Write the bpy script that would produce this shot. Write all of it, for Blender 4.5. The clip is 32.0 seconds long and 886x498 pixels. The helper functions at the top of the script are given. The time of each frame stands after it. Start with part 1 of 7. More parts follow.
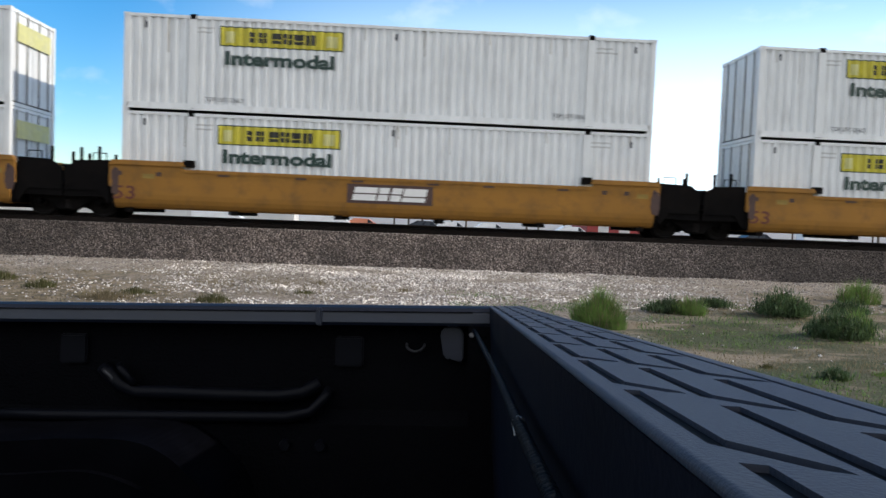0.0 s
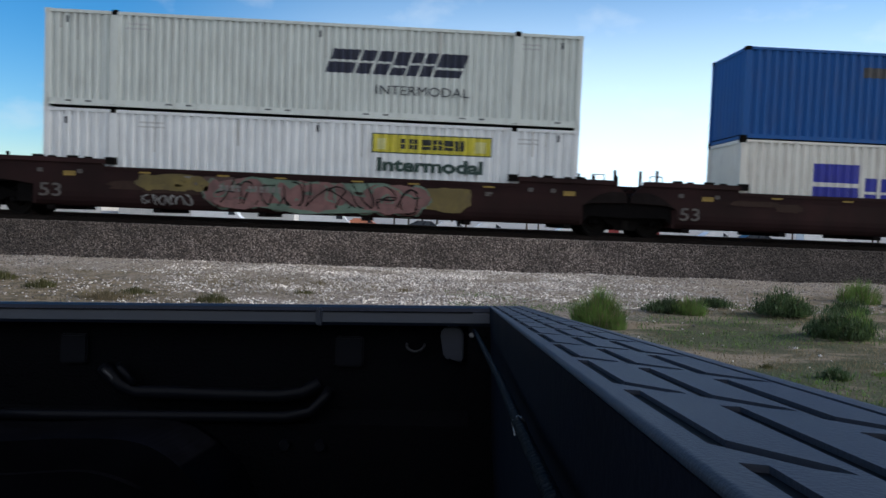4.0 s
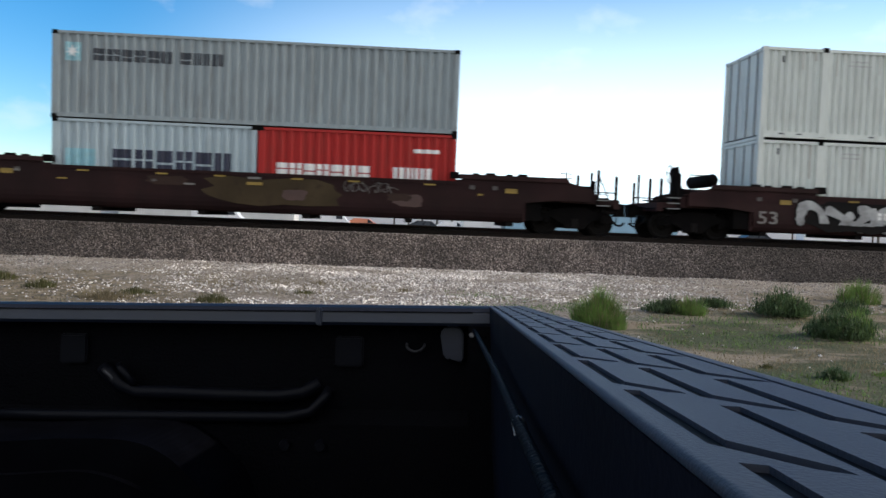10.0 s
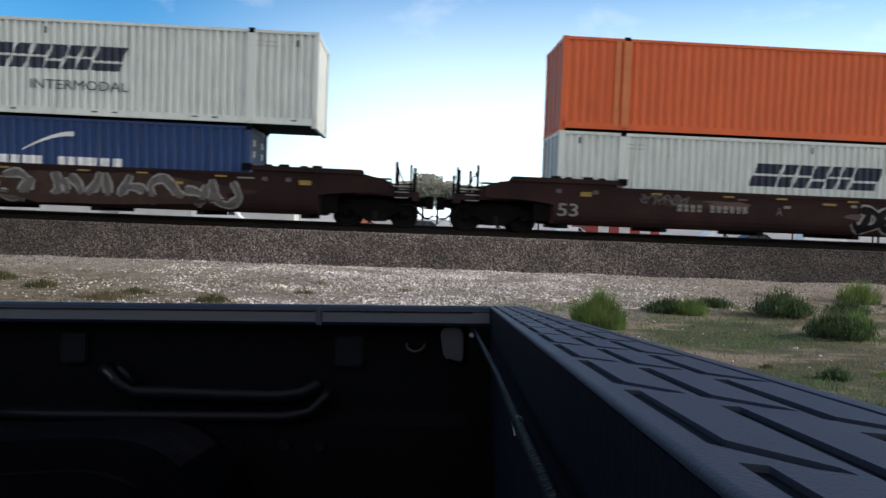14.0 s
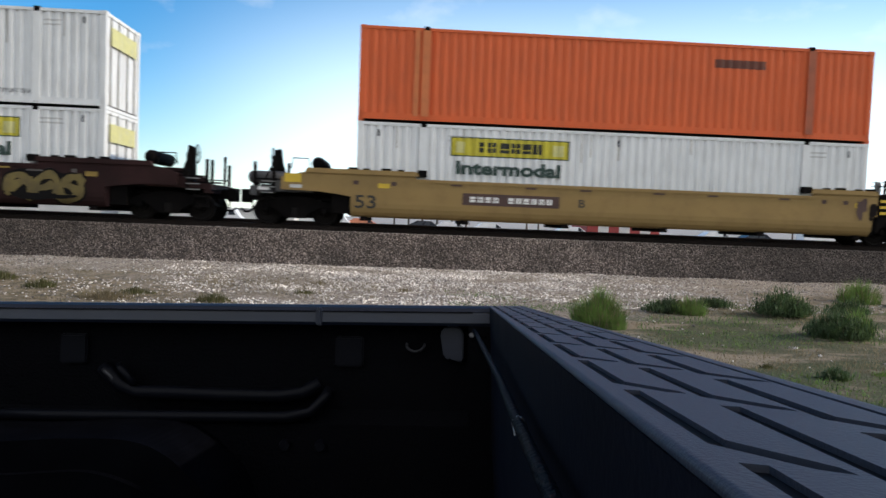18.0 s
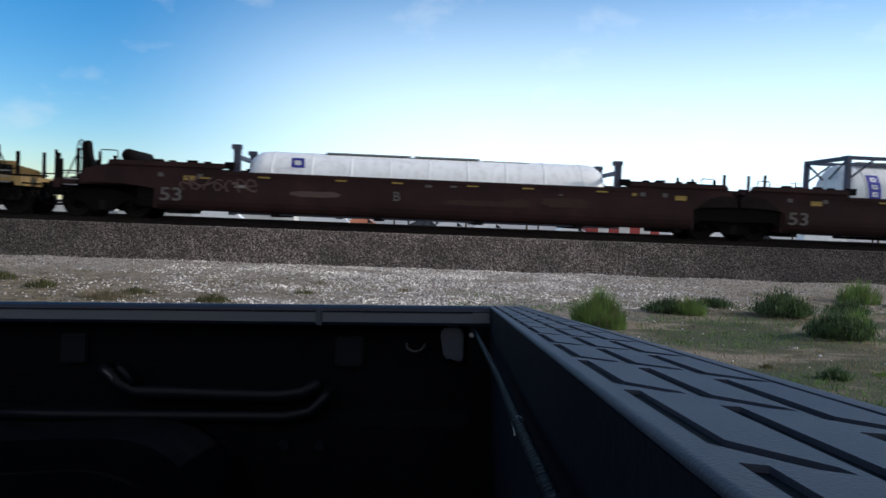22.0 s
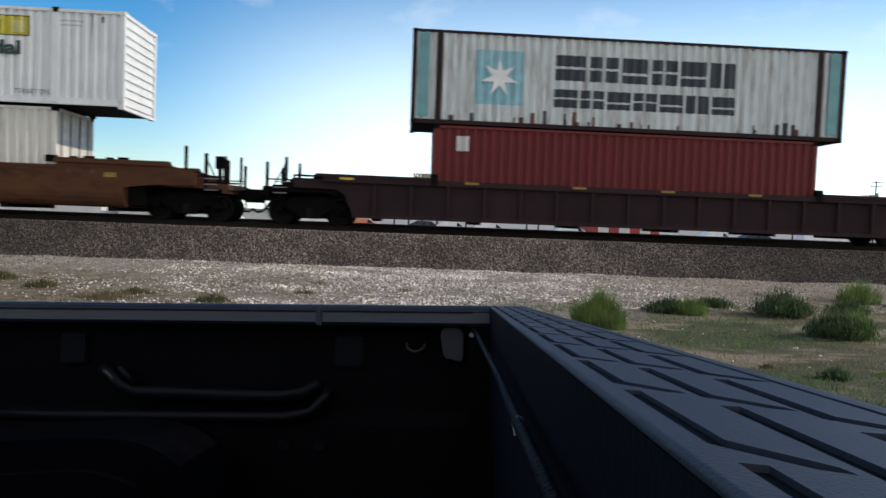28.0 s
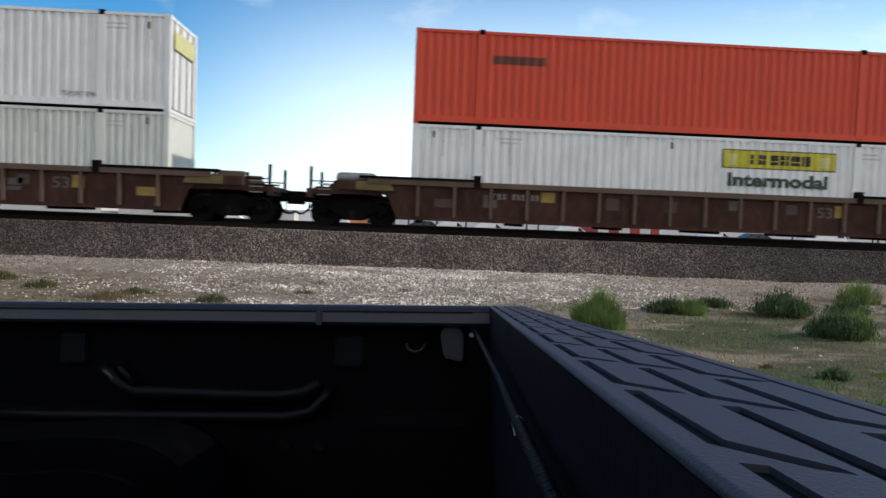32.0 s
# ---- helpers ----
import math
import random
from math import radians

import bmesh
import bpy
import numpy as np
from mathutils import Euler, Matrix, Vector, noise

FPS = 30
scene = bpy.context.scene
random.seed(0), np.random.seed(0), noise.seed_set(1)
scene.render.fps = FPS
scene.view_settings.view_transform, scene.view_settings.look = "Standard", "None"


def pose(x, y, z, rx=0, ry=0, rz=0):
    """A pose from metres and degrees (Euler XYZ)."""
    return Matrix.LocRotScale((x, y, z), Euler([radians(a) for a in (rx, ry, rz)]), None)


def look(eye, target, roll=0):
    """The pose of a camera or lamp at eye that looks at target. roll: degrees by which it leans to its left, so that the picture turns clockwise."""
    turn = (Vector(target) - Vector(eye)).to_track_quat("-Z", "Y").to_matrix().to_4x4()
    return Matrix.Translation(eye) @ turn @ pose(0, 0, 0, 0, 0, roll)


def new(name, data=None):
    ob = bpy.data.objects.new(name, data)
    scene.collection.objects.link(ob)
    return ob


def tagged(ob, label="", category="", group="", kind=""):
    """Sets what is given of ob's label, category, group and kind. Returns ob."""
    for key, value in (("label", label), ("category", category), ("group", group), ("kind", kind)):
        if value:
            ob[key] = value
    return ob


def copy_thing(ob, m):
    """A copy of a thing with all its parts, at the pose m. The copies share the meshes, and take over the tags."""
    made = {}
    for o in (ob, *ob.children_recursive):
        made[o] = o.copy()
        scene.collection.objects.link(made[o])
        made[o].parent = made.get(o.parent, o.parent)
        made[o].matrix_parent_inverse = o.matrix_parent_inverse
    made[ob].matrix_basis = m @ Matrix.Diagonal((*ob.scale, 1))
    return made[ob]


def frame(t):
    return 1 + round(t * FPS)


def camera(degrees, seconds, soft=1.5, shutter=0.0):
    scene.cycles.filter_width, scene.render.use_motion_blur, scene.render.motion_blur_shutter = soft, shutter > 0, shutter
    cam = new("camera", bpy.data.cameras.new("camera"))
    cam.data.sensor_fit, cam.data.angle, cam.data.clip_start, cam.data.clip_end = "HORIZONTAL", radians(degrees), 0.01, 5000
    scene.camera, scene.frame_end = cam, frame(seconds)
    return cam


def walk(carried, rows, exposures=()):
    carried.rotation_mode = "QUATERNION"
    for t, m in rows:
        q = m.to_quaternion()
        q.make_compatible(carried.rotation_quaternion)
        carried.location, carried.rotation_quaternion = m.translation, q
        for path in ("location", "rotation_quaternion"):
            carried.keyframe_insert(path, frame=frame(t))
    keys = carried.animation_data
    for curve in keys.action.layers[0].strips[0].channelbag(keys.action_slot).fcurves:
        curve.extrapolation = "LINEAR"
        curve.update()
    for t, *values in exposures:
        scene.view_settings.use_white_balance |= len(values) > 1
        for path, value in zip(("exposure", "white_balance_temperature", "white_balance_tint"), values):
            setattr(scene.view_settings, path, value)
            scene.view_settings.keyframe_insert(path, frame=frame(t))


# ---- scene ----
# World: X along the track, Y across it (the camera looks towards +Y), Z up from the top of the rails.
cam = camera(65.46, 32.0, soft=1.5, shutter=0.16)
EYE = (0.0, -21.265, 0.3315)
AIM = (EYE[0] + 0.053363, EYE[1] + 0.997662, EYE[2] - 0.042707)
walk(cam, [(0.0, look(EYE, AIM, 2.23)), (32.0, look(EYE, AIM, 2.23))],
     exposures=[(t, s, k, 10.0) for t, s, k in (
         (0.0, 0.35, 6500), (1.0, 0.4, 6500), (2.0, 0.38, 6250), (3.0, -0.18, 6120), (6.0, 0.08, 6100), (7.0, 0.0, 6250), (8.0, 0.25, 6500),
         (11.0, 0.25, 6500), (12.0, 0.3, 6500), (13.0, 0.3, 6500), (14.0, 0.15, 6500), (17.0, 0.4, 6600), (18.0, 0.25, 6600), (21.0, 0.25, 6600),
         (22.0, -0.1, 6130), (23.0, -0.18, 6100), (24.0, -0.18, 6100), (25.0, -0.2, 6130), (28.0, 0.05, 6600), (30.0, 0.25, 6650), (32.0, 0.08, 6600))])

# ---- daylight ----
SUN_EL, SUN_AZ = 29.0, -4.0      # degrees; azimuth from +X towards +Y
world = bpy.data.worlds.new("sky")
scene.world = world
world.use_nodes = True
wn, wl = world.node_tree.nodes, world.node_tree.links
wn.clear()
w_out = wn.new("ShaderNodeOutputWorld")
w_bg = wn.new("ShaderNodeBackground")
w_sky = wn.new("ShaderNodeTexSky")
w_sky.sky_type = "NISHITA"
w_sky.sun_disc = False
w_sky.sun_elevation = radians(SUN_EL)
w_sky.sun_rotation = radians(90 - SUN_AZ)
w_sky.air_density, w_sky.dust_density, w_sky.ozone_density = 1.1, 0.3, 4.0
w_bg.inputs["Strength"].default_value = 0.15
w_co = wn.new("ShaderNodeTexCoord")
w_map = wn.new("ShaderNodeMapping")
w_map.inputs["Scale"].default_value = (2.2, 2.2, 4.0)
w_map.inputs["Location"].default_value = (1.7, 0.4, 0.9)
w_noise = wn.new("ShaderNodeTexNoise")
w_noise.inputs["Scale"].default_value = 3.4
w_noise.inputs["Detail"].default_value = 6.0
w_noise.inputs["Roughness"].default_value = 0.52
w_ramp = wn.new("ShaderNodeValToRGB")
w_ramp.color_ramp.elements[0].position = 0.57
w_ramp.color_ramp.elements[1].position = 0.92
w_ramp.color_ramp.elements[1].color = (0.55, 0.55, 0.55, 1)
w_mix = wn.new("ShaderNodeMixRGB")
w_mix.inputs["Color2"].default_value = (6.6, 6.45, 6.2, 1)
wl.new(w_co.outputs["Generated"], w_map.inputs["Vector"])
wl.new(w_map.outputs["Vector"], w_noise.inputs["Vector"])
wl.new(w_noise.outputs["Fac"], w_ramp.inputs["Fac"])
# the sky behind the view is filled with high pale cloud
w_sep0 = wn.new("ShaderNodeSeparateXYZ")
wl.new(w_co.outputs["Generated"], w_sep0.inputs["Vector"])
w_back = wn.new("ShaderNodeMapRange")
w_back.interpolation_type = "SMOOTHSTEP"
w_back.inputs["From Min"].default_value, w_back.inputs["From Max"].default_value = 0.30, -0.35
w_back.inputs["To Max"].default_value = 0.70
wl.new(w_sep0.outputs["Y"], w_back.inputs["Value"])
w_max = wn.new("ShaderNodeMath")
w_max.operation = "MAXIMUM"
wl.new(w_ramp.outputs["Color"], w_max.inputs[0])
wl.new(w_back.outputs["Result"], w_max.inputs[1])
wl.new(w_max.outputs["Value"], w_mix.inputs["Fac"])
w_hue = wn.new("ShaderNodeHueSaturation")
w_hue.inputs["Saturation"].default_value = 1.38
wl.new(w_sky.outputs["Color"], w_hue.inputs["Color"])
wl.new(w_hue.outputs["Color"], w_mix.inputs["Color1"])
# a bank of thin bright haze low in the sky, placed to fit the camera's view
w_dot = wn.new("ShaderNodeVectorMath")
w_dot.operation = "DOT_PRODUCT"
w_dot.inputs[1].default_value = Vector((0.32, 0.945, 0.05)).normalized()
w_far = wn.new("ShaderNodeMapRange")
w_far.interpolation_type = "SMOOTHERSTEP"
w_far.inputs["From Min"].default_value, w_far.inputs["From Max"].default_value = 0.70, 1.02
w_sep = wn.new("ShaderNodeSeparateXYZ")
w_low = wn.new("ShaderNodeMapRange")
w_low.interpolation_type = "SMOOTHSTEP"
w_low.inputs["From Min"].default_value, w_low.inputs["From Max"].default_value = 0.425, 0.0
w_haze = wn.new("ShaderNodeMath")
w_haze.operation = "MULTIPLY"
w_mix2 = wn.new("ShaderNodeMixRGB")
w_mix2.inputs["Color2"].default_value = (8.5, 10.2, 11.2, 1)
wl.new(w_co.outputs["Generated"], w_dot.inputs[0])
wl.new(w_dot.outputs["Value"], w_far.inputs["Value"])
wl.new(w_co.outputs["Generated"], w_sep.inputs["Vector"])
wl.new(w_sep.outputs["Z"], w_low.inputs["Value"])
wl.new(w_far.outputs["Result"], w_haze.inputs[0])
wl.new(w_low.outputs["Result"], w_haze.inputs[1])
wl.new(w_haze.outputs["Value"], w_mix2.inputs["Fac"])
wl.new(w_mix.outputs["Color"], w_mix2.inputs["Color1"])
wl.new(w_mix2.outputs["Color"], w_bg.inputs["Color"])
wl.new(w_bg.outputs["Background"], w_out.inputs["Surface"])

sun_data = bpy.data.lights.new("sun", "SUN")
sun_data.energy, sun_data.angle, sun_data.color = 2.9, radians(0.6), (1.0, 0.885, 0.735)
sun = new("sun", sun_data)
sun.matrix_world = look((60 * math.cos(radians(SUN_EL)) * math.cos(radians(SUN_AZ)),
                         60 * math.cos(radians(SUN_EL)) * math.sin(radians(SUN_AZ)),
                         60 * math.sin(radians(SUN_EL))), (0, 0, 0))


# ---- materials ----
def surface(name, color, rough=0.6, metal=0.0, vary=0.12, scale=3.0, grime=None, grime_amount=0.0,
            streak=(1, 1, 1), bump=0.0, bump_scale=40.0, spec=0.5, per_object=0.0):
    """A painted or natural surface: base colour with two scales of variation, grime in patches or runs, and fine relief."""
    m = bpy.data.materials.new(name)
    m.use_nodes = True
    n, l = m.node_tree.nodes, m.node_tree.links
    b = n["Principled BSDF"]
    co = n.new("ShaderNodeTexCoord")
    big = n.new("ShaderNodeTexNoise")
    big.inputs["Scale"].default_value, big.inputs["Detail"].default_value = scale, 5.0
    l.new(co.outputs["Object"], big.inputs["Vector"])
    ramp = n.new("ShaderNodeMapRange")
    ramp.inputs["From Min"].default_value, ramp.inputs["From Max"].default_value = 0.3, 0.7
    ramp.inputs["To Min"].default_value, ramp.inputs["To Max"].default_value = 1 - vary, 1 + vary
    l.new(big.outputs["Fac"], ramp.inputs["Value"])
    mul = n.new("ShaderNodeMixRGB")
    mul.blend_type = "MULTIPLY"
    mul.inputs["Fac"].default_value = 1.0
    mul.inputs["Color1"].default_value = (*color, 1)
    l.new(ramp.outputs["Result"], mul.inputs["Color2"])
    last = mul.outputs["Color"]
    if per_object:
        oi = n.new("ShaderNodeObjectInfo")
        rr = n.new("ShaderNodeMapRange")
        rr.inputs["To Min"].default_value, rr.inputs["To Max"].default_value = 1 - per_object, 1 + per_object
        l.new(oi.outputs["Random"], rr.inputs["Value"])
        mo = n.new("ShaderNodeMixRGB")
        mo.blend_type = "MULTIPLY"
        mo.inputs["Fac"].default_value = 1.0
        l.new(last, mo.inputs["Color1"])
        l.new(rr.outputs["Result"], mo.inputs["Color2"])
        last = mo.outputs["Color"]
    if grime:
        mp = n.new("ShaderNodeMapping")
        mp.inputs["Scale"].default_value = streak
        g = n.new("ShaderNodeTexNoise")
        g.inputs["Scale"].default_value, g.inputs["Detail"].default_value, g.inputs["Roughness"].default_value = 2.4, 8.0, 0.65
        gr = n.new("ShaderNodeMapRange")
        gr.inputs["From Min"].default_value, gr.inputs["From Max"].default_value = 0.48, 0.78
        gr.inputs["To Max"].default_value = grime_amount
        mx = n.new("ShaderNodeMixRGB")
        mx.inputs["Color2"].default_value = (*grime, 1)
        l.new(co.outputs["Object"], mp.inputs["Vector"])
        l.new(mp.outputs["Vector"], g.inputs["Vector"])
        l.new(g.outputs["Fac"], gr.inputs["Value"])
        l.new(gr.outputs["Result"], mx.inputs["Fac"])
        l.new(last, mx.inputs["Color1"])
        last = mx.outputs["Color"]
    l.new(last, b.inputs["Base Color"])
    rv = n.new("ShaderNodeMapRange")
    rv.inputs["To Min"].default_value, rv.inputs["To Max"].default_value = max(0.05, rough - 0.12), min(1.0, rough + 0.12)
    l.new(big.outputs["Fac"], rv.inputs["Value"])
    l.new(rv.outputs["Result"], b.inputs["Roughness"])
    b.inputs["Metallic"].default_value = metal
    b.inputs["Specular IOR Level"].default_value = spec
    if bump:
        fine = n.new("ShaderNodeTexNoise")
        fine.inputs["Scale"].default_value, fine.inputs["Detail"].default_value = bump_scale, 4.0
        l.new(co.outputs["Object"], fine.inputs["Vector"])
        bp = n.new("ShaderNodeBump")
        bp.inputs["Strength"].default_value, bp.inputs["Distance"].default_value = bump, 0.02
        l.new(fine.outputs["Fac"], bp.inputs["Height"])
        l.new(bp.outputs["Normal"], b.inputs["Normal"])
    return m


DIRT = (0.10, 0.075, 0.055)
RUST = (0.16, 0.06, 0.025)


def paint(name, color, amount=0.35, grime=DIRT, rough=0.55):
    return surface(name, color, rough, vary=0.06, scale=0.9, grime=grime, grime_amount=amount, streak=(2.2, 2.2, 0.35), bump=0.15, bump_scale=14, spec=0.25)


P = {
    "white": paint("white_container_paint", (0.74, 0.762, 0.775), 0.24),
    "cream": paint("cream_container_paint", (0.63, 0.668, 0.642), 0.28),
    "ivory": paint("ivory_container_paint", (0.70, 0.685, 0.635), 0.36, RUST),
    "worn": paint("worn_white_container_paint", (0.57, 0.62, 0.625), 0.75, RUST),
    "orange": paint("orange_container_paint", (0.64, 0.125, 0.040), 0.22),
    "vermilion": paint("vermilion_container_paint", (0.60, 0.075, 0.042), 0.25),
    "grey": paint("grey_container_paint", (0.27, 0.315, 0.335), 0.50),
    "pale": paint("pale_blue_grey_container_paint", (0.38, 0.46, 0.50), 0.40),
    "blue": paint("bright_blue_container_paint", (0.010, 0.085, 0.30), 0.25),
    "navy": paint("navy_container_paint", (0.022, 0.055, 0.16), 0.35),
    "green": paint("green_container_paint", (0.008, 0.046, 0.035), 0.35),
    "maroon": paint("maroon_container_paint", (0.135, 0.0185, 0.021), 0.45, (0.04, 0.02, 0.018)),
    "red": paint("bright_red_container_paint", (0.36, 0.02, 0.018), 0.3),
    "ochre": surface("ochre_car_paint", (0.29, 0.138, 0.026), 0.7, spec=0.25, vary=0.10, scale=0.6, grime=(0.12, 0.07, 0.03), grime_amount=0.75, streak=(0.8, 1, 0.8), bump=0.1),
    "yellow": surface("yellow_car_paint", (0.275, 0.185, 0.072), 0.7, spec=0.25, vary=0.08, scale=0.6, grime=(0.18, 0.11, 0.05), grime_amount=0.6, streak=(0.8, 1, 0.8), bump=0.1),
    "tan": surface("tan_car_paint", (0.140, 0.085, 0.036), 0.75, spec=0.2, vary=0.12, scale=0.7, grime=(0.16, 0.10, 0.06), grime_amount=0.8, streak=(1, 1, 0.7), bump=0.15),
    "brown": surface("oxide_brown_car_paint", (0.0245, 0.0112, 0.0112), 0.80, spec=0.14, vary=0.35, scale=0.7, grime=(0.018, 0.010, 0.0095), grime_amount=0.85, streak=(0.7, 1, 0.9), bump=0.2, per_object=0.22),
    "rib": surface("weathered_brown_car_paint", (0.048, 0.022, 0.017), 0.8, spec=0.15, vary=0.35, scale=0.7, grime=(0.10, 0.072, 0.062), grime_amount=0.5, streak=(1.6, 1, 0.8), bump=0.2),
    # lighter taupe for ribs and chords, partly put in for light they catch
    "taupe": surface("light_taupe_car_paint", (0.120, 0.082, 0.065), 0.8, spec=0.2, vary=0.2, scale=1.2, grime=(0.06, 0.035, 0.026), grime_amount=0.7, bump=0.15),
    "copper": surface("orange_brown_car_paint", (0.085, 0.034, 0.0155), 0.75, spec=0.2, vary=0.14, scale=0.6, grime=(0.022, 0.013, 0.009), grime_amount=0.9, streak=(0.5, 1, 1.2), bump=0.12),
    "umber": surface("dark_umber_car_paint", (0.029, 0.0165, 0.0185), 0.8, spec=0.15, vary=0.2, scale=0.7, grime=(0.026, 0.019, 0.020), grime_amount=0.7, bump=0.2),
}
BLACK = surface("blackened_steel", (0.005, 0.0045, 0.0046), 0.9, vary=0.3, scale=2.5, grime=(0.012, 0.009, 0.0075), grime_amount=0.5, bump=0.3, spec=0.06)
WHEEL = surface("worn_wheel_steel", (0.008, 0.0065, 0.006), 0.8, spec=0.15, vary=0.3, scale=4, bump=0.2)
RAIL = surface("rail_steel", (0.018, 0.013, 0.011), 0.75, vary=0.25, scale=2, grime=(0.03, 0.017, 0.012), grime_amount=0.6, bump=0.2, spec=0.15)
TIE = surface("creosoted_timber", (0.022, 0.017, 0.014), 0.9, vary=0.35, scale=3, bump=0.4)
DECK = surface("dusty_grey_deck_paint", (0.055, 0.055, 0.058), 0.7, vary=0.3, scale=2.5, grime=(0.02, 0.018, 0.017), grime_amount=0.7, bump=0.2)
STEEL = surface("dull_grey_steel", (0.22, 0.22, 0.22), 0.5, metal=0.5, vary=0.2, scale=6)
TANK = paint("white_tank_paint", (0.80, 0.81, 0.82), 0.30, rough=0.35)
BAND = surface("weathered_steel_band", (0.34, 0.35, 0.36), 0.5, metal=0.4, vary=0.3, scale=5)
BEIGE = paint("beige_tank_paint", (0.68, 0.66, 0.54), 0.35, rough=0.4)
FRAME = surface("dark_blue_frame_paint", (0.022, 0.035, 0.07), 0.55, vary=0.25, scale=2, grime=RUST, grime_amount=0.4)
INK = {
    "yellow": surface("yellow_marking", (0.54, 0.475, 0.035), 0.55, vary=0.14, scale=3.0, grime=(0.35, 0.30, 0.06), grime_amount=0.55),
    "faded": surface("faded_yellow_marking", (0.58, 0.56, 0.24), 0.6, vary=0.14, scale=3.0, grime=(0.5, 0.5, 0.36), grime_amount=0.8),
    "black": surface("black_marking", (0.012, 0.014, 0.013), 0.5),
    "ever": surface("dark_green_marking", (0.010, 0.036, 0.029), 0.5, vary=0.15),
    "navy": surface("dark_navy_marking", (0.014, 0.018, 0.045), 0.5, vary=0.2),
    "slate": surface("dark_slate_marking", (0.026, 0.033, 0.046), 0.55, vary=0.25),
    "royal": surface("royal_blue_marking", (0.022, 0.028, 0.31), 0.5, vary=0.15),
    "white": surface("white_marking", (0.75, 0.75, 0.74), 0.55, vary=0.1),
    "dull": surface("dull_white_marking", (0.085, 0.076, 0.072), 0.7, vary=0.3, scale=4, grime=(0.07, 0.05, 0.045), grime_amount=0.7),
    "number": surface("worn_white_number", (0.18, 0.168, 0.16), 0.65, vary=0.3, scale=4, grime=(0.07, 0.05, 0.045), grime_amount=0.6),
    "sky": surface("light_blue_marking", (0.25, 0.48, 0.55), 0.55, vary=0.15, grime=(0.35, 0.4, 0.42), grime_amount=0.5),
    "red": surface("red_marking", (0.55, 0.03, 0.05), 0.5),
    "brownred": surface("red_brown_marking", (0.11, 0.027, 0.013), 0.6, vary=0.2),
    "amber": surface("dull_yellow_marking", (0.26, 0.17, 0.03), 0.6, vary=0.25, scale=4),
    "apricot": surface("pale_orange_marking", (0.56, 0.165, 0.05), 0.55, vary=0.12),
    "rusted": surface("rusty_orange_paint", (0.36, 0.095, 0.045), 0.7, vary=0.25, scale=2.0, grime=(0.22, 0.08, 0.05), grime_amount=0.8),
    "gold": surface("golden_marking", (0.62, 0.42, 0.03), 0.5, vary=0.1),
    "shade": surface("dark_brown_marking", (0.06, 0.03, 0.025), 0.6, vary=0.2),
    "sprayed": surface("worn_yellow_spray_paint", (0.36, 0.24, 0.028), 0.65, vary=0.3, scale=1.5, grime=(0.08, 0.05, 0.03), grime_amount=0.8),
    "code": surface("faded_grey_marking", (0.52, 0.53, 0.53), 0.6, vary=0.15),
    "drip": surface("faint_dirt_streak", (0.47, 0.455, 0.42), 0.7, vary=0.2, scale=3),
    "soot": surface("black_soot", (0.010, 0.0075, 0.0075), 0.9, vary=0.4, scale=3, spec=0.1),
    "stain": surface("faded_brown_paint", (0.040, 0.024, 0.019), 0.8, vary=0.35, scale=1.5, grime=(0.02, 0.014, 0.012), grime_amount=0.9, spec=0.15),
    "olive": surface("worn_olive_brown_paint", (0.050, 0.036, 0.020), 0.8, vary=0.35, scale=1.2, grime=(0.022, 0.015, 0.012), grime_amount=0.9, spec=0.12),
    "patch": surface("grey_primer_patch", (0.25, 0.265, 0.255), 0.7, vary=0.2, scale=2.0, grime=(0.36, 0.40, 0.42), grime_amount=0.8),
    "primer": surface("grey_brown_primer", (0.085, 0.080, 0.078), 0.75, vary=0.2, scale=2.0, grime=(0.05, 0.04, 0.038), grime_amount=0.6),
    "silver": surface("silver_spray_paint", (0.33, 0.335, 0.34), 0.6, vary=0.35, scale=2.0, grime=(0.05, 0.04, 0.035), grime_amount=0.8),
    "outline": surface("black_spray_paint", (0.006, 0.0055, 0.006), 0.8, spec=0.12),
    "teal": surface("teal_spray_paint", (0.045, 0.14, 0.16), 0.5, vary=0.3, scale=2.0),
    "aqua": surface("faded_aqua_marking", (0.13, 0.33, 0.35), 0.55, vary=0.25, scale=1.5, grime=(0.20, 0.22, 0.20), grime_amount=0.8),
    "pink": surface("pink_spray_paint", (0.17, 0.085, 0.08), 0.65, vary=0.35, scale=1.5, grime=(0.04, 0.03, 0.028), grime_amount=0.7),
    "mint": surface("mint_spray_paint", (0.10, 0.15, 0.115), 0.65, vary=0.35, scale=1.5),
    "lemon": surface("yellow_spray_paint", (0.125, 0.094, 0.027), 0.7, vary=0.35, scale=1.5, grime=(0.06, 0.045, 0.03), grime_amount=0.7),
    "chalk": surface("white_spray_paint", (0.22, 0.215, 0.21), 0.65, vary=0.4, scale=3, grime=(0.06, 0.045, 0.04), grime_amount=0.8),
    "moss": surface("green_spray_paint", (0.10, 0.20, 0.12), 0.6, vary=0.3, scale=2),
}


# ---- mesh helpers ----
def box(bm, x0, x1, y0, y1, z0, z1):
    v = [bm.verts.new(c) for c in ((x0, y0, z0), (x1, y0, z0), (x1, y1, z0), (x0, y1, z0),
                                   (x0, y0, z1), (x1, y0, z1), (x1, y1, z1), (x0, y1, z1))]
    for f in ((3, 2, 1, 0), (4, 5, 6, 7), (0, 1, 5, 4), (1, 2, 6, 5), (2, 3, 7, 6), (3, 0, 4, 7)):
        bm.faces.new([v[i] for i in f])


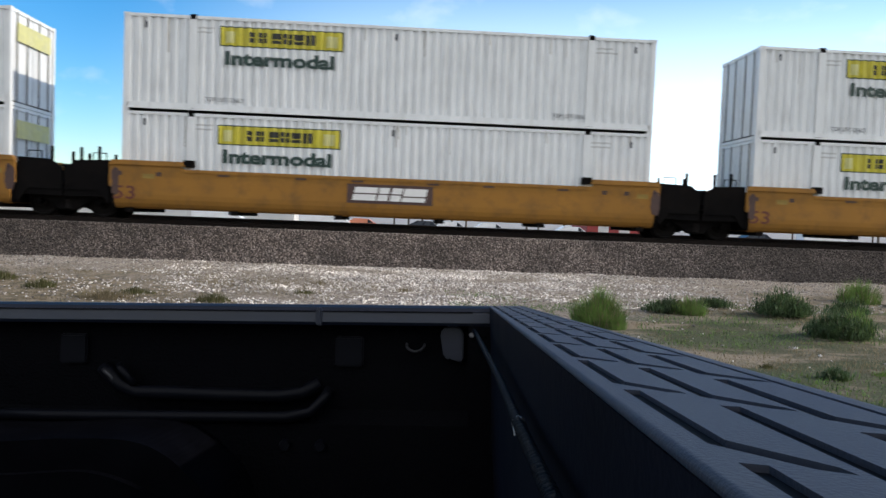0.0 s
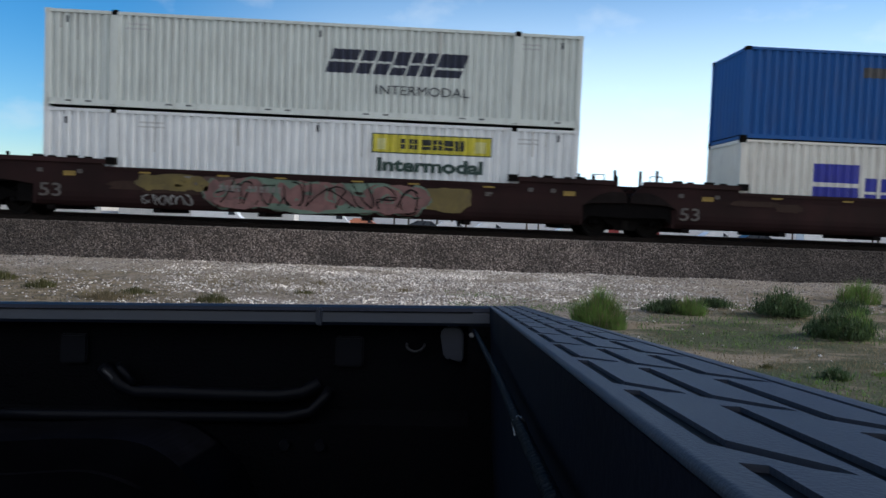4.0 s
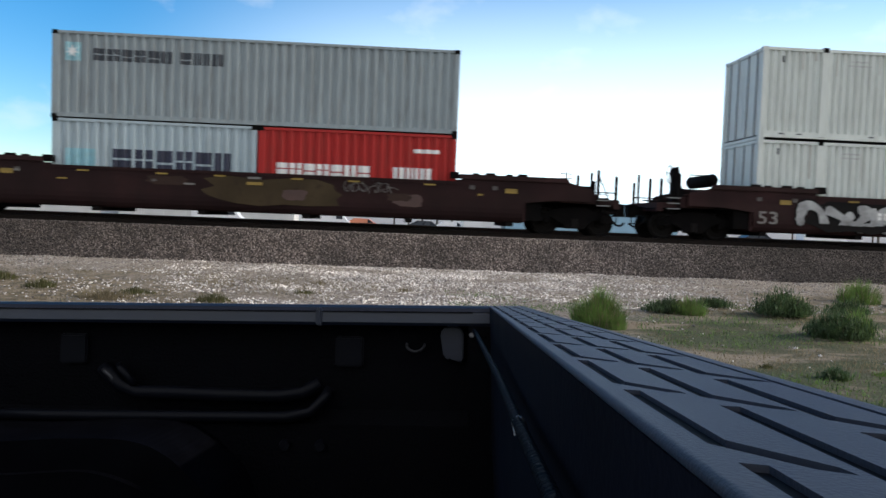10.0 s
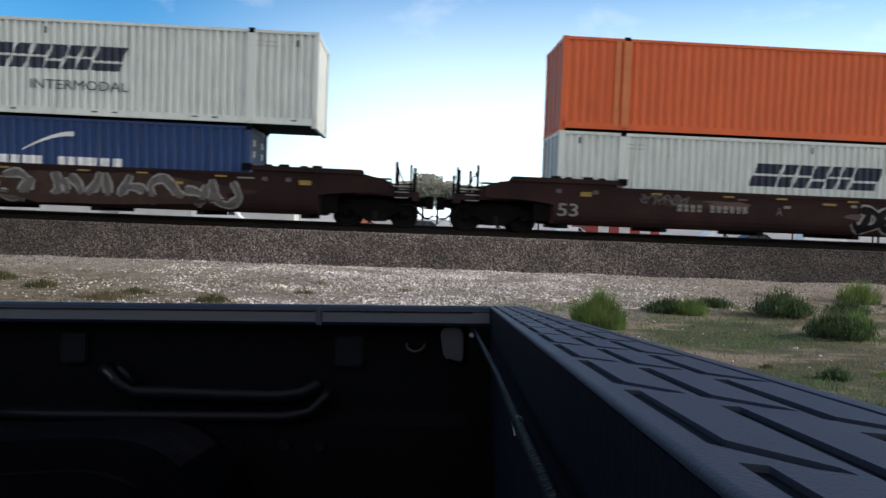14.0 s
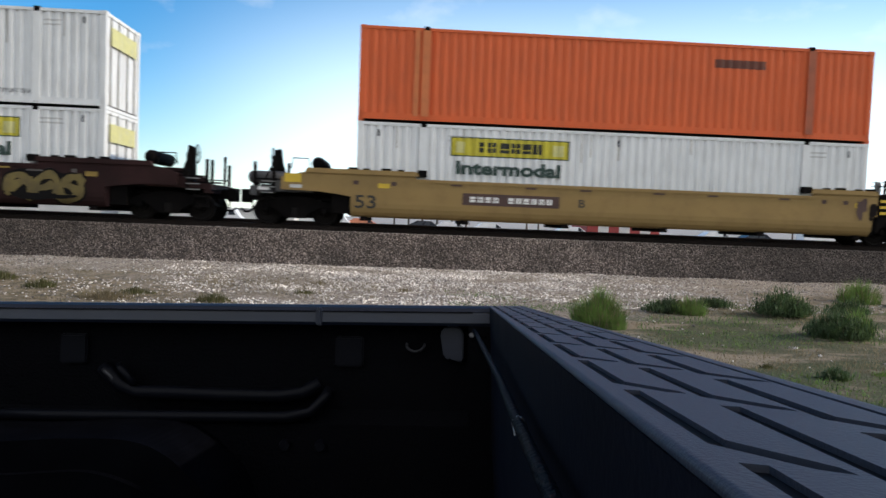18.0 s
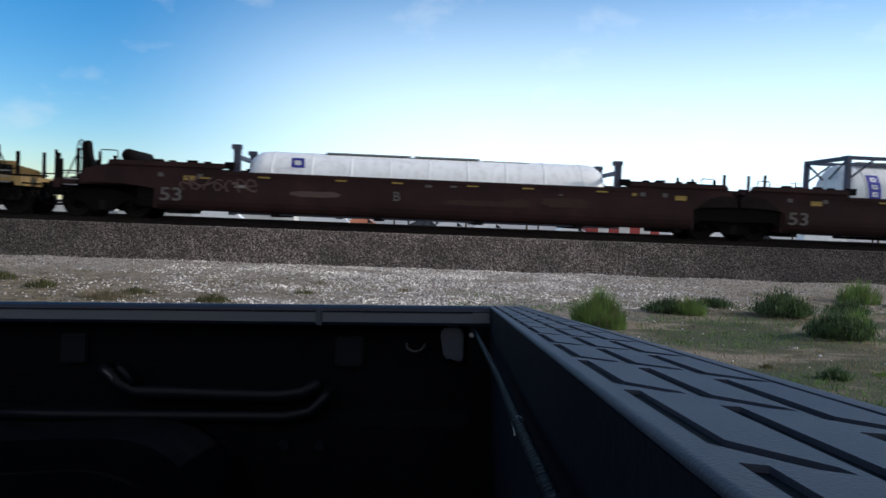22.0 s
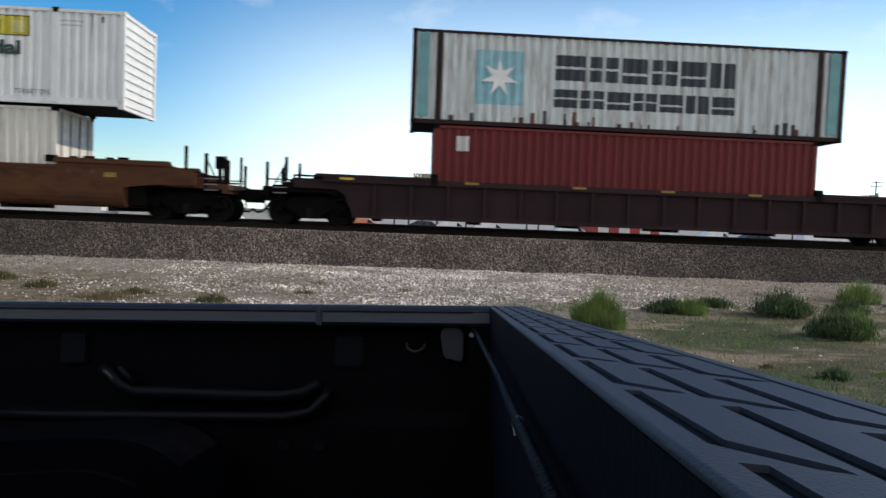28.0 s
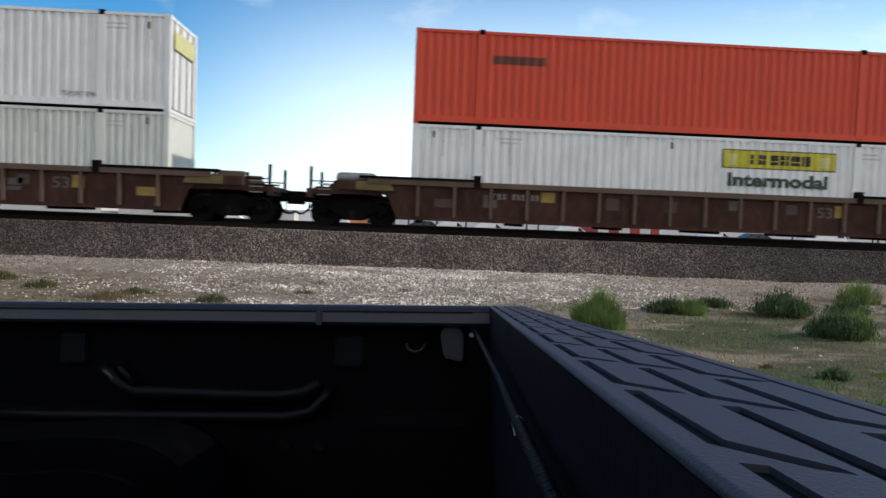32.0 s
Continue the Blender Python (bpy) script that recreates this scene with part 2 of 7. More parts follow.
def prism(bm, pts, a, b, axis="y"):
    """A polygon in the plane across the axis (given as pairs), pulled from a to b along it."""
    def put(p, q, t):
        return (p, t, q) if axis == "y" else (t, p, q) if axis == "x" else (p, q, t)
    n = len(pts)
    lo = [bm.verts.new(put(p, q, a)) for p, q in pts]
    hi = [bm.verts.new(put(p, q, b)) for p, q in pts]
    bm.faces.new(lo)
    bm.faces.new(hi[::-1])
    for i in range(n):
        bm.faces.new((lo[i], hi[i], hi[(i + 1) % n], lo[(i + 1) % n]))


def rod(bm, a, b, r, n=8, r2=None):
    a, b = Vector(a), Vector(b)
    d = (b - a).normalized()
    s = d.orthogonal().normalized()
    t = d.cross(s)
    r2 = r if r2 is None else r2
    rings = []
    for c, rr in ((a, r), (b, r2)):
        rings.append([bm.verts.new(c + rr * (math.cos(k * 2 * math.pi / n) * s + math.sin(k * 2 * math.pi / n) * t)) for k in range(n)])
    for k in range(n):
        bm.faces.new((rings[0][k], rings[0][(k + 1) % n], rings[1][(k + 1) % n], rings[1][k]))
    bm.faces.new(rings[0][::-1])
    bm.faces.new(rings[1])


def bar(bm, pts, r, n=8):
    """A bent bar through the points."""
    pts = [Vector(p) for p in pts]
    rings = []
    for i, c in enumerate(pts):
        d = (pts[min(i + 1, len(pts) - 1)] - pts[max(i - 1, 0)]).normalized()
        s = d.cross(Vector((0.05, 0.2, 1))).normalized()
        t = d.cross(s)
        rings.append([bm.verts.new(c + r * (math.cos(k * 2 * math.pi / n) * s + math.sin(k * 2 * math.pi / n) * t)) for k in range(n)])
    for p, q in zip(rings, rings[1:]):
        for k in range(n):
            bm.faces.new((p[k], p[(k + 1) % n], q[(k + 1) % n], q[k]))
    bm.faces.new(rings[0][::-1])
    bm.faces.new(rings[-1])


def lathe(bm, prof, c, axis="x", n=24):
    """Rings of (place along the axis, radius) round a centre."""
    rings = []
    for d, r in prof:
        ring = []
        for k in range(n):
            ca, sa = r * math.cos(2 * math.pi * k / n), r * math.sin(2 * math.pi * k / n)
            o = (d, ca, sa) if axis == "x" else (ca, d, sa) if axis == "y" else (ca, sa, d)
            ring.append(bm.verts.new((c[0] + o[0], c[1] + o[1], c[2] + o[2])))
        rings.append(ring)
    for p, q in zip(rings, rings[1:]):
        for k in range(n):
            bm.faces.new((p[k], p[(k + 1) % n], q[(k + 1) % n], q[k]))
    bm.faces.new(rings[0][::-1])
    bm.faces.new(rings[-1])


STORE = {}


def mesh(key, build, material, bevel=0.0, smooth=False):
    """A mesh made once for each key and material."""
    k = (key, material.name)
    if k not in STORE:
        bm = bmesh.new()
        build(bm)
        if bevel:
            bmesh.ops.bevel(bm, geom=bm.edges[:], offset=bevel, segments=2, affect="EDGES", clamp_overlap=True)
        bmesh.ops.recalc_face_normals(bm, faces=bm.faces[:])
        me = bpy.data.meshes.new(str(key[0]) if isinstance(key, tuple) else key)
        bm.to_mesh(me)
        bm.free()
        me.materials.append(material)
        if smooth:
            me.polygons.foreach_set("use_smooth", [True] * len(me.polygons))
        STORE[k] = me
    return STORE[k]


def part(name, key, build, material, parent, label="", at=(0, 0, 0), turn=(0, 0, 0), bevel=0.0, smooth=False):
    ob = new(name, mesh(key, build, material, bevel, smooth))
    ob.parent = parent
    ob.matrix_basis = pose(*at, *turn)
    return tagged(ob, label) if label else ob


def thing(name, label, category, group="", at=None):
    ob = new(name)
    ob.empty_display_size = 0.2
    if at:
        ob.matrix_basis = at
    return tagged(ob, label, category, group)


# ---- lettering and markings on faces that look to -Y ----
def letters(text, width, height, bold=0.0):
    key = ("letters", text, round(width, 3), round(height, 3))
    if key in STORE:
        return STORE[key]
    cu = bpy.data.curves.new("letters", "FONT")
    cu.body, cu.resolution_u, cu.offset = text, 3, bold
    tmp = bpy.data.objects.new("letters", cu)
    me = bpy.data.meshes.new_from_object(tmp)
    bpy.data.objects.remove(tmp)
    co = np.empty(len(me.vertices) * 3)
    me.vertices.foreach_get("co", co)
    co = co.reshape(-1, 3)
    lo, hi = co.min(0), co.max(0)
    out = np.zeros_like(co)
    out[:, 0] = (co[:, 0] - (lo[0] + hi[0]) / 2) * width / (hi[0] - lo[0])
    out[:, 2] = (co[:, 1] - (lo[1] + hi[1]) / 2) * height / (hi[1] - lo[1])
    me.vertices.foreach_set("co", out.ravel())
    me.update()
    STORE[key] = me
    return me


def lettering(text, x, y, z, width, height, ink, parent, bold=0.012):
    src = letters(text, width, height, bold)
    key = ("inked", text, round(width, 3), round(height, 3), ink)
    if key not in STORE:
        me = src.copy()
        me.materials.clear()
        me.materials.append(INK[ink])
        STORE[key] = me
    ob = new("lettering", STORE[key])
    ob.parent = parent
    ob.matrix_basis = pose(x, y, z)
    return ob


def plate(bm, x0, x1, z0, z1, lean=0.0):
    v = [bm.verts.new(c) for c in ((x0, 0, z0), (x1, 0, z0), (x1 + lean, 0, z1), (x0 + lean, 0, z1))]
    bm.faces.new(v)


WAVE = {}          # corrugated sides: start, pitch and depth by thing


def wave_depth(wave, u):
    """How far the sheet lies back at u, and so the shape that paint on it takes."""
    start, p, depth = wave
    f = ((u - start) / p) % 1.0
    return depth * (0 if f < 0.34 else (f - 0.34) / 0.18 if f < 0.52 else 1 if f < 0.82 else (1 - f) / 0.18)


def wave_rect(bm, x, u0, u1, z0, z1, slope, wave):
    """A painted patch on a corrugated side, folded with the sheet; x is the place of u = 0, and slope leans it with height."""
    start, p, _ = wave
    lo, hi = min(u0 + slope * z0, u0 + slope * z1), max(u1 + slope * z0, u1 + slope * z1)
    cuts = {lo, hi, u0 + slope * z0, u0 + slope * z1, u1 + slope * z0, u1 + slope * z1}
    k = math.floor((x + lo - start) / p)
    while start + k * p < x + hi:
        cuts |= {c for c in (start + (k + f) * p - x for f in (0, 0.34, 0.52, 0.82)) if lo < c < hi}
        k += 1
    last = None
    for c in sorted(cuts):
        if slope:
            a, b = max(z0, min(z1, (c - u1) / slope)), min(z1, max(z0, (c - u0) / slope))
        else:
            a, b = z0, z1
        y = wave_depth(wave, x + c) + 0.006
        pair = (bm.verts.new((c, y, a)), bm.verts.new((c, y, b)))
        if last:
            bm.faces.new((last[0], pair[0], pair[1], last[1]))
        last = pair


# plain block shapes for name marks, split by slits, as shares of a block
FORMS = (
    ((0, 1, 0.56, 1), (0, 1, 0, 0.46)),
    ((0, 0.43, 0, 1), (0.55, 1, 0, 1)),
    ((0, 0.44, 0.55, 1), (0.55, 1, 0.55, 1), (0, 0.44, 0, 0.46), (0.55, 1, 0, 0.46)),
    ((0, 0.28, 0, 1), (0.38, 0.62, 0, 1), (0.72, 1, 0, 1)),
    ((0, 1, 0.42, 1), (0, 1, 0, 0.32)),
)


def blotch(x, y, z, width, height, ink, parent, seed, name="faded_patch"):
    """A patch of aged paint or dirt with an uneven outline."""
    rnd = random.Random(seed)

    def build(bm):
        n = 18
        ring = []
        for k in range(n):
            a = 2 * math.pi * k / n
            r = rnd.uniform(0.72, 1.0) * (abs(math.cos(a)) ** 4 + abs(math.sin(a)) ** 4) ** -0.25
            ring.append(bm.verts.new((width / 2 * r * math.cos(a), 0, height / 2 * r * math.sin(a))))
        c = bm.verts.new((0, 0, 0))
        for k in range(n):
            bm.faces.new((c, ring[k], ring[(k + 1) % n]))
    return part(name, (name, seed, width, height), build, INK[ink], parent, at=(x, y, z))


def emblem(x, y, z, width, height, blocks, ink, parent, lean=0.0, tall=(), gap=0.12, form=0):
    """A maker's mark or number as a row of plain block shapes; blocks gives their relative widths, negative for gaps; tall their shares of the height."""
    total = sum(abs(b) for b in blocks)
    slope = lean / height
    u, i = -width / 2, 0
    for b in blocks:
        w = abs(b) / total * width
        if b > 0:
            h = height * (tall[i] if tall else 1.0)
            wide = w - gap * (1.0 if lean else 1.25) * min(w, height)
            xc = x + u + w / 2 - lean / 2
            wave = WAVE.get(parent.name)
            cells = FORMS[(i * 2 + form + i // 3) % len(FORMS)]

            def build(bm):
                for a, c, d, e in cells:
                    u0, u1, z0, z1 = (a - 0.5) * wide, (c - 0.5) * wide, d * h, e * h
                    if wave:
                        wave_rect(bm, xc, u0, u1, z0, z1, slope, wave)
                    else:
                        bm.faces.new([bm.verts.new((p + slope * q, 0, q)) for p, q in ((u0, z0), (u1, z0), (u1, z1), (u0, z1))])
            part("emblem_block", ("emblem_block", parent.name, round(xc, 4), round(z, 3), round(wide, 3), round(h, 3)), build, INK[ink], parent, at=(xc, y, z - height / 2))
            i += 1
        u += w


def panel(x, y, z, width, height, ink, parent, name="marking_panel", label=""):
    wave = WAVE.get(parent.name)
    if wave and name not in ("post_patch", "blue_end_panel", "vent"):
        return part(name, (name, parent.name, round(x, 4), width, height), lambda bm: wave_rect(bm, x, -width / 2, width / 2, 0.0, height, 0.0, wave), INK[ink], parent, label, at=(x, y, z - height / 2))
    return part(name, (name, width, height), lambda bm: plate(bm, -width / 2, width / 2, -height / 2, height / 2), INK[ink], parent, label, at=(x, y, z))


def star(x, y, z, r, ink, parent):
    def build(bm):
        c = bm.verts.new((0, 0, 0))
        ring = [bm.verts.new((math.sin(k * math.pi / 7) * (r if k % 2 == 0 else r * 0.38), 0, math.cos(k * math.pi / 7) * (r if k % 2 == 0 else r * 0.38))) for k in range(14)]
        for k in range(14):
            bm.faces.new((c, ring[k], ring[(k + 1) % 14]))
    return part("star_emblem", ("star", r), build, INK[ink], parent, at=(x, y, z))


def rounded(pts, n=5):
    """A smooth line through the points."""
    out = []
    for i in range(len(pts) - 1):
        p = [Vector(pts[min(max(i + k, 0), len(pts) - 1)]) for k in (-1, 0, 1, 2)]
        for j in range(n):
            s = j / n
            v = 0.5 * (2 * p[1] + (p[2] - p[0]) * s + (2 * p[0] - 5 * p[1] + 4 * p[2] - p[3]) * s * s + (3 * p[1] - p[0] - 3 * p[2] + p[3]) * s ** 3)
            out.append((v.x, v.y))
    return out + [pts[-1]]


SIDE_ROLL = ((0.31, 0.19), (0.37, 0.09), (0.47, 0.02), (0.60, -0.018), (0.74, -0.03), (0.92, -0.03))


def side_depth(z):
    """How far the flush side of a car lies behind its widest plane at height z."""
    if z >= 0.92:
        return 0.0
    for (a, p), (b, q) in zip(SIDE_ROLL, SIDE_ROLL[1:]):
        if z <= b:
            return max(0.0, p + (q - p) * max(0.0, (z - a) / (b - a)) + 0.03)
    return 0.0


# loose sprayed strokes in a unit cell; they spell nothing
SWASHES = (
    ((0.12, 0.95), (0.20, 0.5), (0.10, 0.05)),
    ((0.88, 0.80), (0.5, 0.95), (0.14, 0.68), (0.14, 0.30), (0.5, 0.05), (0.88, 0.22)),
    ((0.88, 0.82), (0.45, 0.95), (0.16, 0.72), (0.60, 0.50), (0.86, 0.26), (0.5, 0.05), (0.10, 0.16)),
    ((0.08, 0.92), (0.45, 0.42), (0.95, 0.06)),
    ((0.10, 0.92), (0.16, 0.30), (0.5, 0.05), (0.84, 0.30), (0.90, 0.94)),
    ((0.10, 0.06), (0.18, 0.66), (0.5, 0.94), (0.82, 0.66), (0.92, 0.04)),
    ((0.16, 0.50), (0.5, 0.60), (0.92, 0.46)),
    ((0.10, 0.08), (0.50, 0.55), (0.92, 0.95)),
    ((0.80, 0.95), (0.86, 0.5), (0.76, 0.05)),
)


def graffiti(parent, seed, x0, x1, y, z0, z1, fill, edge="outline", style="bubble", weight=1.0):
    """Sprayed rounded strokes with an edge in another colour, laid on the side of the car; no words."""
    rnd = random.Random(seed)
    high = z1 - z0
    thin = style == "thin"
    wide = (0.022 if thin else 0.088 * high) * weight

    def ribbon(bm, pts, half, lift):
        last, n = None, len(pts)
        for i, (a, b) in enumerate(pts):
            p, q = pts[max(i - 1, 0)], pts[min(i + 1, n - 1)]
            d = math.hypot(q[0] - p[0], q[1] - p[1]) or 1
            nx, nz = -(q[1] - p[1]) / d, (q[0] - p[0]) / d
            k = half * (0.55 if i in (0, n - 1) else 0.95 + 0.22 * math.sin(i * 0.9 + a * 2))
            row = []
            for c in (-1, -0.5, 0, 0.5, 1):
                px, pz = a + nx * c * k, b + nz * c * k
                pz = max(0.33, min(1.42, pz))
                row.append(bm.verts.new((px, side_depth(pz) - lift, pz)))
            if last:
                for c in range(4):
                    bm.faces.new((last[c], last[c + 1], row[c + 1], row[c]))
            last = row
    u, j = x0, 0
    pitch = high * (0.85 if not thin else 0.7)
    cells = max(1, round((x1 - x0) / pitch))
    for j in range(cells):
        w = (x1 - x0) / cells
        u = x0 + j * w
        lean = rnd.uniform(-0.35, 0.35)
        grow = rnd.uniform(0.86, 1.0)
        strokes = []
        for k in rnd.sample(range(len(SWASHES)), 2):
            flip_x, flip_z = rnd.random() < 0.5, rnd.random() < 0.5
            base = [(1 - a if flip_x else a, 1 - b if flip_z else b) for a, b in SWASHES[k]]
            q = rnd.uniform(-0.7, 0.7)
            base = [(0.5 + (a - 0.5) * math.cos(q) * 1.15 - (b - 0.5) * math.sin(q), 0.5 + (a - 0.5) * math.sin(q) + (b - 0.5) * math.cos(q)) for a, b in base]
            pts = [(u + w * (0.06 + 0.92 * (a + rnd.gauss(0, 0.05)) + lean * (b - 0.5)), z0 + wide + (high - 2 * wide) * grow * (b + rnd.gauss(0, 0.03))) for a, b in base]
            strokes.append(rounded(pts, 4))
        step = 0.0016 * (j % 3)

        def laid(half, lift):
            def build(bm):
                for i, pts in enumerate(strokes):
                    ribbon(bm, pts, half, lift + 0.0005 * i)
            return build
        if edge:
            part("graffiti_edge", ("graffiti_edge", seed, j), laid(wide + (0.018 if thin else 0.060), 0.004 + step), INK[edge], parent, at=(0, y, 0))
        part("graffiti_stroke", ("graffiti_stroke", seed, j), laid(wide, 0.010 + step), INK[fill], parent, at=(0, y, 0))


# ---- ground, ballast and track ----
def ground_height(x, y):
    """Ground level: a flat shoulder by the pickup that rises a little towards the ballast."""
    k = min(1.0, max(0.0, (y + 13.0) / 11.0))
    base = -1.29 + 0.23 * k * k * (3 - 2 * k)
    if y > 5.0:
        j = min(1.0, (y - 5.0) / 8.0)
        base -= 0.25 * j
    fade = max(0.0, 1 - max(abs(x) - 25, abs(y + 10) - 12, 0) / 20)
    return base + fade * (0.035 * noise.noise((x * 0.5, y * 0.5, 1)) + 0.02 * noise.noise((x * 2.1, y * 2.1, 5)))


def ground_material():
    m = bpy.data.materials.new("gravel_dirt_and_grass")
    m.use_nodes = True
    n, l = m.node_tree.nodes, m.node_tree.links
    b = n["Principled BSDF"]
    b.inputs["Roughness"].default_value = 0.95
    co = n.new("ShaderNodeTexCoord")
    sep = n.new("ShaderNodeSeparateXYZ")
    l.new(co.outputs["Object"], sep.inputs["Vector"])
    peb = n.new("ShaderNodeTexVoronoi")
    peb.inputs["Scale"].default_value = 24.0
    l.new(co.outputs["Object"], peb.inputs["Vector"])
    pr = n.new("ShaderNodeValToRGB")
    pr.color_ramp.elements[0].color = (0.060, 0.047, 0.035, 1)
    pr.color_ramp.elements[1].color = (0.40, 0.345, 0.285, 1)
    pb = n.new("ShaderNodeSeparateColor")
    l.new(peb.outputs["Color"], pb.inputs["Color"])
    l.new(pb.outputs["Red"], pr.inputs["Fac"])
    big = n.new("ShaderNodeTexNoise")
    big.inputs["Scale"].default_value, big.inputs["Detail"].default_value = 0.55, 6.0
    l.new(co.outputs["Object"], big.inputs["Vector"])
    # dry grass and soil take over towards the camera and to the far end of +X
    def lin(sock, a, c):
        k = n.new("ShaderNodeMapRange")
        k.inputs["From Min"].default_value, k.inputs["From Max"].default_value = a, c
        l.new(sock, k.inputs["Value"])
        return k.outputs["Result"]
    def add(p, q, op="ADD"):
        k = n.new("ShaderNodeMath")
        k.operation = op
        l.new(p, k.inputs[0])
        if isinstance(q, float):
            k.inputs[1].default_value = q
        else:
            l.new(q, k.inputs[1])
        return k.outputs["Value"]
    near = lin(sep.outputs["Y"], -6.5, -11.0)
    east = lin(sep.outputs["X"], 0.5, 5.0)
    # more earth towards both X ends, partly to darken them like a vignette
    west = add(lin(sep.outputs["X"], -1.0, -6.0), lin(sep.outputs["X"], 3.5, 8.0))
    side = add(near, east, "MULTIPLY")
    mask = lin(add(side, add(big.outputs["Fac"], -0.5)), 0.25, 0.70)
    # tan earth and dry straw show through towards -X and in patches
    streak = n.new("ShaderNodeTexNoise")
    streak.inputs["Scale"].default_value, streak.inputs["Detail"].default_value = 0.9, 7.0
    l.new(co.outputs["Object"], streak.inputs["Vector"])
    earth_mask = lin(add(add(lin(sep.outputs["Y"], -2.5, -8.5), add(west, 0.7, "MULTIPLY"), "MULTIPLY"), add(streak.outputs["Fac"], -0.5)), 0.12, 0.55)
    earth = n.new("ShaderNodeValToRGB")
    earth.color_ramp.elements[0].position, earth.color_ramp.elements[0].color = 0.36, (0.074, 0.060, 0.032, 1)
    earth.color_ramp.elements[1].position, earth.color_ramp.elements[1].color = 0.66, (0.245, 0.190, 0.122, 1)
    clump = n.new("ShaderNodeTexNoise")
    clump.inputs["Scale"].default_value, clump.inputs["Detail"].default_value = 5.0, 8.0
    l.new(co.outputs["Object"], clump.inputs["Vector"])
    l.new(clump.outputs["Fac"], earth.inputs["Fac"])
    bed = n.new("ShaderNodeMixRGB")
    l.new(earth_mask, bed.inputs["Fac"])
    l.new(pr.outputs["Color"], bed.inputs["Color1"])
    l.new(earth.outputs["Color"], bed.inputs["Color2"])
    soil = n.new("ShaderNodeTexNoise")
    soil.inputs["Scale"].default_value, soil.inputs["Detail"].default_value, soil.inputs["Roughness"].default_value = 1.0, 9.0, 0.62
    flat = n.new("ShaderNodeMapping")
    flat.inputs["Scale"].default_value = (0.55, 1.1, 1.0)
    l.new(co.outputs["Object"], flat.inputs["Vector"])
    l.new(flat.outputs["Vector"], soil.inputs["Vector"])
    sr = n.new("ShaderNodeValToRGB")
    sr.color_ramp.elements[0].position, sr.color_ramp.elements[0].color = 0.43, (0.040, 0.050, 0.013, 1)
    sr.color_ramp.elements[1].position, sr.color_ramp.elements[1].color = 0.575, (0.215, 0.172, 0.118, 1)
    mid = sr.color_ramp.elements.new(0.50)
    mid.color = (0.078, 0.070, 0.034, 1)
    lush = add(lin(sep.outputs["Y"], -13.2, -14.3), -0.13, "MULTIPLY")
    l.new(add(soil.outputs["Fac"], lush), sr.inputs["Fac"])
    mx = n.new("ShaderNodeMixRGB")
    l.new(mask, mx.inputs["Fac"])
    l.new(bed.outputs["Color"], mx.inputs["Color1"])
    l.new(sr.outputs["Color"], mx.inputs["Color2"])
    far = n.new("ShaderNodeMixRGB")
    far.inputs["Color2"].default_value = (0.33, 0.31, 0.29, 1)
    l.new(lin(sep.outputs["Y"], 6.0, 12.0), far.inputs["Fac"])
    l.new(mx.outputs["Color"], far.inputs["Color1"])
    l.new(far.outputs["Color"], b.inputs["Base Color"])
    bp = n.new("ShaderNodeBump")
    bp.inputs["Strength"].default_value, bp.inputs["Distance"].default_value = 0.8, 0.03
    l.new(peb.outputs["Distance"], bp.inputs["Height"])
    l.new(bp.outputs["Normal"], b.inputs["Normal"])
    return m


def build_ground():
    xs = [-2500, -900, -300, -120, -60] + [-40 + 0.8 * k for k in range(101)] + [60, 120, 300, 900, 2500]
    ys = [-600, -120, -50] + [-30 + 0.5 * k for k in range(66)] + [5, 8, 13, 20, 40, 80, 200, 600, 3000]
    verts = [(x, y, ground_height(x, y)) for y in ys for x in xs]
    w = len(xs)
    faces = [(j * w + i, j * w + i + 1, (j + 1) * w + i + 1, (j + 1) * w + i) for j in range(len(ys) - 1) for i in range(w - 1)]
    me = bpy.data.meshes.new("ground")
    me.from_pydata(verts, [], faces)
    me.materials.append(ground_material())
    me.polygons.foreach_set("use_smooth", [True] * len(me.polygons))
    tagged(new("ground", me), "pale gravel, dry soil and thin grass beside the track", "ground", kind="structure")


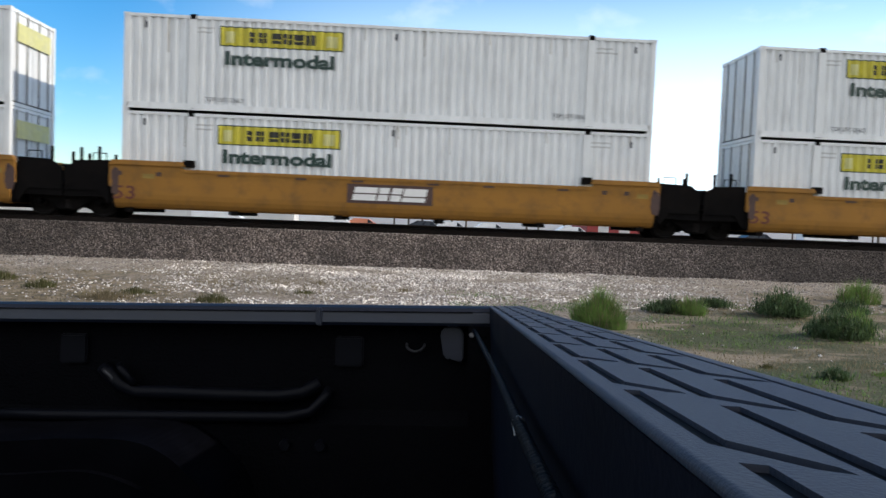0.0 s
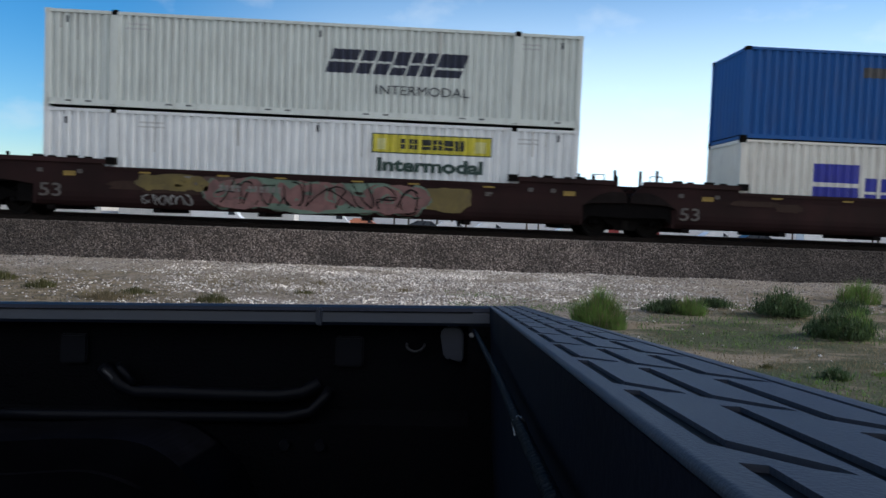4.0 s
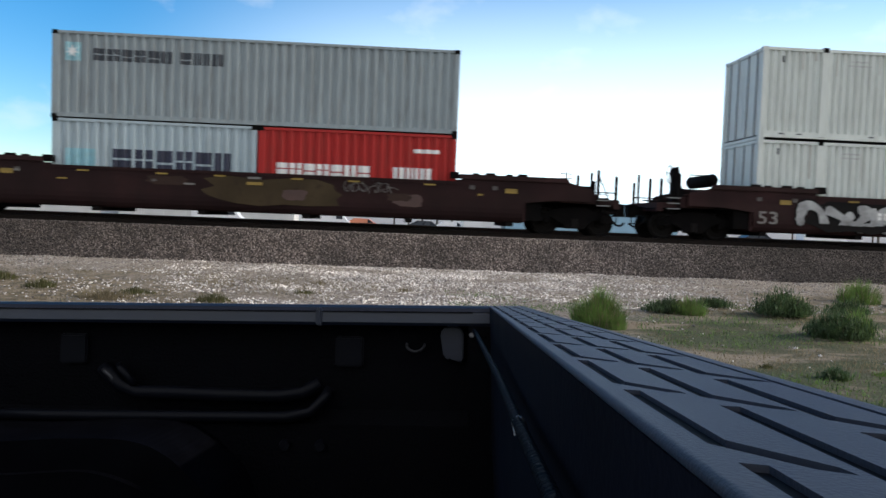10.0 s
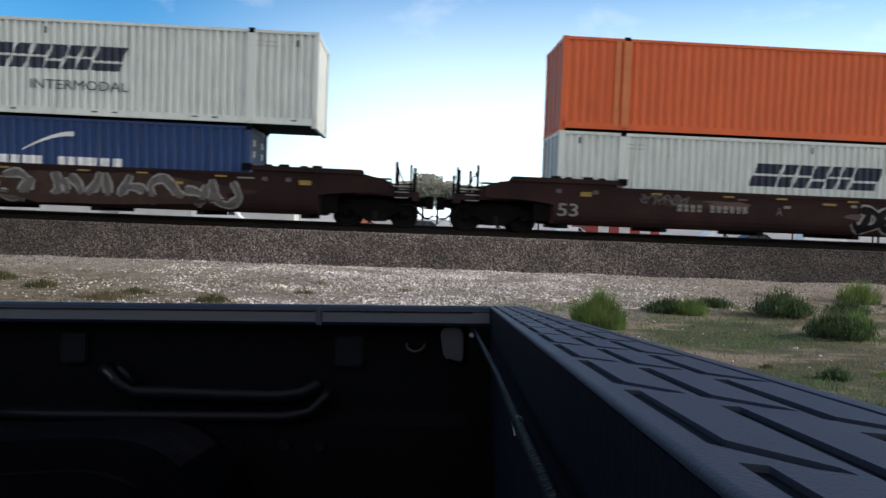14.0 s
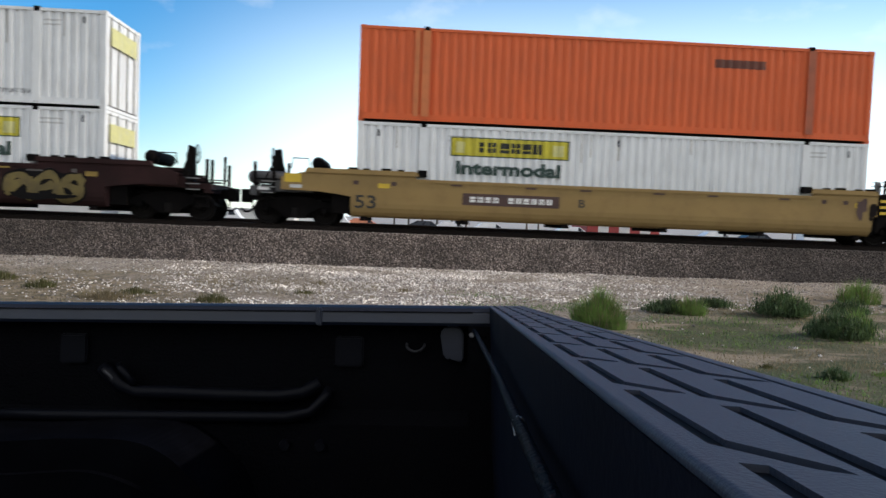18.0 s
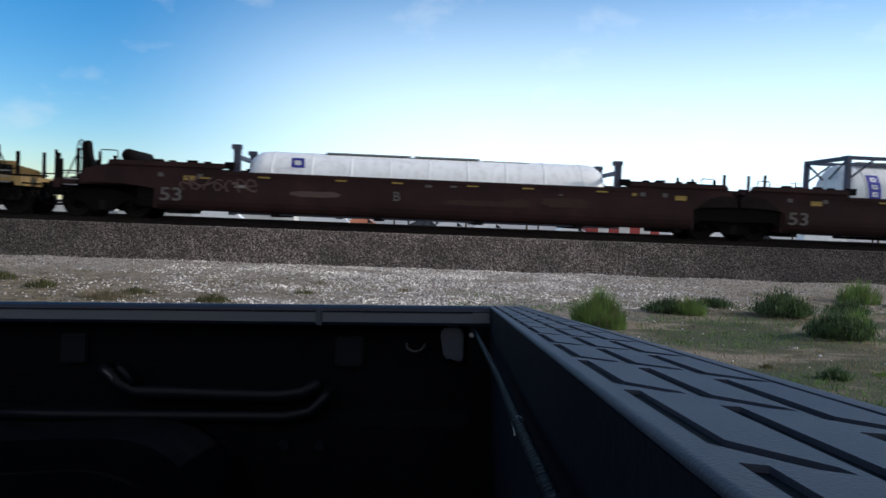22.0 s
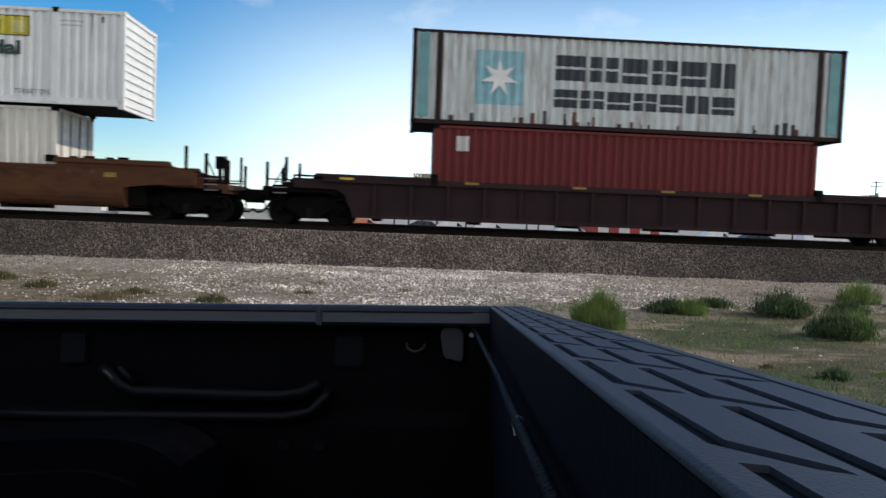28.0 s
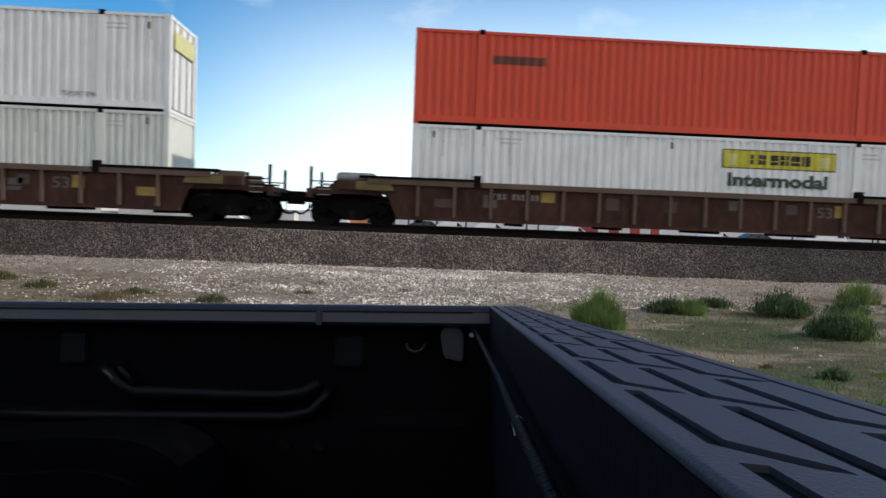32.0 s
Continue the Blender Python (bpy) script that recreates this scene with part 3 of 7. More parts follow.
def stone_material(name, dark, light, mean=0.35):
    m = bpy.data.materials.new(name)
    m.use_nodes = True
    n, l = m.node_tree.nodes, m.node_tree.links
    b = n["Principled BSDF"]
    b.inputs["Roughness"].default_value = 0.9
    g = n.new("ShaderNodeNewGeometry")
    r = n.new("ShaderNodeValToRGB")
    r.color_ramp.elements[0].color = (*dark, 1)
    r.color_ramp.elements[1].color = (*light, 1)
    mid = r.color_ramp.elements.new(0.55)
    mid.color = (*(0.35 * a + mean * b * k for a, b, k in zip(dark, light, (1.03, 0.97, 0.93))), 1)
    l.new(g.outputs["Random Per Island"], r.inputs["Fac"])
    co = n.new("ShaderNodeTexCoord")
    t = n.new("ShaderNodeTexNoise")
    t.inputs["Scale"].default_value, t.inputs["Detail"].default_value = 30.0, 3.0
    l.new(co.outputs["Object"], t.inputs["Vector"])
    k = n.new("ShaderNodeMapRange")
    k.inputs["To Min"].default_value, k.inputs["To Max"].default_value = 0.6, 1.4
    l.new(t.outputs["Fac"], k.inputs["Value"])
    x = n.new("ShaderNodeMixRGB")
    x.blend_type = "MULTIPLY"
    x.inputs["Fac"].default_value = 1
    l.new(r.outputs["Color"], x.inputs["Color1"])
    l.new(k.outputs["Result"], x.inputs["Color2"])
    wide = n.new("ShaderNodeTexNoise")
    wide.inputs["Scale"].default_value, wide.inputs["Detail"].default_value = 0.8, 4.0
    l.new(co.outputs["Object"], wide.inputs["Vector"])
    k2 = n.new("ShaderNodeMapRange")
    k2.inputs["From Min"].default_value, k2.inputs["From Max"].default_value = 0.3, 0.7
    k2.inputs["To Min"].default_value, k2.inputs["To Max"].default_value = 0.6, 1.4
    l.new(wide.outputs["Fac"], k2.inputs["Value"])
    x2 = n.new("ShaderNodeMixRGB")
    x2.blend_type = "MULTIPLY"
    x2.inputs["Fac"].default_value = 1
    l.new(x.outputs["Color"], x2.inputs["Color1"])
    l.new(k2.outputs["Result"], x2.inputs["Color2"])
    # stone colour dims towards both X ends, standing in for lens vignette
    sep, away, vignette = n.new("ShaderNodeSeparateXYZ"), n.new("ShaderNodeMath"), n.new("ShaderNodeMapRange")
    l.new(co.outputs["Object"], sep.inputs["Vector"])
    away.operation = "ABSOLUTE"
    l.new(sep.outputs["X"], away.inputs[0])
    vignette.interpolation_type = "SMOOTHSTEP"
    vignette.inputs["From Min"].default_value, vignette.inputs["From Max"].default_value = 2.0, 12.5
    vignette.inputs["To Min"].default_value, vignette.inputs["To Max"].default_value = 1.20, 0.46
    l.new(away.outputs["Value"], vignette.inputs["Value"])
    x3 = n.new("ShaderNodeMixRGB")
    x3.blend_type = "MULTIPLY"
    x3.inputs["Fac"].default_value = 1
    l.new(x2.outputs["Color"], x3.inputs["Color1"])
    l.new(vignette.outputs["Result"], x3.inputs["Color2"])
    l.new(x3.outputs["Color"], b.inputs["Base Color"])
    return m


def stones(name, label, place, count, size, material, seed):
    """Many broken stones as one sheet of loose solids; place gives x, y, z of each."""
    rng = np.random.default_rng(seed)
    pts = place(rng, count)
    base = np.array([(1, 0, -0.2), (0, 1, 0.1), (-1, 0, 0.15), (0, -1, -0.1), (0.1, -0.1, 0.8), (0, 0.1, -0.8)])
    tri = np.array([(0, 1, 4), (1, 2, 4), (2, 3, 4), (3, 0, 4), (1, 0, 5), (2, 1, 5), (3, 2, 5), (0, 3, 5)])
    n = len(pts)
    s = size * rng.uniform(0.55, 1.35, (n, 1, 1)) * rng.uniform(0.7, 1.25, (n, 6, 3))
    a = rng.uniform(0, 2 * np.pi, n)
    v = base[None] * s
    x = v[..., 0] * np.cos(a)[:, None] - v[..., 1] * np.sin(a)[:, None]
    y = v[..., 0] * np.sin(a)[:, None] + v[..., 1] * np.cos(a)[:, None]
    v = np.stack([x, y, v[..., 2]], -1) + pts[:, None, :]
    f = (tri[None] + 6 * np.arange(n)[:, None, None]).reshape(-1, 3)
    me = bpy.data.meshes.new(name)
    me.vertices.add(n * 6)
    me.vertices.foreach_set("co", v.ravel())
    me.loops.add(f.size)
    me.loops.foreach_set("vertex_index", f.ravel())
    me.polygons.add(len(f))
    me.polygons.foreach_set("loop_start", np.arange(0, f.size, 3))
    me.update(calc_edges=True)
    me.materials.append(material)
    return tagged(new(name, me), label, name.replace("_", " "), kind="stuff")


def build_track():
    def build(bm):
        prism(bm, [(-2.15, -1.30), (-2.15, -1.09), (-0.45, -0.19), (3.05, -0.19), (4.9, -1.15), (4.9, -1.5)], -300, 300, "x")
    tagged(part("ballast_bed", "ballast_bed", build, surface("ballast_fines", (0.034, 0.026, 0.0225), 0.95, vary=0.35, scale=14, bump=0.8, bump_scale=22), None),
           "bank of brown crushed-stone ballast under the track", "ballast", kind="structure")

    def on_bank(rng, n):
        y = rng.uniform(-2.35, 0.45, n)
        x = rng.uniform(-17, 24, n)
        z = np.where(y > -0.45, -0.18, -0.18 - (-0.45 - y) * 0.53) + rng.uniform(-0.02, 0.02, n)
        return np.stack([x, y, z], -1)
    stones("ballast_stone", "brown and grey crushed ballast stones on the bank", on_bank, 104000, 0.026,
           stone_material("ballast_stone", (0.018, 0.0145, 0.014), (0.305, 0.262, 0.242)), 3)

    def on_shoulder(rng, n):
        y = -14 + 12.2 * rng.uniform(0, 1, n) ** 0.8
        x = rng.uniform(-13, 19, n)
        k = np.clip((y + 13) / 11, 0, 1)
        z = -1.29 + 0.23 * k * k * (3 - 2 * k) + 0.0
        z += np.array([0.035 * noise.noise((a * 0.5, b * 0.5, 1)) + 0.02 * noise.noise((a * 2.1, b * 2.1, 5)) for a, b in zip(x, y)])
        # stones thin out along X, partly to darken both sides like a vignette
        keep = rng.uniform(0, 1, n) < np.where((x > 2.2) & (y < -8.5), 0.012, np.clip(1.25 - 0.135 * np.abs(x - 0.8), 0.18, 1.0))
        bare = np.array([noise.noise((a * 0.55, b * 1.1, 21)) for a, b in zip(x, y)])
        keep &= rng.uniform(-0.15, 0.45, n) > bare
        return np.stack([x, y, z], -1)[keep]
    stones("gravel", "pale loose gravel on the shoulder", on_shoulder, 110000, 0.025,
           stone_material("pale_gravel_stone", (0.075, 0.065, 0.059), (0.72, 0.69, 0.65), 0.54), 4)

    for name, y in (("rail", 0.58), ("rail", 2.02)):
        def build(bm):
            prism(bm, [(-0.075, -0.185), (0.075, -0.185), (0.075, -0.172), (0.012, -0.155), (0.012, -0.045), (0.037, -0.035), (0.037, -0.004), (0.028, 0.0),
                       (-0.028, 0.0), (-0.037, -0.004), (-0.037, -0.035), (-0.012, -0.045), (-0.012, -0.155), (-0.075, -0.172)], -300, 300, "x")
        tagged(part(name, "rail", build, RAIL, None, at=(0, y, 0)), "worn brown steel running rail on timber ties", "rail", "rails of the track", "structure")
    # assumed second track, its place and height set to fit the camera's view
    def build_far(bm):
        prism(bm, [(3.0, -1.4), (3.0, -0.42), (4.0, -0.125), (8.3, -0.125), (10.2, -1.10), (10.2, -1.6)], -300, 300, "x")
    tagged(part("ballast_bed", "far_ballast_bed", build_far, surface("far_ballast", (0.040, 0.028, 0.022), 0.95, vary=0.35, scale=10, bump=0.6, bump_scale=22), None),
           "bank of dark ballast under the second track", "ballast", kind="structure")
    for y in (5.4, 6.84):
        tagged(part("rail", "rail", lambda bm: None, RAIL, None, at=(0, y, 0.062)), "worn brown steel rail of the second track", "rail", "rails of the track", "structure")
    first = None
    for k in range(84):
        x = -18 + k * 0.5
        if first is None:
            first = tagged(part("tie", "tie", lambda bm: box(bm, -0.115, 0.115, -1.30, 1.30, -0.36, -0.184), TIE, None, at=(x, 1.3, 0), bevel=0.008),
                           "dark creosoted timber tie bedded in ballast", "railway tie", "ties of the track", "structure")
        else:
            copy_thing(first, pose(x, 1.3, 0, 0, 0, random.uniform(-1, 1)))


# ---- freight containers ----
def corrugated(bm, x0, x1, z0, z1, y, depth, pitch):
    n = max(1, round((x1 - x0) / pitch))
    p = (x1 - x0) / n
    line = []
    for i in range(n):
        a = x0 + i * p
        line += [(a, y), (a + 0.34 * p, y), (a + 0.52 * p, y + depth), (a + 0.82 * p, y + depth)]
    line.append((x1, y))
    lo = [bm.verts.new((a, b, z0)) for a, b in line]
    hi = [bm.verts.new((a, b, z1)) for a, b in line]
    for i in range(len(line) - 1):
        bm.faces.new((lo[i], lo[i + 1], hi[i + 1], hi[i]))


def container(color, length, height, label, group, ends=("door", "wall"), posts=True, slots=False, trim=None, name="freight_container"):
    """A box container, its base centre at the origin; ends: what the -X and +X ends are."""
    c = thing(name, label, "container", group)
    mat = P[color]
    edge = P[trim] if trim else mat
    big = length > 15
    w = 2.59 if big else 2.44
    hw, hl = w / 2, length / 2
    kind = (length, height, color if color in ("cream", "orange", "vermilion") else "")
    rail_b, rail_t = (0.27, 0.10) if big else (0.16, 0.09)
    foot = 0.075 if big else 0.035
    pitch = (0.228 if color == "cream" else 0.268) if big else 0.278
    depth = {"cream": 0.072, "orange": 0.034, "vermilion": 0.045}.get(color, 0.058)
    folds = max(1, round((length - 0.24) / pitch))
    WAVE[c.name] = (-hl + 0.12, (length - 0.24) / folds, depth)

    def wall(bm):
        corrugated(bm, -hl + 0.12, hl - 0.12, rail_b, height - rail_t, 0.0, depth, pitch)
    part("side_wall", ("side_wall", kind), wall, mat, c, at=(0, -hw + 0.008, 0))
    part("side_wall", ("side_wall", kind), wall, mat, c, at=(0, hw - 0.008, 0), turn=(0, 0, 180))
    part("roof", ("roof", kind), lambda bm: box(bm, -hl + 0.08, hl - 0.08, -hw + 0.06, hw - 0.06, height - 0.06, height - 0.02), mat, c)
    part("floor", ("floor", kind), lambda bm: box(bm, -hl + 0.08, hl - 0.08, -hw + 0.06, hw - 0.06, 0.06, 0.16), BLACK, c)
    for s in (-1, 1):
        def low(bm):
            box(bm, -hl + 0.10, hl - 0.10, -0.03, 0.03, foot, rail_b)
            if big:
                box(bm, -hl + 0.10, hl - 0.10, -0.045, 0.03, foot, 0.12)
        part("bottom_rail", ("bottom_rail", kind), low, edge, c, at=(0, s * (hw - 0.03), 0), turn=(0, 0, 0 if s < 0 else 180))
        part("top_rail", ("top_rail", kind), lambda bm: box(bm, -hl + 0.10, hl - 0.10, -0.03, 0.03, height - rail_t, height - 0.012), edge, c, at=(0, s * (hw - 0.03), 0))
    for sx in (-1, 1):
        for sy in (-1, 1):
            part("corner_post", ("corner_post", kind), lambda bm: box(bm, -0.07, 0.07, -0.06, 0.06, 0.118, height - 0.118), edge, c, at=(sx * (hl - 0.075), sy * (hw - 0.06), 0))
            for z in (0.0, height - 0.118):
                part("corner_casting", "corner_casting", lambda bm: box(bm, -0.085, 0.085, -0.078, 0.078, 0, 0.118), BLACK if not big else edge, c,
                     at=(sx * (hl - 0.082), sy * (hw - 0.073), z))
    if big and posts:
        for sx in (-1, 1):
            for sy in (-1, 1):
                part("lift_post", ("lift_post", kind), lambda bm: box(bm, -0.12, 0.12, -0.03, 0.03, 0.10, height - 0.1), edge, c, at=(sx * 6.05, sy * (hw - 0.024), 0))
                part("lift_casting", "lift_casting", lambda bm: box(bm, -0.085, 0.085, -0.07, 0.07, 0.0, 0.15), BLACK, c, at=(sx * 6.05, sy * (hw - 0.062), height - 0.118))
                part("lift_casting", "lift_casting", lambda bm: box(bm, -0.085, 0.085, -0.07, 0.07, 0.0, 0.15), BLACK, c, at=(sx * 6.05, sy * (hw - 0.062), -0.02))
    elif length > 13 and posts:
        for sx in (-1, 1):
            for sy in (-1, 1):
                part("lift_post", ("lift_post", kind), lambda bm: box(bm, -0.09, 0.09, -0.03, 0.03, 0.02, height - 0.02), edge, c, at=(sx * 6.02, sy * (hw - 0.018), 0))
    for s, style in zip((-1, 1), ends):
        turn = (0, 0, 0 if s > 0 else 180)
        if style == "door":
            for k in (-1, 1):
                d = part("door", ("door", kind), lambda bm: box(bm, -0.02, 0.02, -hw / 2 + 0.045, hw / 2 - 0.045, 0.16, height - 0.12), mat, c,
                         at=(s * (hl - 0.07), k * (hw / 2 - 0.03), 0), turn=turn)
                if not big:
                    for dz in (0.45, 0.80):
                        part("placard", "door_placard", lambda bm: box(bm, 0.021, 0.026, -0.16, 0.16, -0.10, 0.10), INK["white"], d, at=(0, 0.02, height - dz))
                for q in (-0.28, 0.28):
                    part("lock_rod", ("lock_rod", kind), lambda bm: rod(bm, (0.05, 0, 0.1), (0.05, 0, height - 0.08), 0.022, 6), STEEL, d, at=(0, q, 0))
        elif style == "ribs":
            part("front_wall", ("front_wall", kind), lambda bm: box(bm, -0.02, 0.02, -hw + 0.12, hw - 0.12, 0.16, height - 0.1), mat, c, at=(s * (hl - 0.09), 0, 0))
            for q in range(9):
                part("rib", "rib", lambda bm: box(bm, -0.03, 0.03, -hw + 0.14, hw - 0.14, -0.05, 0.05), mat, c, at=(s * (hl - 0.05), 0, 0.45 + q * (height - 0.8) / 8))
        else:
            def endwall(bm):
                corrugated(bm, -hw + 0.1, hw - 0.1, 0.16, height - 0.1, 0, 0.04, 0.25)
            part("front_wall", ("front_corrugated", kind), endwall, mat, c, at=(s * (hl - 0.04), 0, 0), turn=(0, 0, 90 * s))
        for z in (0.06, height - 0.06):
            part("end_rail", ("end_rail", kind), lambda bm: box(bm, -0.05, 0.05, -hw + 0.12, hw - 0.12, -0.055, 0.05), edge, c, at=(s * (hl - 0.07), 0, z))
    if slots:
        for k in range(26):
            if k % 5 < 2:
                part("rail_slot", "rail_slot", lambda bm: plate(bm, -0.09, 0.09, -0.02, 0.02), INK["slate"], c, at=(-hl + 0.7 + k * (length - 1.4) / 25, -hw - 0.006, 0.2))
    return c, -hw - 0.001


# markings, each placed from the left end of the side that faces -Y
def freight_mark(c, y, hl, x, z, panel_ink="yellow", word=True, z_word=None):
    """Yellow name panel with a plain dark block row, and the word under it."""
    xc = -hl + x
    panel(xc, y, z, 3.70, 0.60, "ever", c, "marking_border")
    panel(xc, y - 0.004, z, 3.62, 0.53, panel_ink, c, "marking_panel", "yellow name panel")
    emblem(xc + 0.02, y - 0.008, z, 2.0, 0.31, (0.5, -0.25, 0.9, -0.25, 1, 1, 1, 1), "black", c)
    panel(xc - 1.55, y - 0.008, z - 0.02, 0.26, 0.34, "faded", c, "marking_patch")
    panel(xc + 1.50, y - 0.008, z - 0.02, 0.34, 0.34, "faded", c, "marking_patch")
    if word:
        lettering("Intermodal", xc - 0.04, y, z - 0.65, 3.26, 0.42, "ever", c, 0.042)


def slant_mark(c, y, hl, x, z, ink="navy", word=True):
    emblem(-hl + x, y, z, 4.2, 0.72, (1.1, 1.25, 0.6, 1.0, 1.1), ink, c, lean=0.26)
    if word:
        lettering("INTERMODAL", -hl + x + 0.8, y, z - 0.82, 2.85, 0.28, "slate", c, 0.0)


def small_marks(c, y, hl, height, seed, lift=False):
    rnd = random.Random(seed)
    if lift:
        for x in (3.0, 2 * hl - 2.6):
            lettering("TOP LIFT ONLY", -hl + x, y, 0.42, 1.15, 0.13, "slate", c, 0.0)
    for x in (0.65, 8.1, 2 * hl - 0.65):
        panel(-hl + x, y, height - 0.28 - rnd.random() * 0.1, 0.07, 0.2, "slate", c, "vent")
    for k in range(7):
        drop = rnd.uniform(0.25, 1.1)
        panel(-hl + rnd.uniform(0.4, 2 * hl - 0.4), y + 0.001, height - 0.11 - drop / 2, rnd.uniform(0.02, 0.05), drop, "drip", c, "dirt_streak")
    for x in (2.2 + rnd.random(), 2 * hl - 1.6):
        for k in range(2):
            panel(-hl + x, y, height - 0.35 - 0.13 * k, 0.5 + 0.3 * rnd.random(), 0.05, "code", c, "code_bar")


def tank_container(color, label, group, mark, length=6.096, low=0.0):
    c = thing("tank_container", label, "tank container", group)
    hl, hw, h, r = length / 2, 1.22, 2.59, 1.10
    mat = TANK if color == "white" else BEIGE
    prof = [(-hl + 0.17, 0.35), (-hl + 0.19, 0.75), (-hl + 0.25, 0.96), (-hl + 0.34, 1.06), (-hl + 0.46, r), (hl - 0.46, r), (hl - 0.34, 1.06), (hl - 0.25, 0.96), (hl - 0.19, 0.75), (hl - 0.17, 0.35)]
    part("vessel", ("vessel", length), lambda bm: lathe(bm, prof, (0, 0, 1.29), "x", 32), mat, c, smooth=True)
    for k in range(5 if mark == "blue" else 0):
        x = -hl + 0.78 + k * (length - 1.56) / 4
        part("band", "band", lambda bm: lathe(bm, [(-0.024, r + 0.002), (-0.020, r + 0.008), (0.020, r + 0.008), (0.024, r + 0.002)], (0, 0, 1.29), "x", 32), BAND if color == "white" else mat, c, at=(x, 0, 0), smooth=True)
    for sx in (-1, 1):
        for sy in (-1, 1):
            part("post", "tank_post", lambda bm: box(bm, -0.075, 0.075, -0.075, 0.075, 0, h), FRAME, c, at=(sx * (hl - 0.075), sy * (hw - 0.075), 0))
            part("brace", ("brace", sx, sy), lambda bm: rod(bm, (sx * (hl - 0.1), sy * (hw - 0.06), h - 0.75), (sx * (hl - 0.95), sy * (hw - 0.1), h - 0.08), 0.035, 6), FRAME, c)
            part("saddle", ("saddle", sx, sy), lambda bm: prism(bm, [(sy * 0.3, 0.05), (sy * 1.12, 0.05), (sy * 1.12, 0.55), (sy * 0.9, 0.5)], sx * (hl - 0.9), sx * (hl - 0.75), "x"), FRAME, c)
        for z in (0.07, h - 0.07):
            part("cross_beam", "tank_cross_beam", lambda bm: box(bm, -0.06, 0.06, -hw + 0.15, hw - 0.15, -0.065, 0.065), FRAME, c, at=(sx * (hl - 0.075), 0, z))
        for s in (-1, 1):
            part("end_brace", ("end_brace", sx, s), lambda bm: rod(bm, (sx * (hl - 0.07), s * (hw - 0.12), h - 0.1), (sx * (hl - 0.07), s * 0.2, 1.9), 0.035, 6), FRAME, c)
    for sy in (-1, 1):
        part("top_beam", ("tank_top_beam", length), lambda bm: box(bm, -hl + 0.15, hl - 0.15, -0.045, 0.045, h - 0.12, h - 0.01), FRAME, c, at=(0, sy * (hw - 0.05), 0))
        part("bottom_beam", ("tank_bottom_beam", length), lambda bm: box(bm, -hl + 0.15, hl - 0.15, -0.05, 0.05, 0.02, 0.16), FRAME, c, at=(0, sy * (hw - 0.06), 0))
    part("walkway", ("walkway", length), lambda bm: box(bm, -hl + 0.8, hl - 0.8, -0.55, -0.1, h - 0.16, h - 0.12), STEEL, c)
    part("hatch", "hatch", lambda bm: lathe(bm, [(0, 0.27), (0.2, 0.27), (0.24, 0.2)], (0, 0.2, 2.33), "z", 16), STEEL, c)
    y = -r - 0.06
    zc = 1.29

    def wrap(x0, x1, z0, z1, ink, name, lift=0.0):
        # a marking that follows the round of the vessel
        def build(bm):
            rr = r + 0.02 + lift
            rows = []
            for k in range(7):
                z = z0 + (z1 - z0) * k / 6
                yy = -math.sqrt(max(0.01, rr * rr - (z - zc) ** 2))
                rows.append([bm.verts.new((x0, yy, z)), bm.verts.new((x1, yy, z))])
            for a, b in zip(rows, rows[1:]):
                bm.faces.new((a[0], a[1], b[1], b[0]))
        return part(name, (name, x0, x1, z0, z1, lift, length), build, INK[ink], c)
    if mark == "red":
        wrap(-1.15, -0.36, 1.30 - low, 1.92 - low, "red", "red_panel")
        for k in range(3):
            wrap(-1.02 + 0.16 * k, -0.78 + 0.16 * k, 1.74 - 0.16 * k - low, 1.86 - 0.16 * k - low, "white", "emblem_block", 0.004)
        wrap(-0.30, 1.22, 1.30 - low, 1.92 - low, "gold", "yellow_panel")
        for k in range(5):
            wrap(-0.20 + k * 0.27, 0.00 + k * 0.27, 1.46 - low, (1.84 if k in (0, 3) else 1.74) - low, "shade", "emblem_block", 0.004)
        wrap(-0.20, 1.1, 1.36 - low, 1.40 - low, "shade", "emblem_block", 0.004)
    else:
        wrap(-hl + 0.84, -hl + 1.26, 1.22, 2.02, "royal", "blue_panel")
        for k in range(3):
            wrap(-hl + 0.96, -hl + 1.14, 1.80 - 0.24 * k, 1.94 - 0.24 * k, "white", "emblem_block", 0.004)
            wrap(-hl + 1.02, -hl + 1.09, 1.835 - 0.24 * k, 1.905 - 0.24 * k, "royal", "emblem_block", 0.007)
        wrap(-0.15, 0.20, 1.84, 1.90, "slate", "emblem_block")
        wrap(0.00, 0.30, 1.77, 1.82, "slate", "emblem_block")
        wrap(0.05, 0.14, 1.68, 1.76, "red", "emblem_block")
    # runs of dirt below the fittings
    streaks = random.Random(label + mark)
    for k in range(5):
        x0 = streaks.uniform(-hl + 1.4, hl - 0.9)
        wrap(x0, x0 + streaks.uniform(0.02, 0.05), streaks.uniform(1.45, 1.85), 2.12, "drip", "dirt_streak", -0.006 - 0.0006 * k)
    for k in range(3):
        wrap(1.7, 2.35 - 0.12 * k, 1.5 + 0.1 * k, 1.55 + 0.1 * k, "slate", "code_bar")
    return c


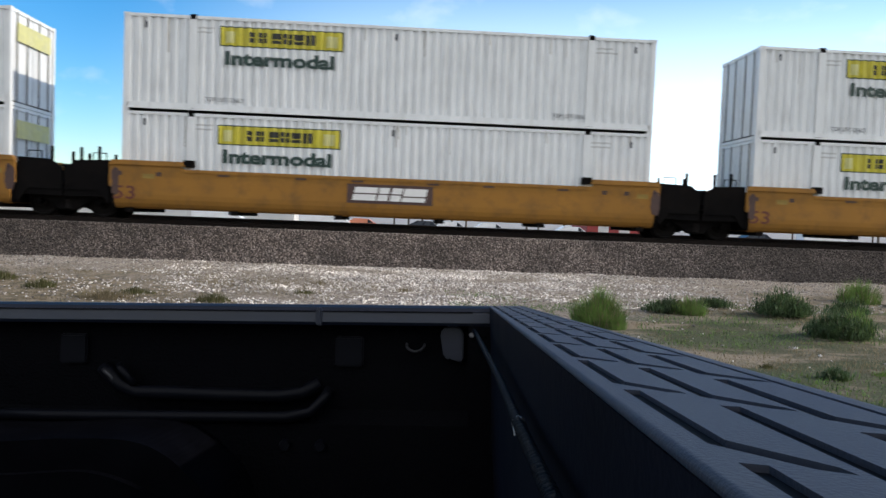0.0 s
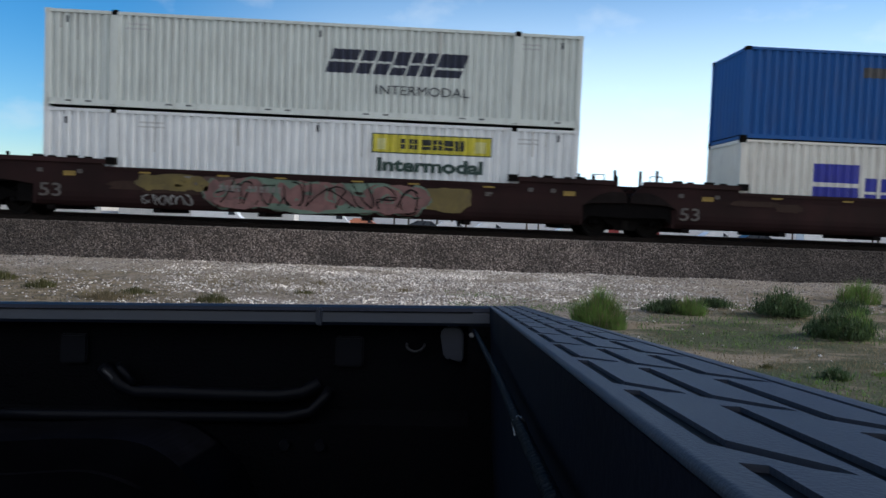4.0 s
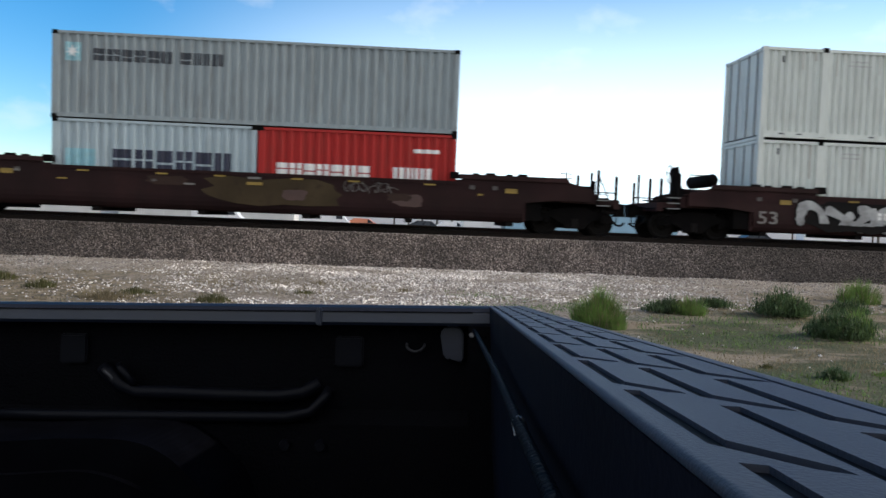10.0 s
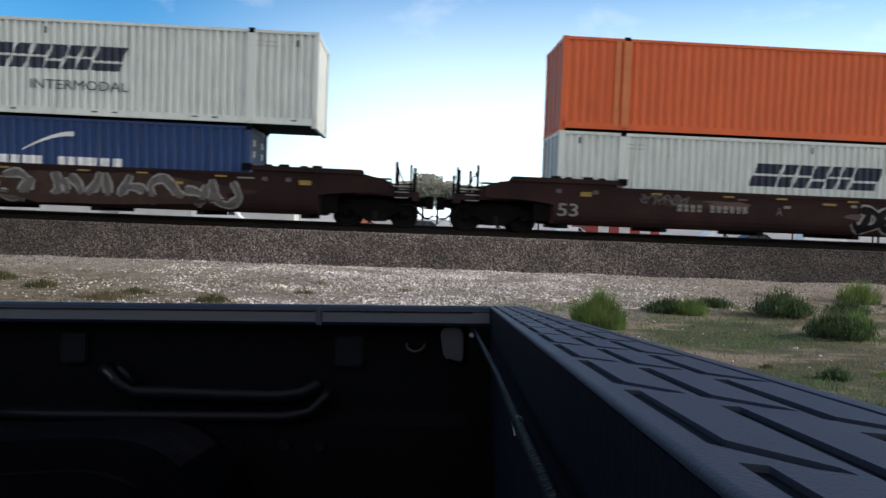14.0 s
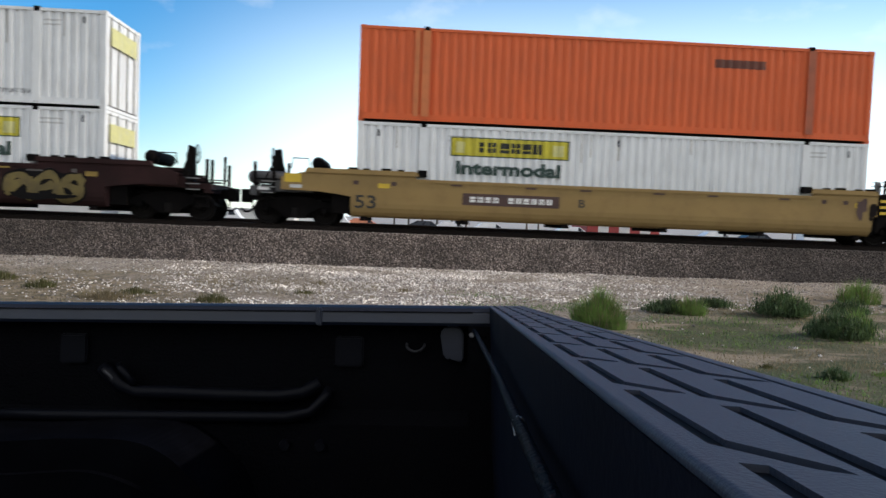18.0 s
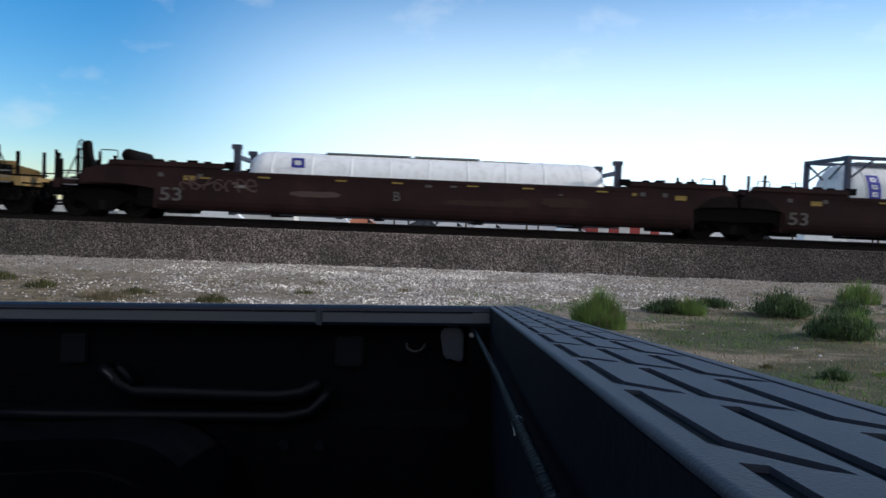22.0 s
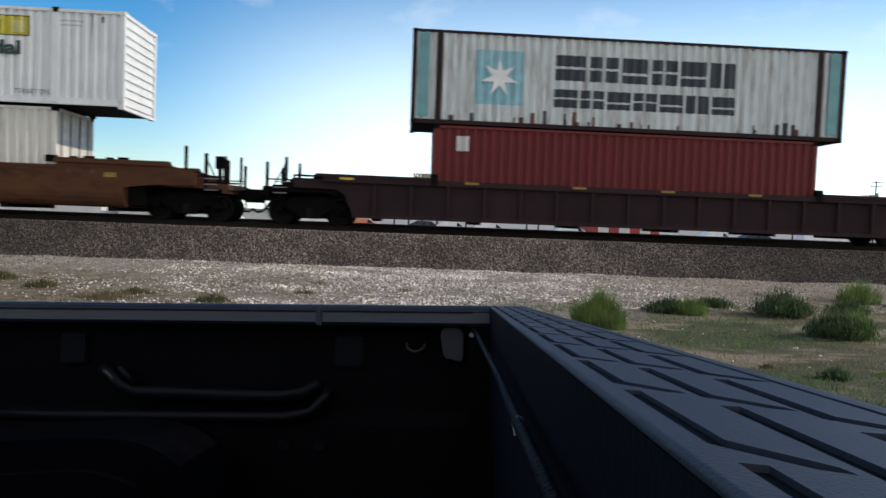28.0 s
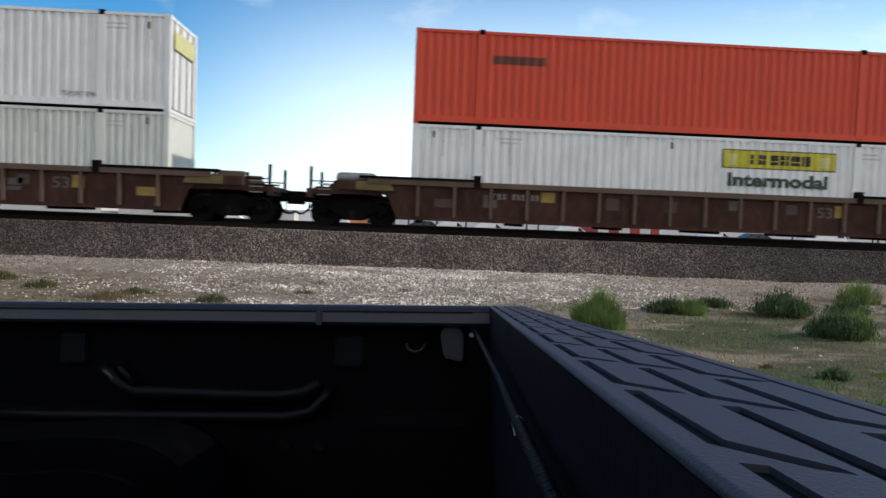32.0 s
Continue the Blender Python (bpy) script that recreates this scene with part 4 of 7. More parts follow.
def low_tank(label):
    """A long, low swap tank: only its crown, walkways and end posts stand above the well."""
    c = thing("tank_container", label, "tank container", "tank containers")
    hl, r = 6.0, 1.0
    prof = [(-hl + 0.3, 0.4), (-hl + 0.42, 0.8), (-hl + 0.65, 0.96), (-hl + 0.9, r), (hl - 0.9, r), (hl - 0.65, 0.96), (hl - 0.42, 0.8), (hl - 0.3, 0.4)]
    part("vessel", "low_vessel", lambda bm: lathe(bm, prof, (0, 0, 1.05), "x", 32), TANK, c, smooth=True)
    for k in range(9):
        part("band", "low_band", lambda bm: lathe(bm, [(-0.03, r + 0.003), (0, r + 0.015), (0.03, r + 0.003)], (0, 0, 1.05), "x", 32), TANK, c, at=(-hl + 1.1 + k * 1.22, 0, 0), smooth=True)
    for sx in (-1, 1):
        for sy in (-1, 1):
            part("post", "low_post", lambda bm: box(bm, -0.1, 0.1, -0.08, 0.08, 0, 1.98), FRAME, c, at=(sx * (hl - 0.1), sy * 1.1, 0))
            part("casting", "low_casting", lambda bm: box(bm, -0.16, 0.12, -0.1, 0.1, 1.98, 2.12), FRAME, c, at=(sx * (hl - 0.1), sy * 1.1, 0))
        part("cross_beam", "low_cross", lambda bm: box(bm, -0.06, 0.06, -1.02, 1.02, 1.7, 1.82), FRAME, c, at=(sx * (hl - 0.1), 0, 0))
        part("bottom_beam", "low_bottom", lambda bm: box(bm, -hl + 0.2, hl - 0.2, -0.06, 0.06, 0, 0.2), FRAME, c, at=(0, sx * 1.05, 0))
    for x0, x1 in ((-3.3, -0.6), (-0.5, 1.6), (1.7, 3.2)):
        part("walkway", ("low_walkway", x0), lambda bm: box(bm, x0, x1, -0.35, 0.35, 2.02 - 0.06 * (x0 > 1), 2.07 - 0.06 * (x0 > 1)), STEEL, c)
        for x in (x0 + 0.3, x1 - 0.3):
            part("stanchion", ("low_stanchion", x), lambda bm: rod(bm, (x, -0.3, 1.9), (x, -0.3, 2.03), 0.025, 6), STEEL, c)
    panel(-4.1, -0.93, 1.66, 0.40, 0.30, "royal", c, "blue_panel")
    panel(-4.1, -0.936, 1.66, 0.20, 0.14, "white", c, "emblem_block")
    return c


# ---- well cars ----
def flip(build, bm):
    """The same solid, mirrored end for end."""
    build(bm)
    for v in bm.verts:
        v.co.x = -v.co.x


SPIN = []          # wheelsets to be turned: (object, offset)


def bogie(parent, x, y=1.3):
    """A freight truck: bolster, two side frames with springs, two wheelsets."""
    def frame_mesh(bm):
        for s in (-1, 1):
            yy = s * 1.02
            prism(bm, [(-1.15, 0.42), (-1.15, 0.62), (-0.85, 0.72), (-0.35, 0.86), (0.35, 0.86), (0.85, 0.72), (1.15, 0.62), (1.15, 0.42), (0.95, 0.42), (0.80, 0.55),
                       (0.40, 0.34), (0.30, 0.20), (-0.30, 0.20), (-0.40, 0.34), (-0.80, 0.55), (-0.95, 0.42)], yy - 0.07, yy + 0.07)
        box(bm, -0.2, 0.2, -1.0, 1.0, 0.5, 0.8)
        # added block that fills the space between the wheels with black
        box(bm, -1.2, 1.2, -0.62, 0.62, 0.46, 0.92)
        for x in (-0.42, 0.42):
            box(bm, x - 0.05, x + 0.05, -0.95, 0.95, 0.26, 0.48)
        rod(bm, (0, 0, 0.8), (0, 0, 0.98), 0.2, 12)
    b = part("bogie", "bogie", frame_mesh, BLACK, parent, "dark grimy freight bogie", at=(x, 0, 0))
    for k in (-1, 1):
        part("spring", ("spring", k), lambda bm: rod(bm, (0, k * 1.02, 0.24), (0, k * 1.02, 0.52), 0.13, 10), WHEEL, b)
    for dx in (-0.89, 0.89):
        def wheels(bm):
            for s in (-1, 1):
                y0 = s * 0.72
                lathe(bm, [(y0 - s * 0.10, 0.15), (y0 - s * 0.09, 0.445), (y0 - s * 0.06, 0.455), (y0 - s * 0.055, 0.425), (y0 + s * 0.065, 0.418), (y0 + s * 0.07, 0.36),
                           (y0 + s * 0.02, 0.33), (y0 + s * 0.02, 0.17), (y0 + s * 0.09, 0.14), (y0 + s * 0.09, 0.06)], (0, 0, 0), "y", 28)
            rod(bm, (0, -0.95, 0), (0, 0.95, 0), 0.08, 10)
        w = part("wheelset", "wheelset", wheels, WHEEL, b, at=(dx, 0, 0.42))
        for s in (-1, 1):
            part("bearing_cap", ("bearing_cap", s), lambda bm: lathe(bm, [(s * 0.93, 0.11), (s * 1.10, 0.11), (s * 1.13, 0.07)], (0, 0, 0), "y", 10), BLACK, b, at=(dx, 0, 0.44))
        SPIN.append((w, dx))
    return b


def coupler_end(car, s, stand, dark, top=1.43, posts=((10.55, 2.05), (11.12, 1.88))):
    """The open end towards a coupler: deck, posts, steps, coupler with hoses; stand: brake wheel and air tank."""
    y_in = 1.28
    part("end_deck", ("end_deck", s), lambda bm: box(bm, min(s * 9.3, s * 11.15), max(s * 9.3, s * 11.15), -y_in, y_in, 1.0, 1.12), dark, car)
    for yy in (-1.30, 1.30):
        part("end_skirt", ("end_skirt", s, top), lambda bm: prism(bm, [(s * 9.0, 1.01), (s * 11.1, 0.98), (s * 11.1, 1.14), (s * 10.6, 1.17), (s * 10.35, max(1.19, top)), (s * 9.0, max(1.19, top))], -0.02, 0.02), dark, car, at=(0, yy, 0))
    part("centre_sill", ("centre_sill", s), lambda bm: box(bm, min(s * 8.2, s * 11.2), max(s * 8.2, s * 11.2), -0.28, 0.28, 0.62, 1.0), BLACK, car)
    part("end_sill", ("end_sill", s), lambda bm: box(bm, min(s * 11.05, s * 11.25), max(s * 11.05, s * 11.25), -1.35, 1.35, 0.86, 1.14), dark, car)

    def knuckle(bm):
        box(bm, min(s * 11.2, s * 11.62), max(s * 11.2, s * 11.62), -0.14, 0.14, 0.72, 1.0)
        box(bm, min(s * 11.48, s * 11.76), max(s * 11.48, s * 11.76), -0.24, 0.2, 0.64, 1.06)
    part("coupler", ("coupler", s), knuckle, BLACK, car)
    part("air_hose", ("air_hose", s), lambda bm: bar(bm, [(s * 11.15, -0.35, 0.75), (s * 11.28, -0.40, 0.52), (s * 11.45, -0.38, 0.36), (s * 11.62, -0.3, 0.34), (s * 11.76, -0.22, 0.44)], 0.035, 6), BLACK, car)
    part("uncoupling_lever", ("uncoupling_lever", s), lambda bm: bar(bm, [(s * 11.28, -1.35, 0.95), (s * 11.3, -0.5, 0.95), (s * 11.4, -0.2, 1.02)], 0.018, 6), BLACK, car)
    for yy in (-1.30, 1.30):
        for x, h in posts:
            part("grab_post", ("grab_post", h), lambda bm: box(bm, -0.048, 0.048, -0.03, 0.03, 1.0, h), BLACK, car, at=(s * x, yy, 0))
        part("grab_rail", "grab_rail", lambda bm: box(bm, -0.45, 0.45, -0.02, 0.02, 1.34, 1.38), BLACK, car, at=(s * 10.7, yy, 0))
        for z in (0.45, 0.75):
            part("step", "step", lambda bm: box(bm, -0.22, 0.22, -0.05, 0.05, -0.02, 0.02), BLACK, car, at=(s * 10.95, yy, z))
        for x in (10.735, 11.165):
            part("step_hanger", "step_hanger", lambda bm: box(bm, -0.015, 0.015, -0.02, 0.02, 0.42, 1.0), BLACK, car, at=(s * x, yy, 0))
    # pipes, braces and small gear on the open deck
    for yy, z in ((-0.55, 1.20), (0.45, 1.24)):
        part("brake_pipe", ("brake_pipe", s, z), lambda bm: rod(bm, (s * 9.4, 0, 0), (s * 11.1, 0, 0), 0.03, 6), BLACK, car, at=(0, yy, z))
    part("valve_box", ("valve_box", s), lambda bm: box(bm, min(s * 9.55, s * 9.95), max(s * 9.55, s * 9.95), -0.2, 0.2, 1.12, 1.56), BLACK, car, at=(0, 0.35, 0), bevel=0.02)
    if len(posts) > 1:
        part("post_brace", ("post_brace", s), lambda bm: rod(bm, (s * 10.55, -1.3, 1.92), (s * 10.92, -1.3, 1.12), 0.022, 6), BLACK, car)
        part("tall_post", ("corner_tall_post", s), lambda bm: box(bm, s * 11.0 - 0.04, s * 11.0 + 0.04, 1.16, 1.22, 1.1, 2.16), BLACK, car)
    for z in (0.95, 1.12, 1.29):
        part("ladder_rung", "end_ladder_rung", lambda bm: box(bm, -0.2, 0.2, -0.015, 0.015, -0.015, 0.015), STEEL, car, at=(s * 10.72, -1.36, z))
    part("brake_lever", ("brake_lever", s), lambda bm: bar(bm, [(s * 9.3, -0.7, 0.72), (s * 9.8, -0.72, 0.52), (s * 10.4, -0.7, 0.50), (s * 10.9, -0.66, 0.66)], 0.03, 6), BLACK, car)
    if stand == "wheel":
        part("wheel_post", ("wheel_post", s), lambda bm: box(bm, s * 10.86 - 0.05, s * 10.86 + 0.05, -0.95, -0.85, 1.1, 1.95), BLACK, car)
        part("gear_box", ("gear_box", s), lambda bm: box(bm, s * 10.86 - 0.12, s * 10.86 + 0.12, -1.0, -0.8, 1.62, 2.0), BLACK, car)
        part("brake_wheel", "small_brake_wheel", lambda bm: lathe(bm, [(-0.02, 0.17), (0.0, 0.2), (0.02, 0.17)], (0, 0, 0), "x", 16), BLACK, car, at=(s * 11.02, -0.9, 1.84))
        part("grab_post", ("tall_post", s), lambda bm: box(bm, s * 9.95 - 0.045, s * 9.95 + 0.045, -1.33, -1.27, 1.1, 2.25), BLACK, car)
    elif stand == "stand":
        part("air_reservoir", "air_reservoir", lambda bm: lathe(bm, [(-0.95, 0.05), (-0.92, 0.16), (-0.8, 0.21), (0.8, 0.21), (0.92, 0.16), (0.95, 0.05)], (0, 0, 0), "y", 16), BLACK, car,
             at=(s * 9.28, 0, 1.92), smooth=True)
        part("brake_stand", ("brake_stand", s), lambda bm: prism(bm, [(s * 10.12, 1.1), (s * 10.62, 1.1), (s * 10.60, 2.26), (s * 10.44, 2.32), (s * 10.38, 1.85), (s * 10.25, 1.5)], -0.95, -0.65), BLACK, car)
        part("pipe_hoop", ("pipe_hoop", s), lambda bm: bar(bm, [(s * 9.5, -0.9, 1.72), (s * 9.58, -0.9, 2.06), (s * 10.05, -0.9, 2.06), (s * 10.1, -0.9, 1.72)], 0.02, 6), BLACK, car)

        def wheel(bm):
            for k in range(18):
                a, b = k * math.pi / 9, (k + 1) * math.pi / 9
                rod(bm, (0, 0.28 * math.cos(a), 0.28 * math.sin(a)), (0, 0.28 * math.cos(b), 0.28 * math.sin(b)), 0.018, 5)
            for k in range(4):
                a = k * math.pi / 2 + 0.4
                rod(bm, (0, 0, 0), (0, 0.28 * math.cos(a), 0.28 * math.sin(a)), 0.014, 5)
        part("brake_wheel", "brake_wheel", wheel, BLACK, car, at=(s * 10.68, -0.8, 2.06))
    else:
        part("valve_frame", ("valve_frame", s), lambda bm: (box(bm, min(s * 9.3, s * 10.4), max(s * 9.3, s * 10.4), -0.9, -0.84, 1.5, 1.56), box(bm, min(s * 9.3, s * 9.36), max(s * 9.3, s * 9.36), -0.9, -0.84, 1.1, 1.5),
                                                    box(bm, min(s * 10.34, s * 10.4), max(s * 10.34, s * 10.4), -0.9, -0.84, 1.1, 1.5)), BLACK, car)
        part("valve", ("valve", s), lambda bm: box(bm, min(s * 9.5, s * 9.9), max(s * 9.5, s * 9.9), -0.8, -0.4, 1.12, 1.45), BLACK, car)


def well_floor(car):
    for k in range(6):
        part("cross_beam", "well_cross_beam", lambda bm: box(bm, -0.12, 0.12, -1.36, 1.36, 0.20, 0.33), BLACK, car, at=(-7.8 + k * 3.12, 0, 0))


def smooth_car(color, left, right, label, ends="same", gang=True, own_left=False, num="dull"):
    """A well car with flush steel sides; left and right: 'joint' for a shared bogie, 'coupler' or 'stand' for an open end."""
    car = thing("well_car", label, "rail car", "cars of the train")
    mat = P[color]
    dark = {"same": mat, "black": BLACK}[ends]
    # painted sides stop short of a black joint end, and run on to an open end
    reach = {sx: 8.35 if ends == "black" and kind == "joint" else 9.3 if kind == "joint" else 9.6 for sx, kind in ((-1, left), (1, right))}
    xl, xr = reach[-1], reach[1]

    def side(bm):
        def tip(sx, kind, xe):
            # the outline of one end, from the bottom corner up
            if xe < 9:
                return [(sx * 8.2, 0.92), (sx * xe, 0.95), (sx * xe, 1.60)]
            if kind == "joint":
                return [(sx * 8.2, 0.92), (sx * 8.5, 1.02), (sx * 9.62, 1.06), (sx * 9.62, 1.28), (sx * 9.3, 1.60)]
            return [(sx * 8.2, 0.92), (sx * 8.6, 0.98), (sx * 9.2, 1.04), (sx * 10.3, 1.06), (sx * 10.3, 1.44), (sx * 9.66, 1.60)]
        pts = tip(1, right, xr) + [(6.25, 1.60), (6.2, 1.52), (-6.2, 1.52), (-6.25, 1.60)] + tip(-1, left, xl)[::-1]
        prism(bm, pts, -0.03, 0.03)
        # the lower side rolls inwards to the floor
        prism(bm, [(-0.03, 0.92), (-0.03, 0.74), (-0.018, 0.60), (0.02, 0.47), (0.09, 0.37), (0.19, 0.31), (0.19, 0.36), (0.06, 0.52), (0.03, 0.92)], -8.2, 8.2, "x")
        box(bm, -6.2, 6.2, -0.055, 0.03, 1.43, 1.52)
    part("side_panel", ("flush_side", xl, xr, left == "joint", right == "joint"), side, mat, car, at=(0, -1.47, 0))
    part("side_panel", ("flush_back", xl, xr, left == "joint", right == "joint"), lambda bm: flip(side, bm), mat, car, at=(0, 1.47, 0), turn=(0, 0, 180))
    for sy in (-1, 1):
        for sx in (-1, 1):
            xe = reach[sx]
            part("end_chord", ("end_chord", xe, sx), lambda bm: prism(bm, [(sx * 6.15, 1.60), (sx * xe, 1.60), (sx * (xe - 0.08), 1.74), (sx * 6.22, 1.74)], -0.09, 0.09), mat, car, at=(0, sy * 1.46, 0))
            if color != "ochre":
                for k, x in enumerate((6.7, 7.15, 7.75, 8.15)):
                    part("tie_lug", ("tie_lug", k % 2), lambda bm: box(bm, -0.10 - 0.05 * (k % 2), 0.10 + 0.05 * (k % 2), -0.05, 0.05, 1.74, 1.79 + 0.02 * (k % 2)), BLACK, car, at=(sx * x, sy * 1.42, 0))
            part("guide_block", "guide_block", lambda bm: box(bm, -0.14, 0.14, -0.1, 0.1, 1.6, 1.80), BLACK, car, at=(sx * 6.05, sy * 1.40, 0))
            if xe < 9:
                top = 1.62 if color == "yellow" else 1.68
                end = 9.35 if color == "yellow" else 9.66
                part("end_cheek", ("end_cheek", top, sx), lambda bm: prism(bm, [(sx * 8.38, 0.40), (sx * 8.7, 0.80), (sx * end, 0.80), (sx * end, top - 0.25), (sx * (end - 0.3), top), (sx * 8.38, top + 0.04)], -0.03, 0.03), BLACK, car, "sooty black end plate", at=(0, sy * 1.40, 0))
    for sx, kind in ((-1, left), (1, right)):
        part("bulkhead", ("bulkhead", sx), lambda bm: box(bm, min(sx * 8.2, sx * 8.28), max(sx * 8.2, sx * 8.28), -1.42, 1.42, 0.35, 1.55), dark, car)
        part("end_platform", ("end_platform", sx), lambda bm: box(bm, min(sx * 8.28, sx * 9.35), max(sx * 8.28, sx * 9.35), -1.40, 1.40, 0.98, 1.14), BLACK, car)
        if kind == "joint":
            part("joint_casting", ("joint_casting", sx), lambda bm: prism(bm, [(sx * 9.35, 0.85), (sx * 9.72, 0.9), (sx * 9.72, 1.12), (sx * 9.35, 1.3)], -0.35, 0.35), BLACK, car)
            part("hand_hold", ("hand_hold", sx), lambda bm: bar(bm, [(sx * 8.55, -1.18, 1.58), (sx * 8.57, -1.18, 1.93), (sx * 8.95, -1.18, 1.93), (sx * 8.98, -1.18, 1.2)], 0.022, 6), BLACK, car)
            part("joint_hose", ("joint_hose", sx), lambda bm: bar(bm, [(sx * 9.1, -0.9, 1.15), (sx * 9.3, -0.95, 1.48), (sx * 9.55, -0.95, 1.56), (sx * 9.71, -0.95, 1.40)], 0.03, 6), BLACK, car)
            # added black plates fill in the dark shade around the shared bogie
            for yy in (-1.37, 1.37):
                part("truck_shroud", ("truck_shroud", sx), lambda bm: prism(bm, [(sx * 8.25, 0.40), (sx * 8.5, 0.62), (sx * 9.68, 0.60), (sx * 9.68, 1.26), (sx * 9.4, 1.50), (sx * 8.25, 1.50)], -0.02, 0.02), BLACK, car, "sooty plate over the bogie", at=(0, yy, 0))
            for yy in (-1.22, 1.22):
                for x, h in ((8.75, 2.12), (9.28, 2.08)):
                    if ends == "black" and color == "yellow":
                        if x > 9:
                            part("square_post", ("square_post", h), lambda bm: box(bm, -0.09, 0.09, -0.05, 0.05, 1.5, h + 0.14), STEEL, car, at=(sx * x, yy * 0.95, 0))
                        else:
                            part("grab_post", ("thin_post", h), lambda bm: box(bm, -0.035, 0.035, -0.025, 0.025, 1.1, h + 0.1), BLACK, car, at=(sx * x, yy, 0))
                    elif (sx < 0) == (yy < 0) or x > 9:
                        part("grab_post", ("thin_post", h), lambda bm: box(bm, -0.042, 0.042, -0.025, 0.025, 1.1, h), BLACK, car, at=(sx * x, yy, 0))
            if ends == "black" and color == "yellow":
                for yy in (-1.46, 1.46):
                    for x in (8.46, 8.66):
                        part("ladder_rail", "ladder_rail", lambda bm: box(bm, -0.02, 0.02, -0.02, 0.02, 0.95, 1.66), BLACK, car, at=(sx * x, yy, 0))
                    for z in (1.06, 1.25, 1.44):
                        part("ladder_rung", "ladder_rung", lambda bm: box(bm, -0.11, 0.11, -0.018, 0.018, -0.04, 0.04), INK["gold"], car, at=(sx * 8.56, yy - 0.01, z))
            if sx > 0 or own_left:
                bogie(car, sx * 9.71)
        else:
            open_deck = color == "yellow" and kind == "stand"
            coupler_end(car, sx, kind, DECK if open_deck else mat)
            if open_deck:
                # a grey tank lies along the deck, with a pale placard on it
                part("deck_tank", ("deck_tank",), lambda bm: lathe(bm, [(-0.62, 0.06), (-0.58, 0.15), (-0.48, 0.20), (0.48, 0.20), (0.58, 0.15), (0.62, 0.06)], (0, 0, 0), "x", 16), DECK, car, "dusty grey air tank", at=(sx * 10.75, -1.0, 1.42), smooth=True)
                for x in (10.4, 11.1):
                    part("tank_saddle", ("deck_tank_saddle",), lambda bm: box(bm, -0.05, 0.05, -0.1, 0.1, 1.1, 1.26), BLACK, car, at=(sx * x, -1.0, 0))
                panel(sx * 10.85, -1.326, 1.08, 0.34, 0.11, "white", car, "placard")
                panel(sx * 9.95, -1.506, 1.42, 0.5, 0.26, "gold", car, "reflector")
                panel(sx * 9.85, -1.506, 1.17, 0.36, 0.10, "code", car, "placard")
            # added black box that fills the gap between side and bogie
            part("end_slope", ("end_slope", sx), lambda bm: box(bm, min(sx * 8.24, sx * 8.78), max(sx * 8.24, sx * 8.78), -1.36, 1.36, 0.40, 1.0), BLACK, car)
            bogie(car, sx * 9.92)
    well_floor(car)
    y = -1.506
    # lettering and small panels that all of these cars carry
    lower = color == "yellow" and right == "coupler"
    lettering("53", (-7.75 if color != "ochre" else -7.9) + 0.28 * lower, y, 0.78 - 0.11 * lower, 0.64, 0.40, {"brown": num, "copper": "number", "ochre": "brownred"}.get(color, "black"), car)
    for x in (-8.05, -6.9, 6.6, 7.3):
        panel(x, y, 1.35, 0.16, 0.12, "dull" if color == "brown" else "shade", car, "placard")
    for x in (-7.2, 7.8):
        panel(x, y, 1.28, 0.36, 0.14, "amber" if color != "yellow" else "gold", car, "reflector")
    rnd = random.Random(label)
    if ends == "black":
        for sx, kind in ((-1, left), (1, right)):
            if kind == "joint":
                for k in range(5):
                    blotch(sx * rnd.uniform(7.75, 8.25), y - 0.002 - 0.0004 * k, rnd.uniform(0.95, 1.30), rnd.uniform(0.10, 0.32), rnd.uniform(0.35, 0.8), rnd.choice(("soot", "shade", "shade")), car, rnd.random(), "soot_patch")
    if color == "brown":
        for sx, kind in ((-1, left), (1, right)):
            if kind == "joint":
                part("soot_patch", ("soot_patch", sx), lambda bm: bm.faces.new([bm.verts.new((sx * a, 0, b)) for a, b in ((8.22, 0.93), (8.5, 1.03), (9.61, 1.07), (9.61, 1.27), (9.48, 1.38), (9.1, 1.40), (8.75, 1.30), (8.45, 1.10))]), INK["soot"], car, at=(0, y - 0.004, 0))
        for k in range(5):
            blotch(rnd.uniform(-6, 6), y - 0.002 - 0.0004 * k, rnd.uniform(0.85, 1.2), rnd.uniform(0.6, 2.4), rnd.uniform(0.15, 0.45), rnd.choice(("stain", "stain", "shade")), car, rnd.random(), "dirt_patch")
        for k in range(7):
            panel(rnd.uniform(-7.4, 7.4), y - 0.006, rnd.uniform(1.08, 1.36), rnd.uniform(0.12, 0.5), rnd.uniform(0.04, 0.09), rnd.choice(("dull", "dull", "amber", "number")), car, "stencil_bar")
    for k in range(6):
        panel(-5 + k * 2 + 0.3 * (k % 2), y - 0.024, 1.38, 0.34, 0.05, "amber" if color == "brown" else "shade", car, "reflector_strip")
    return car, y


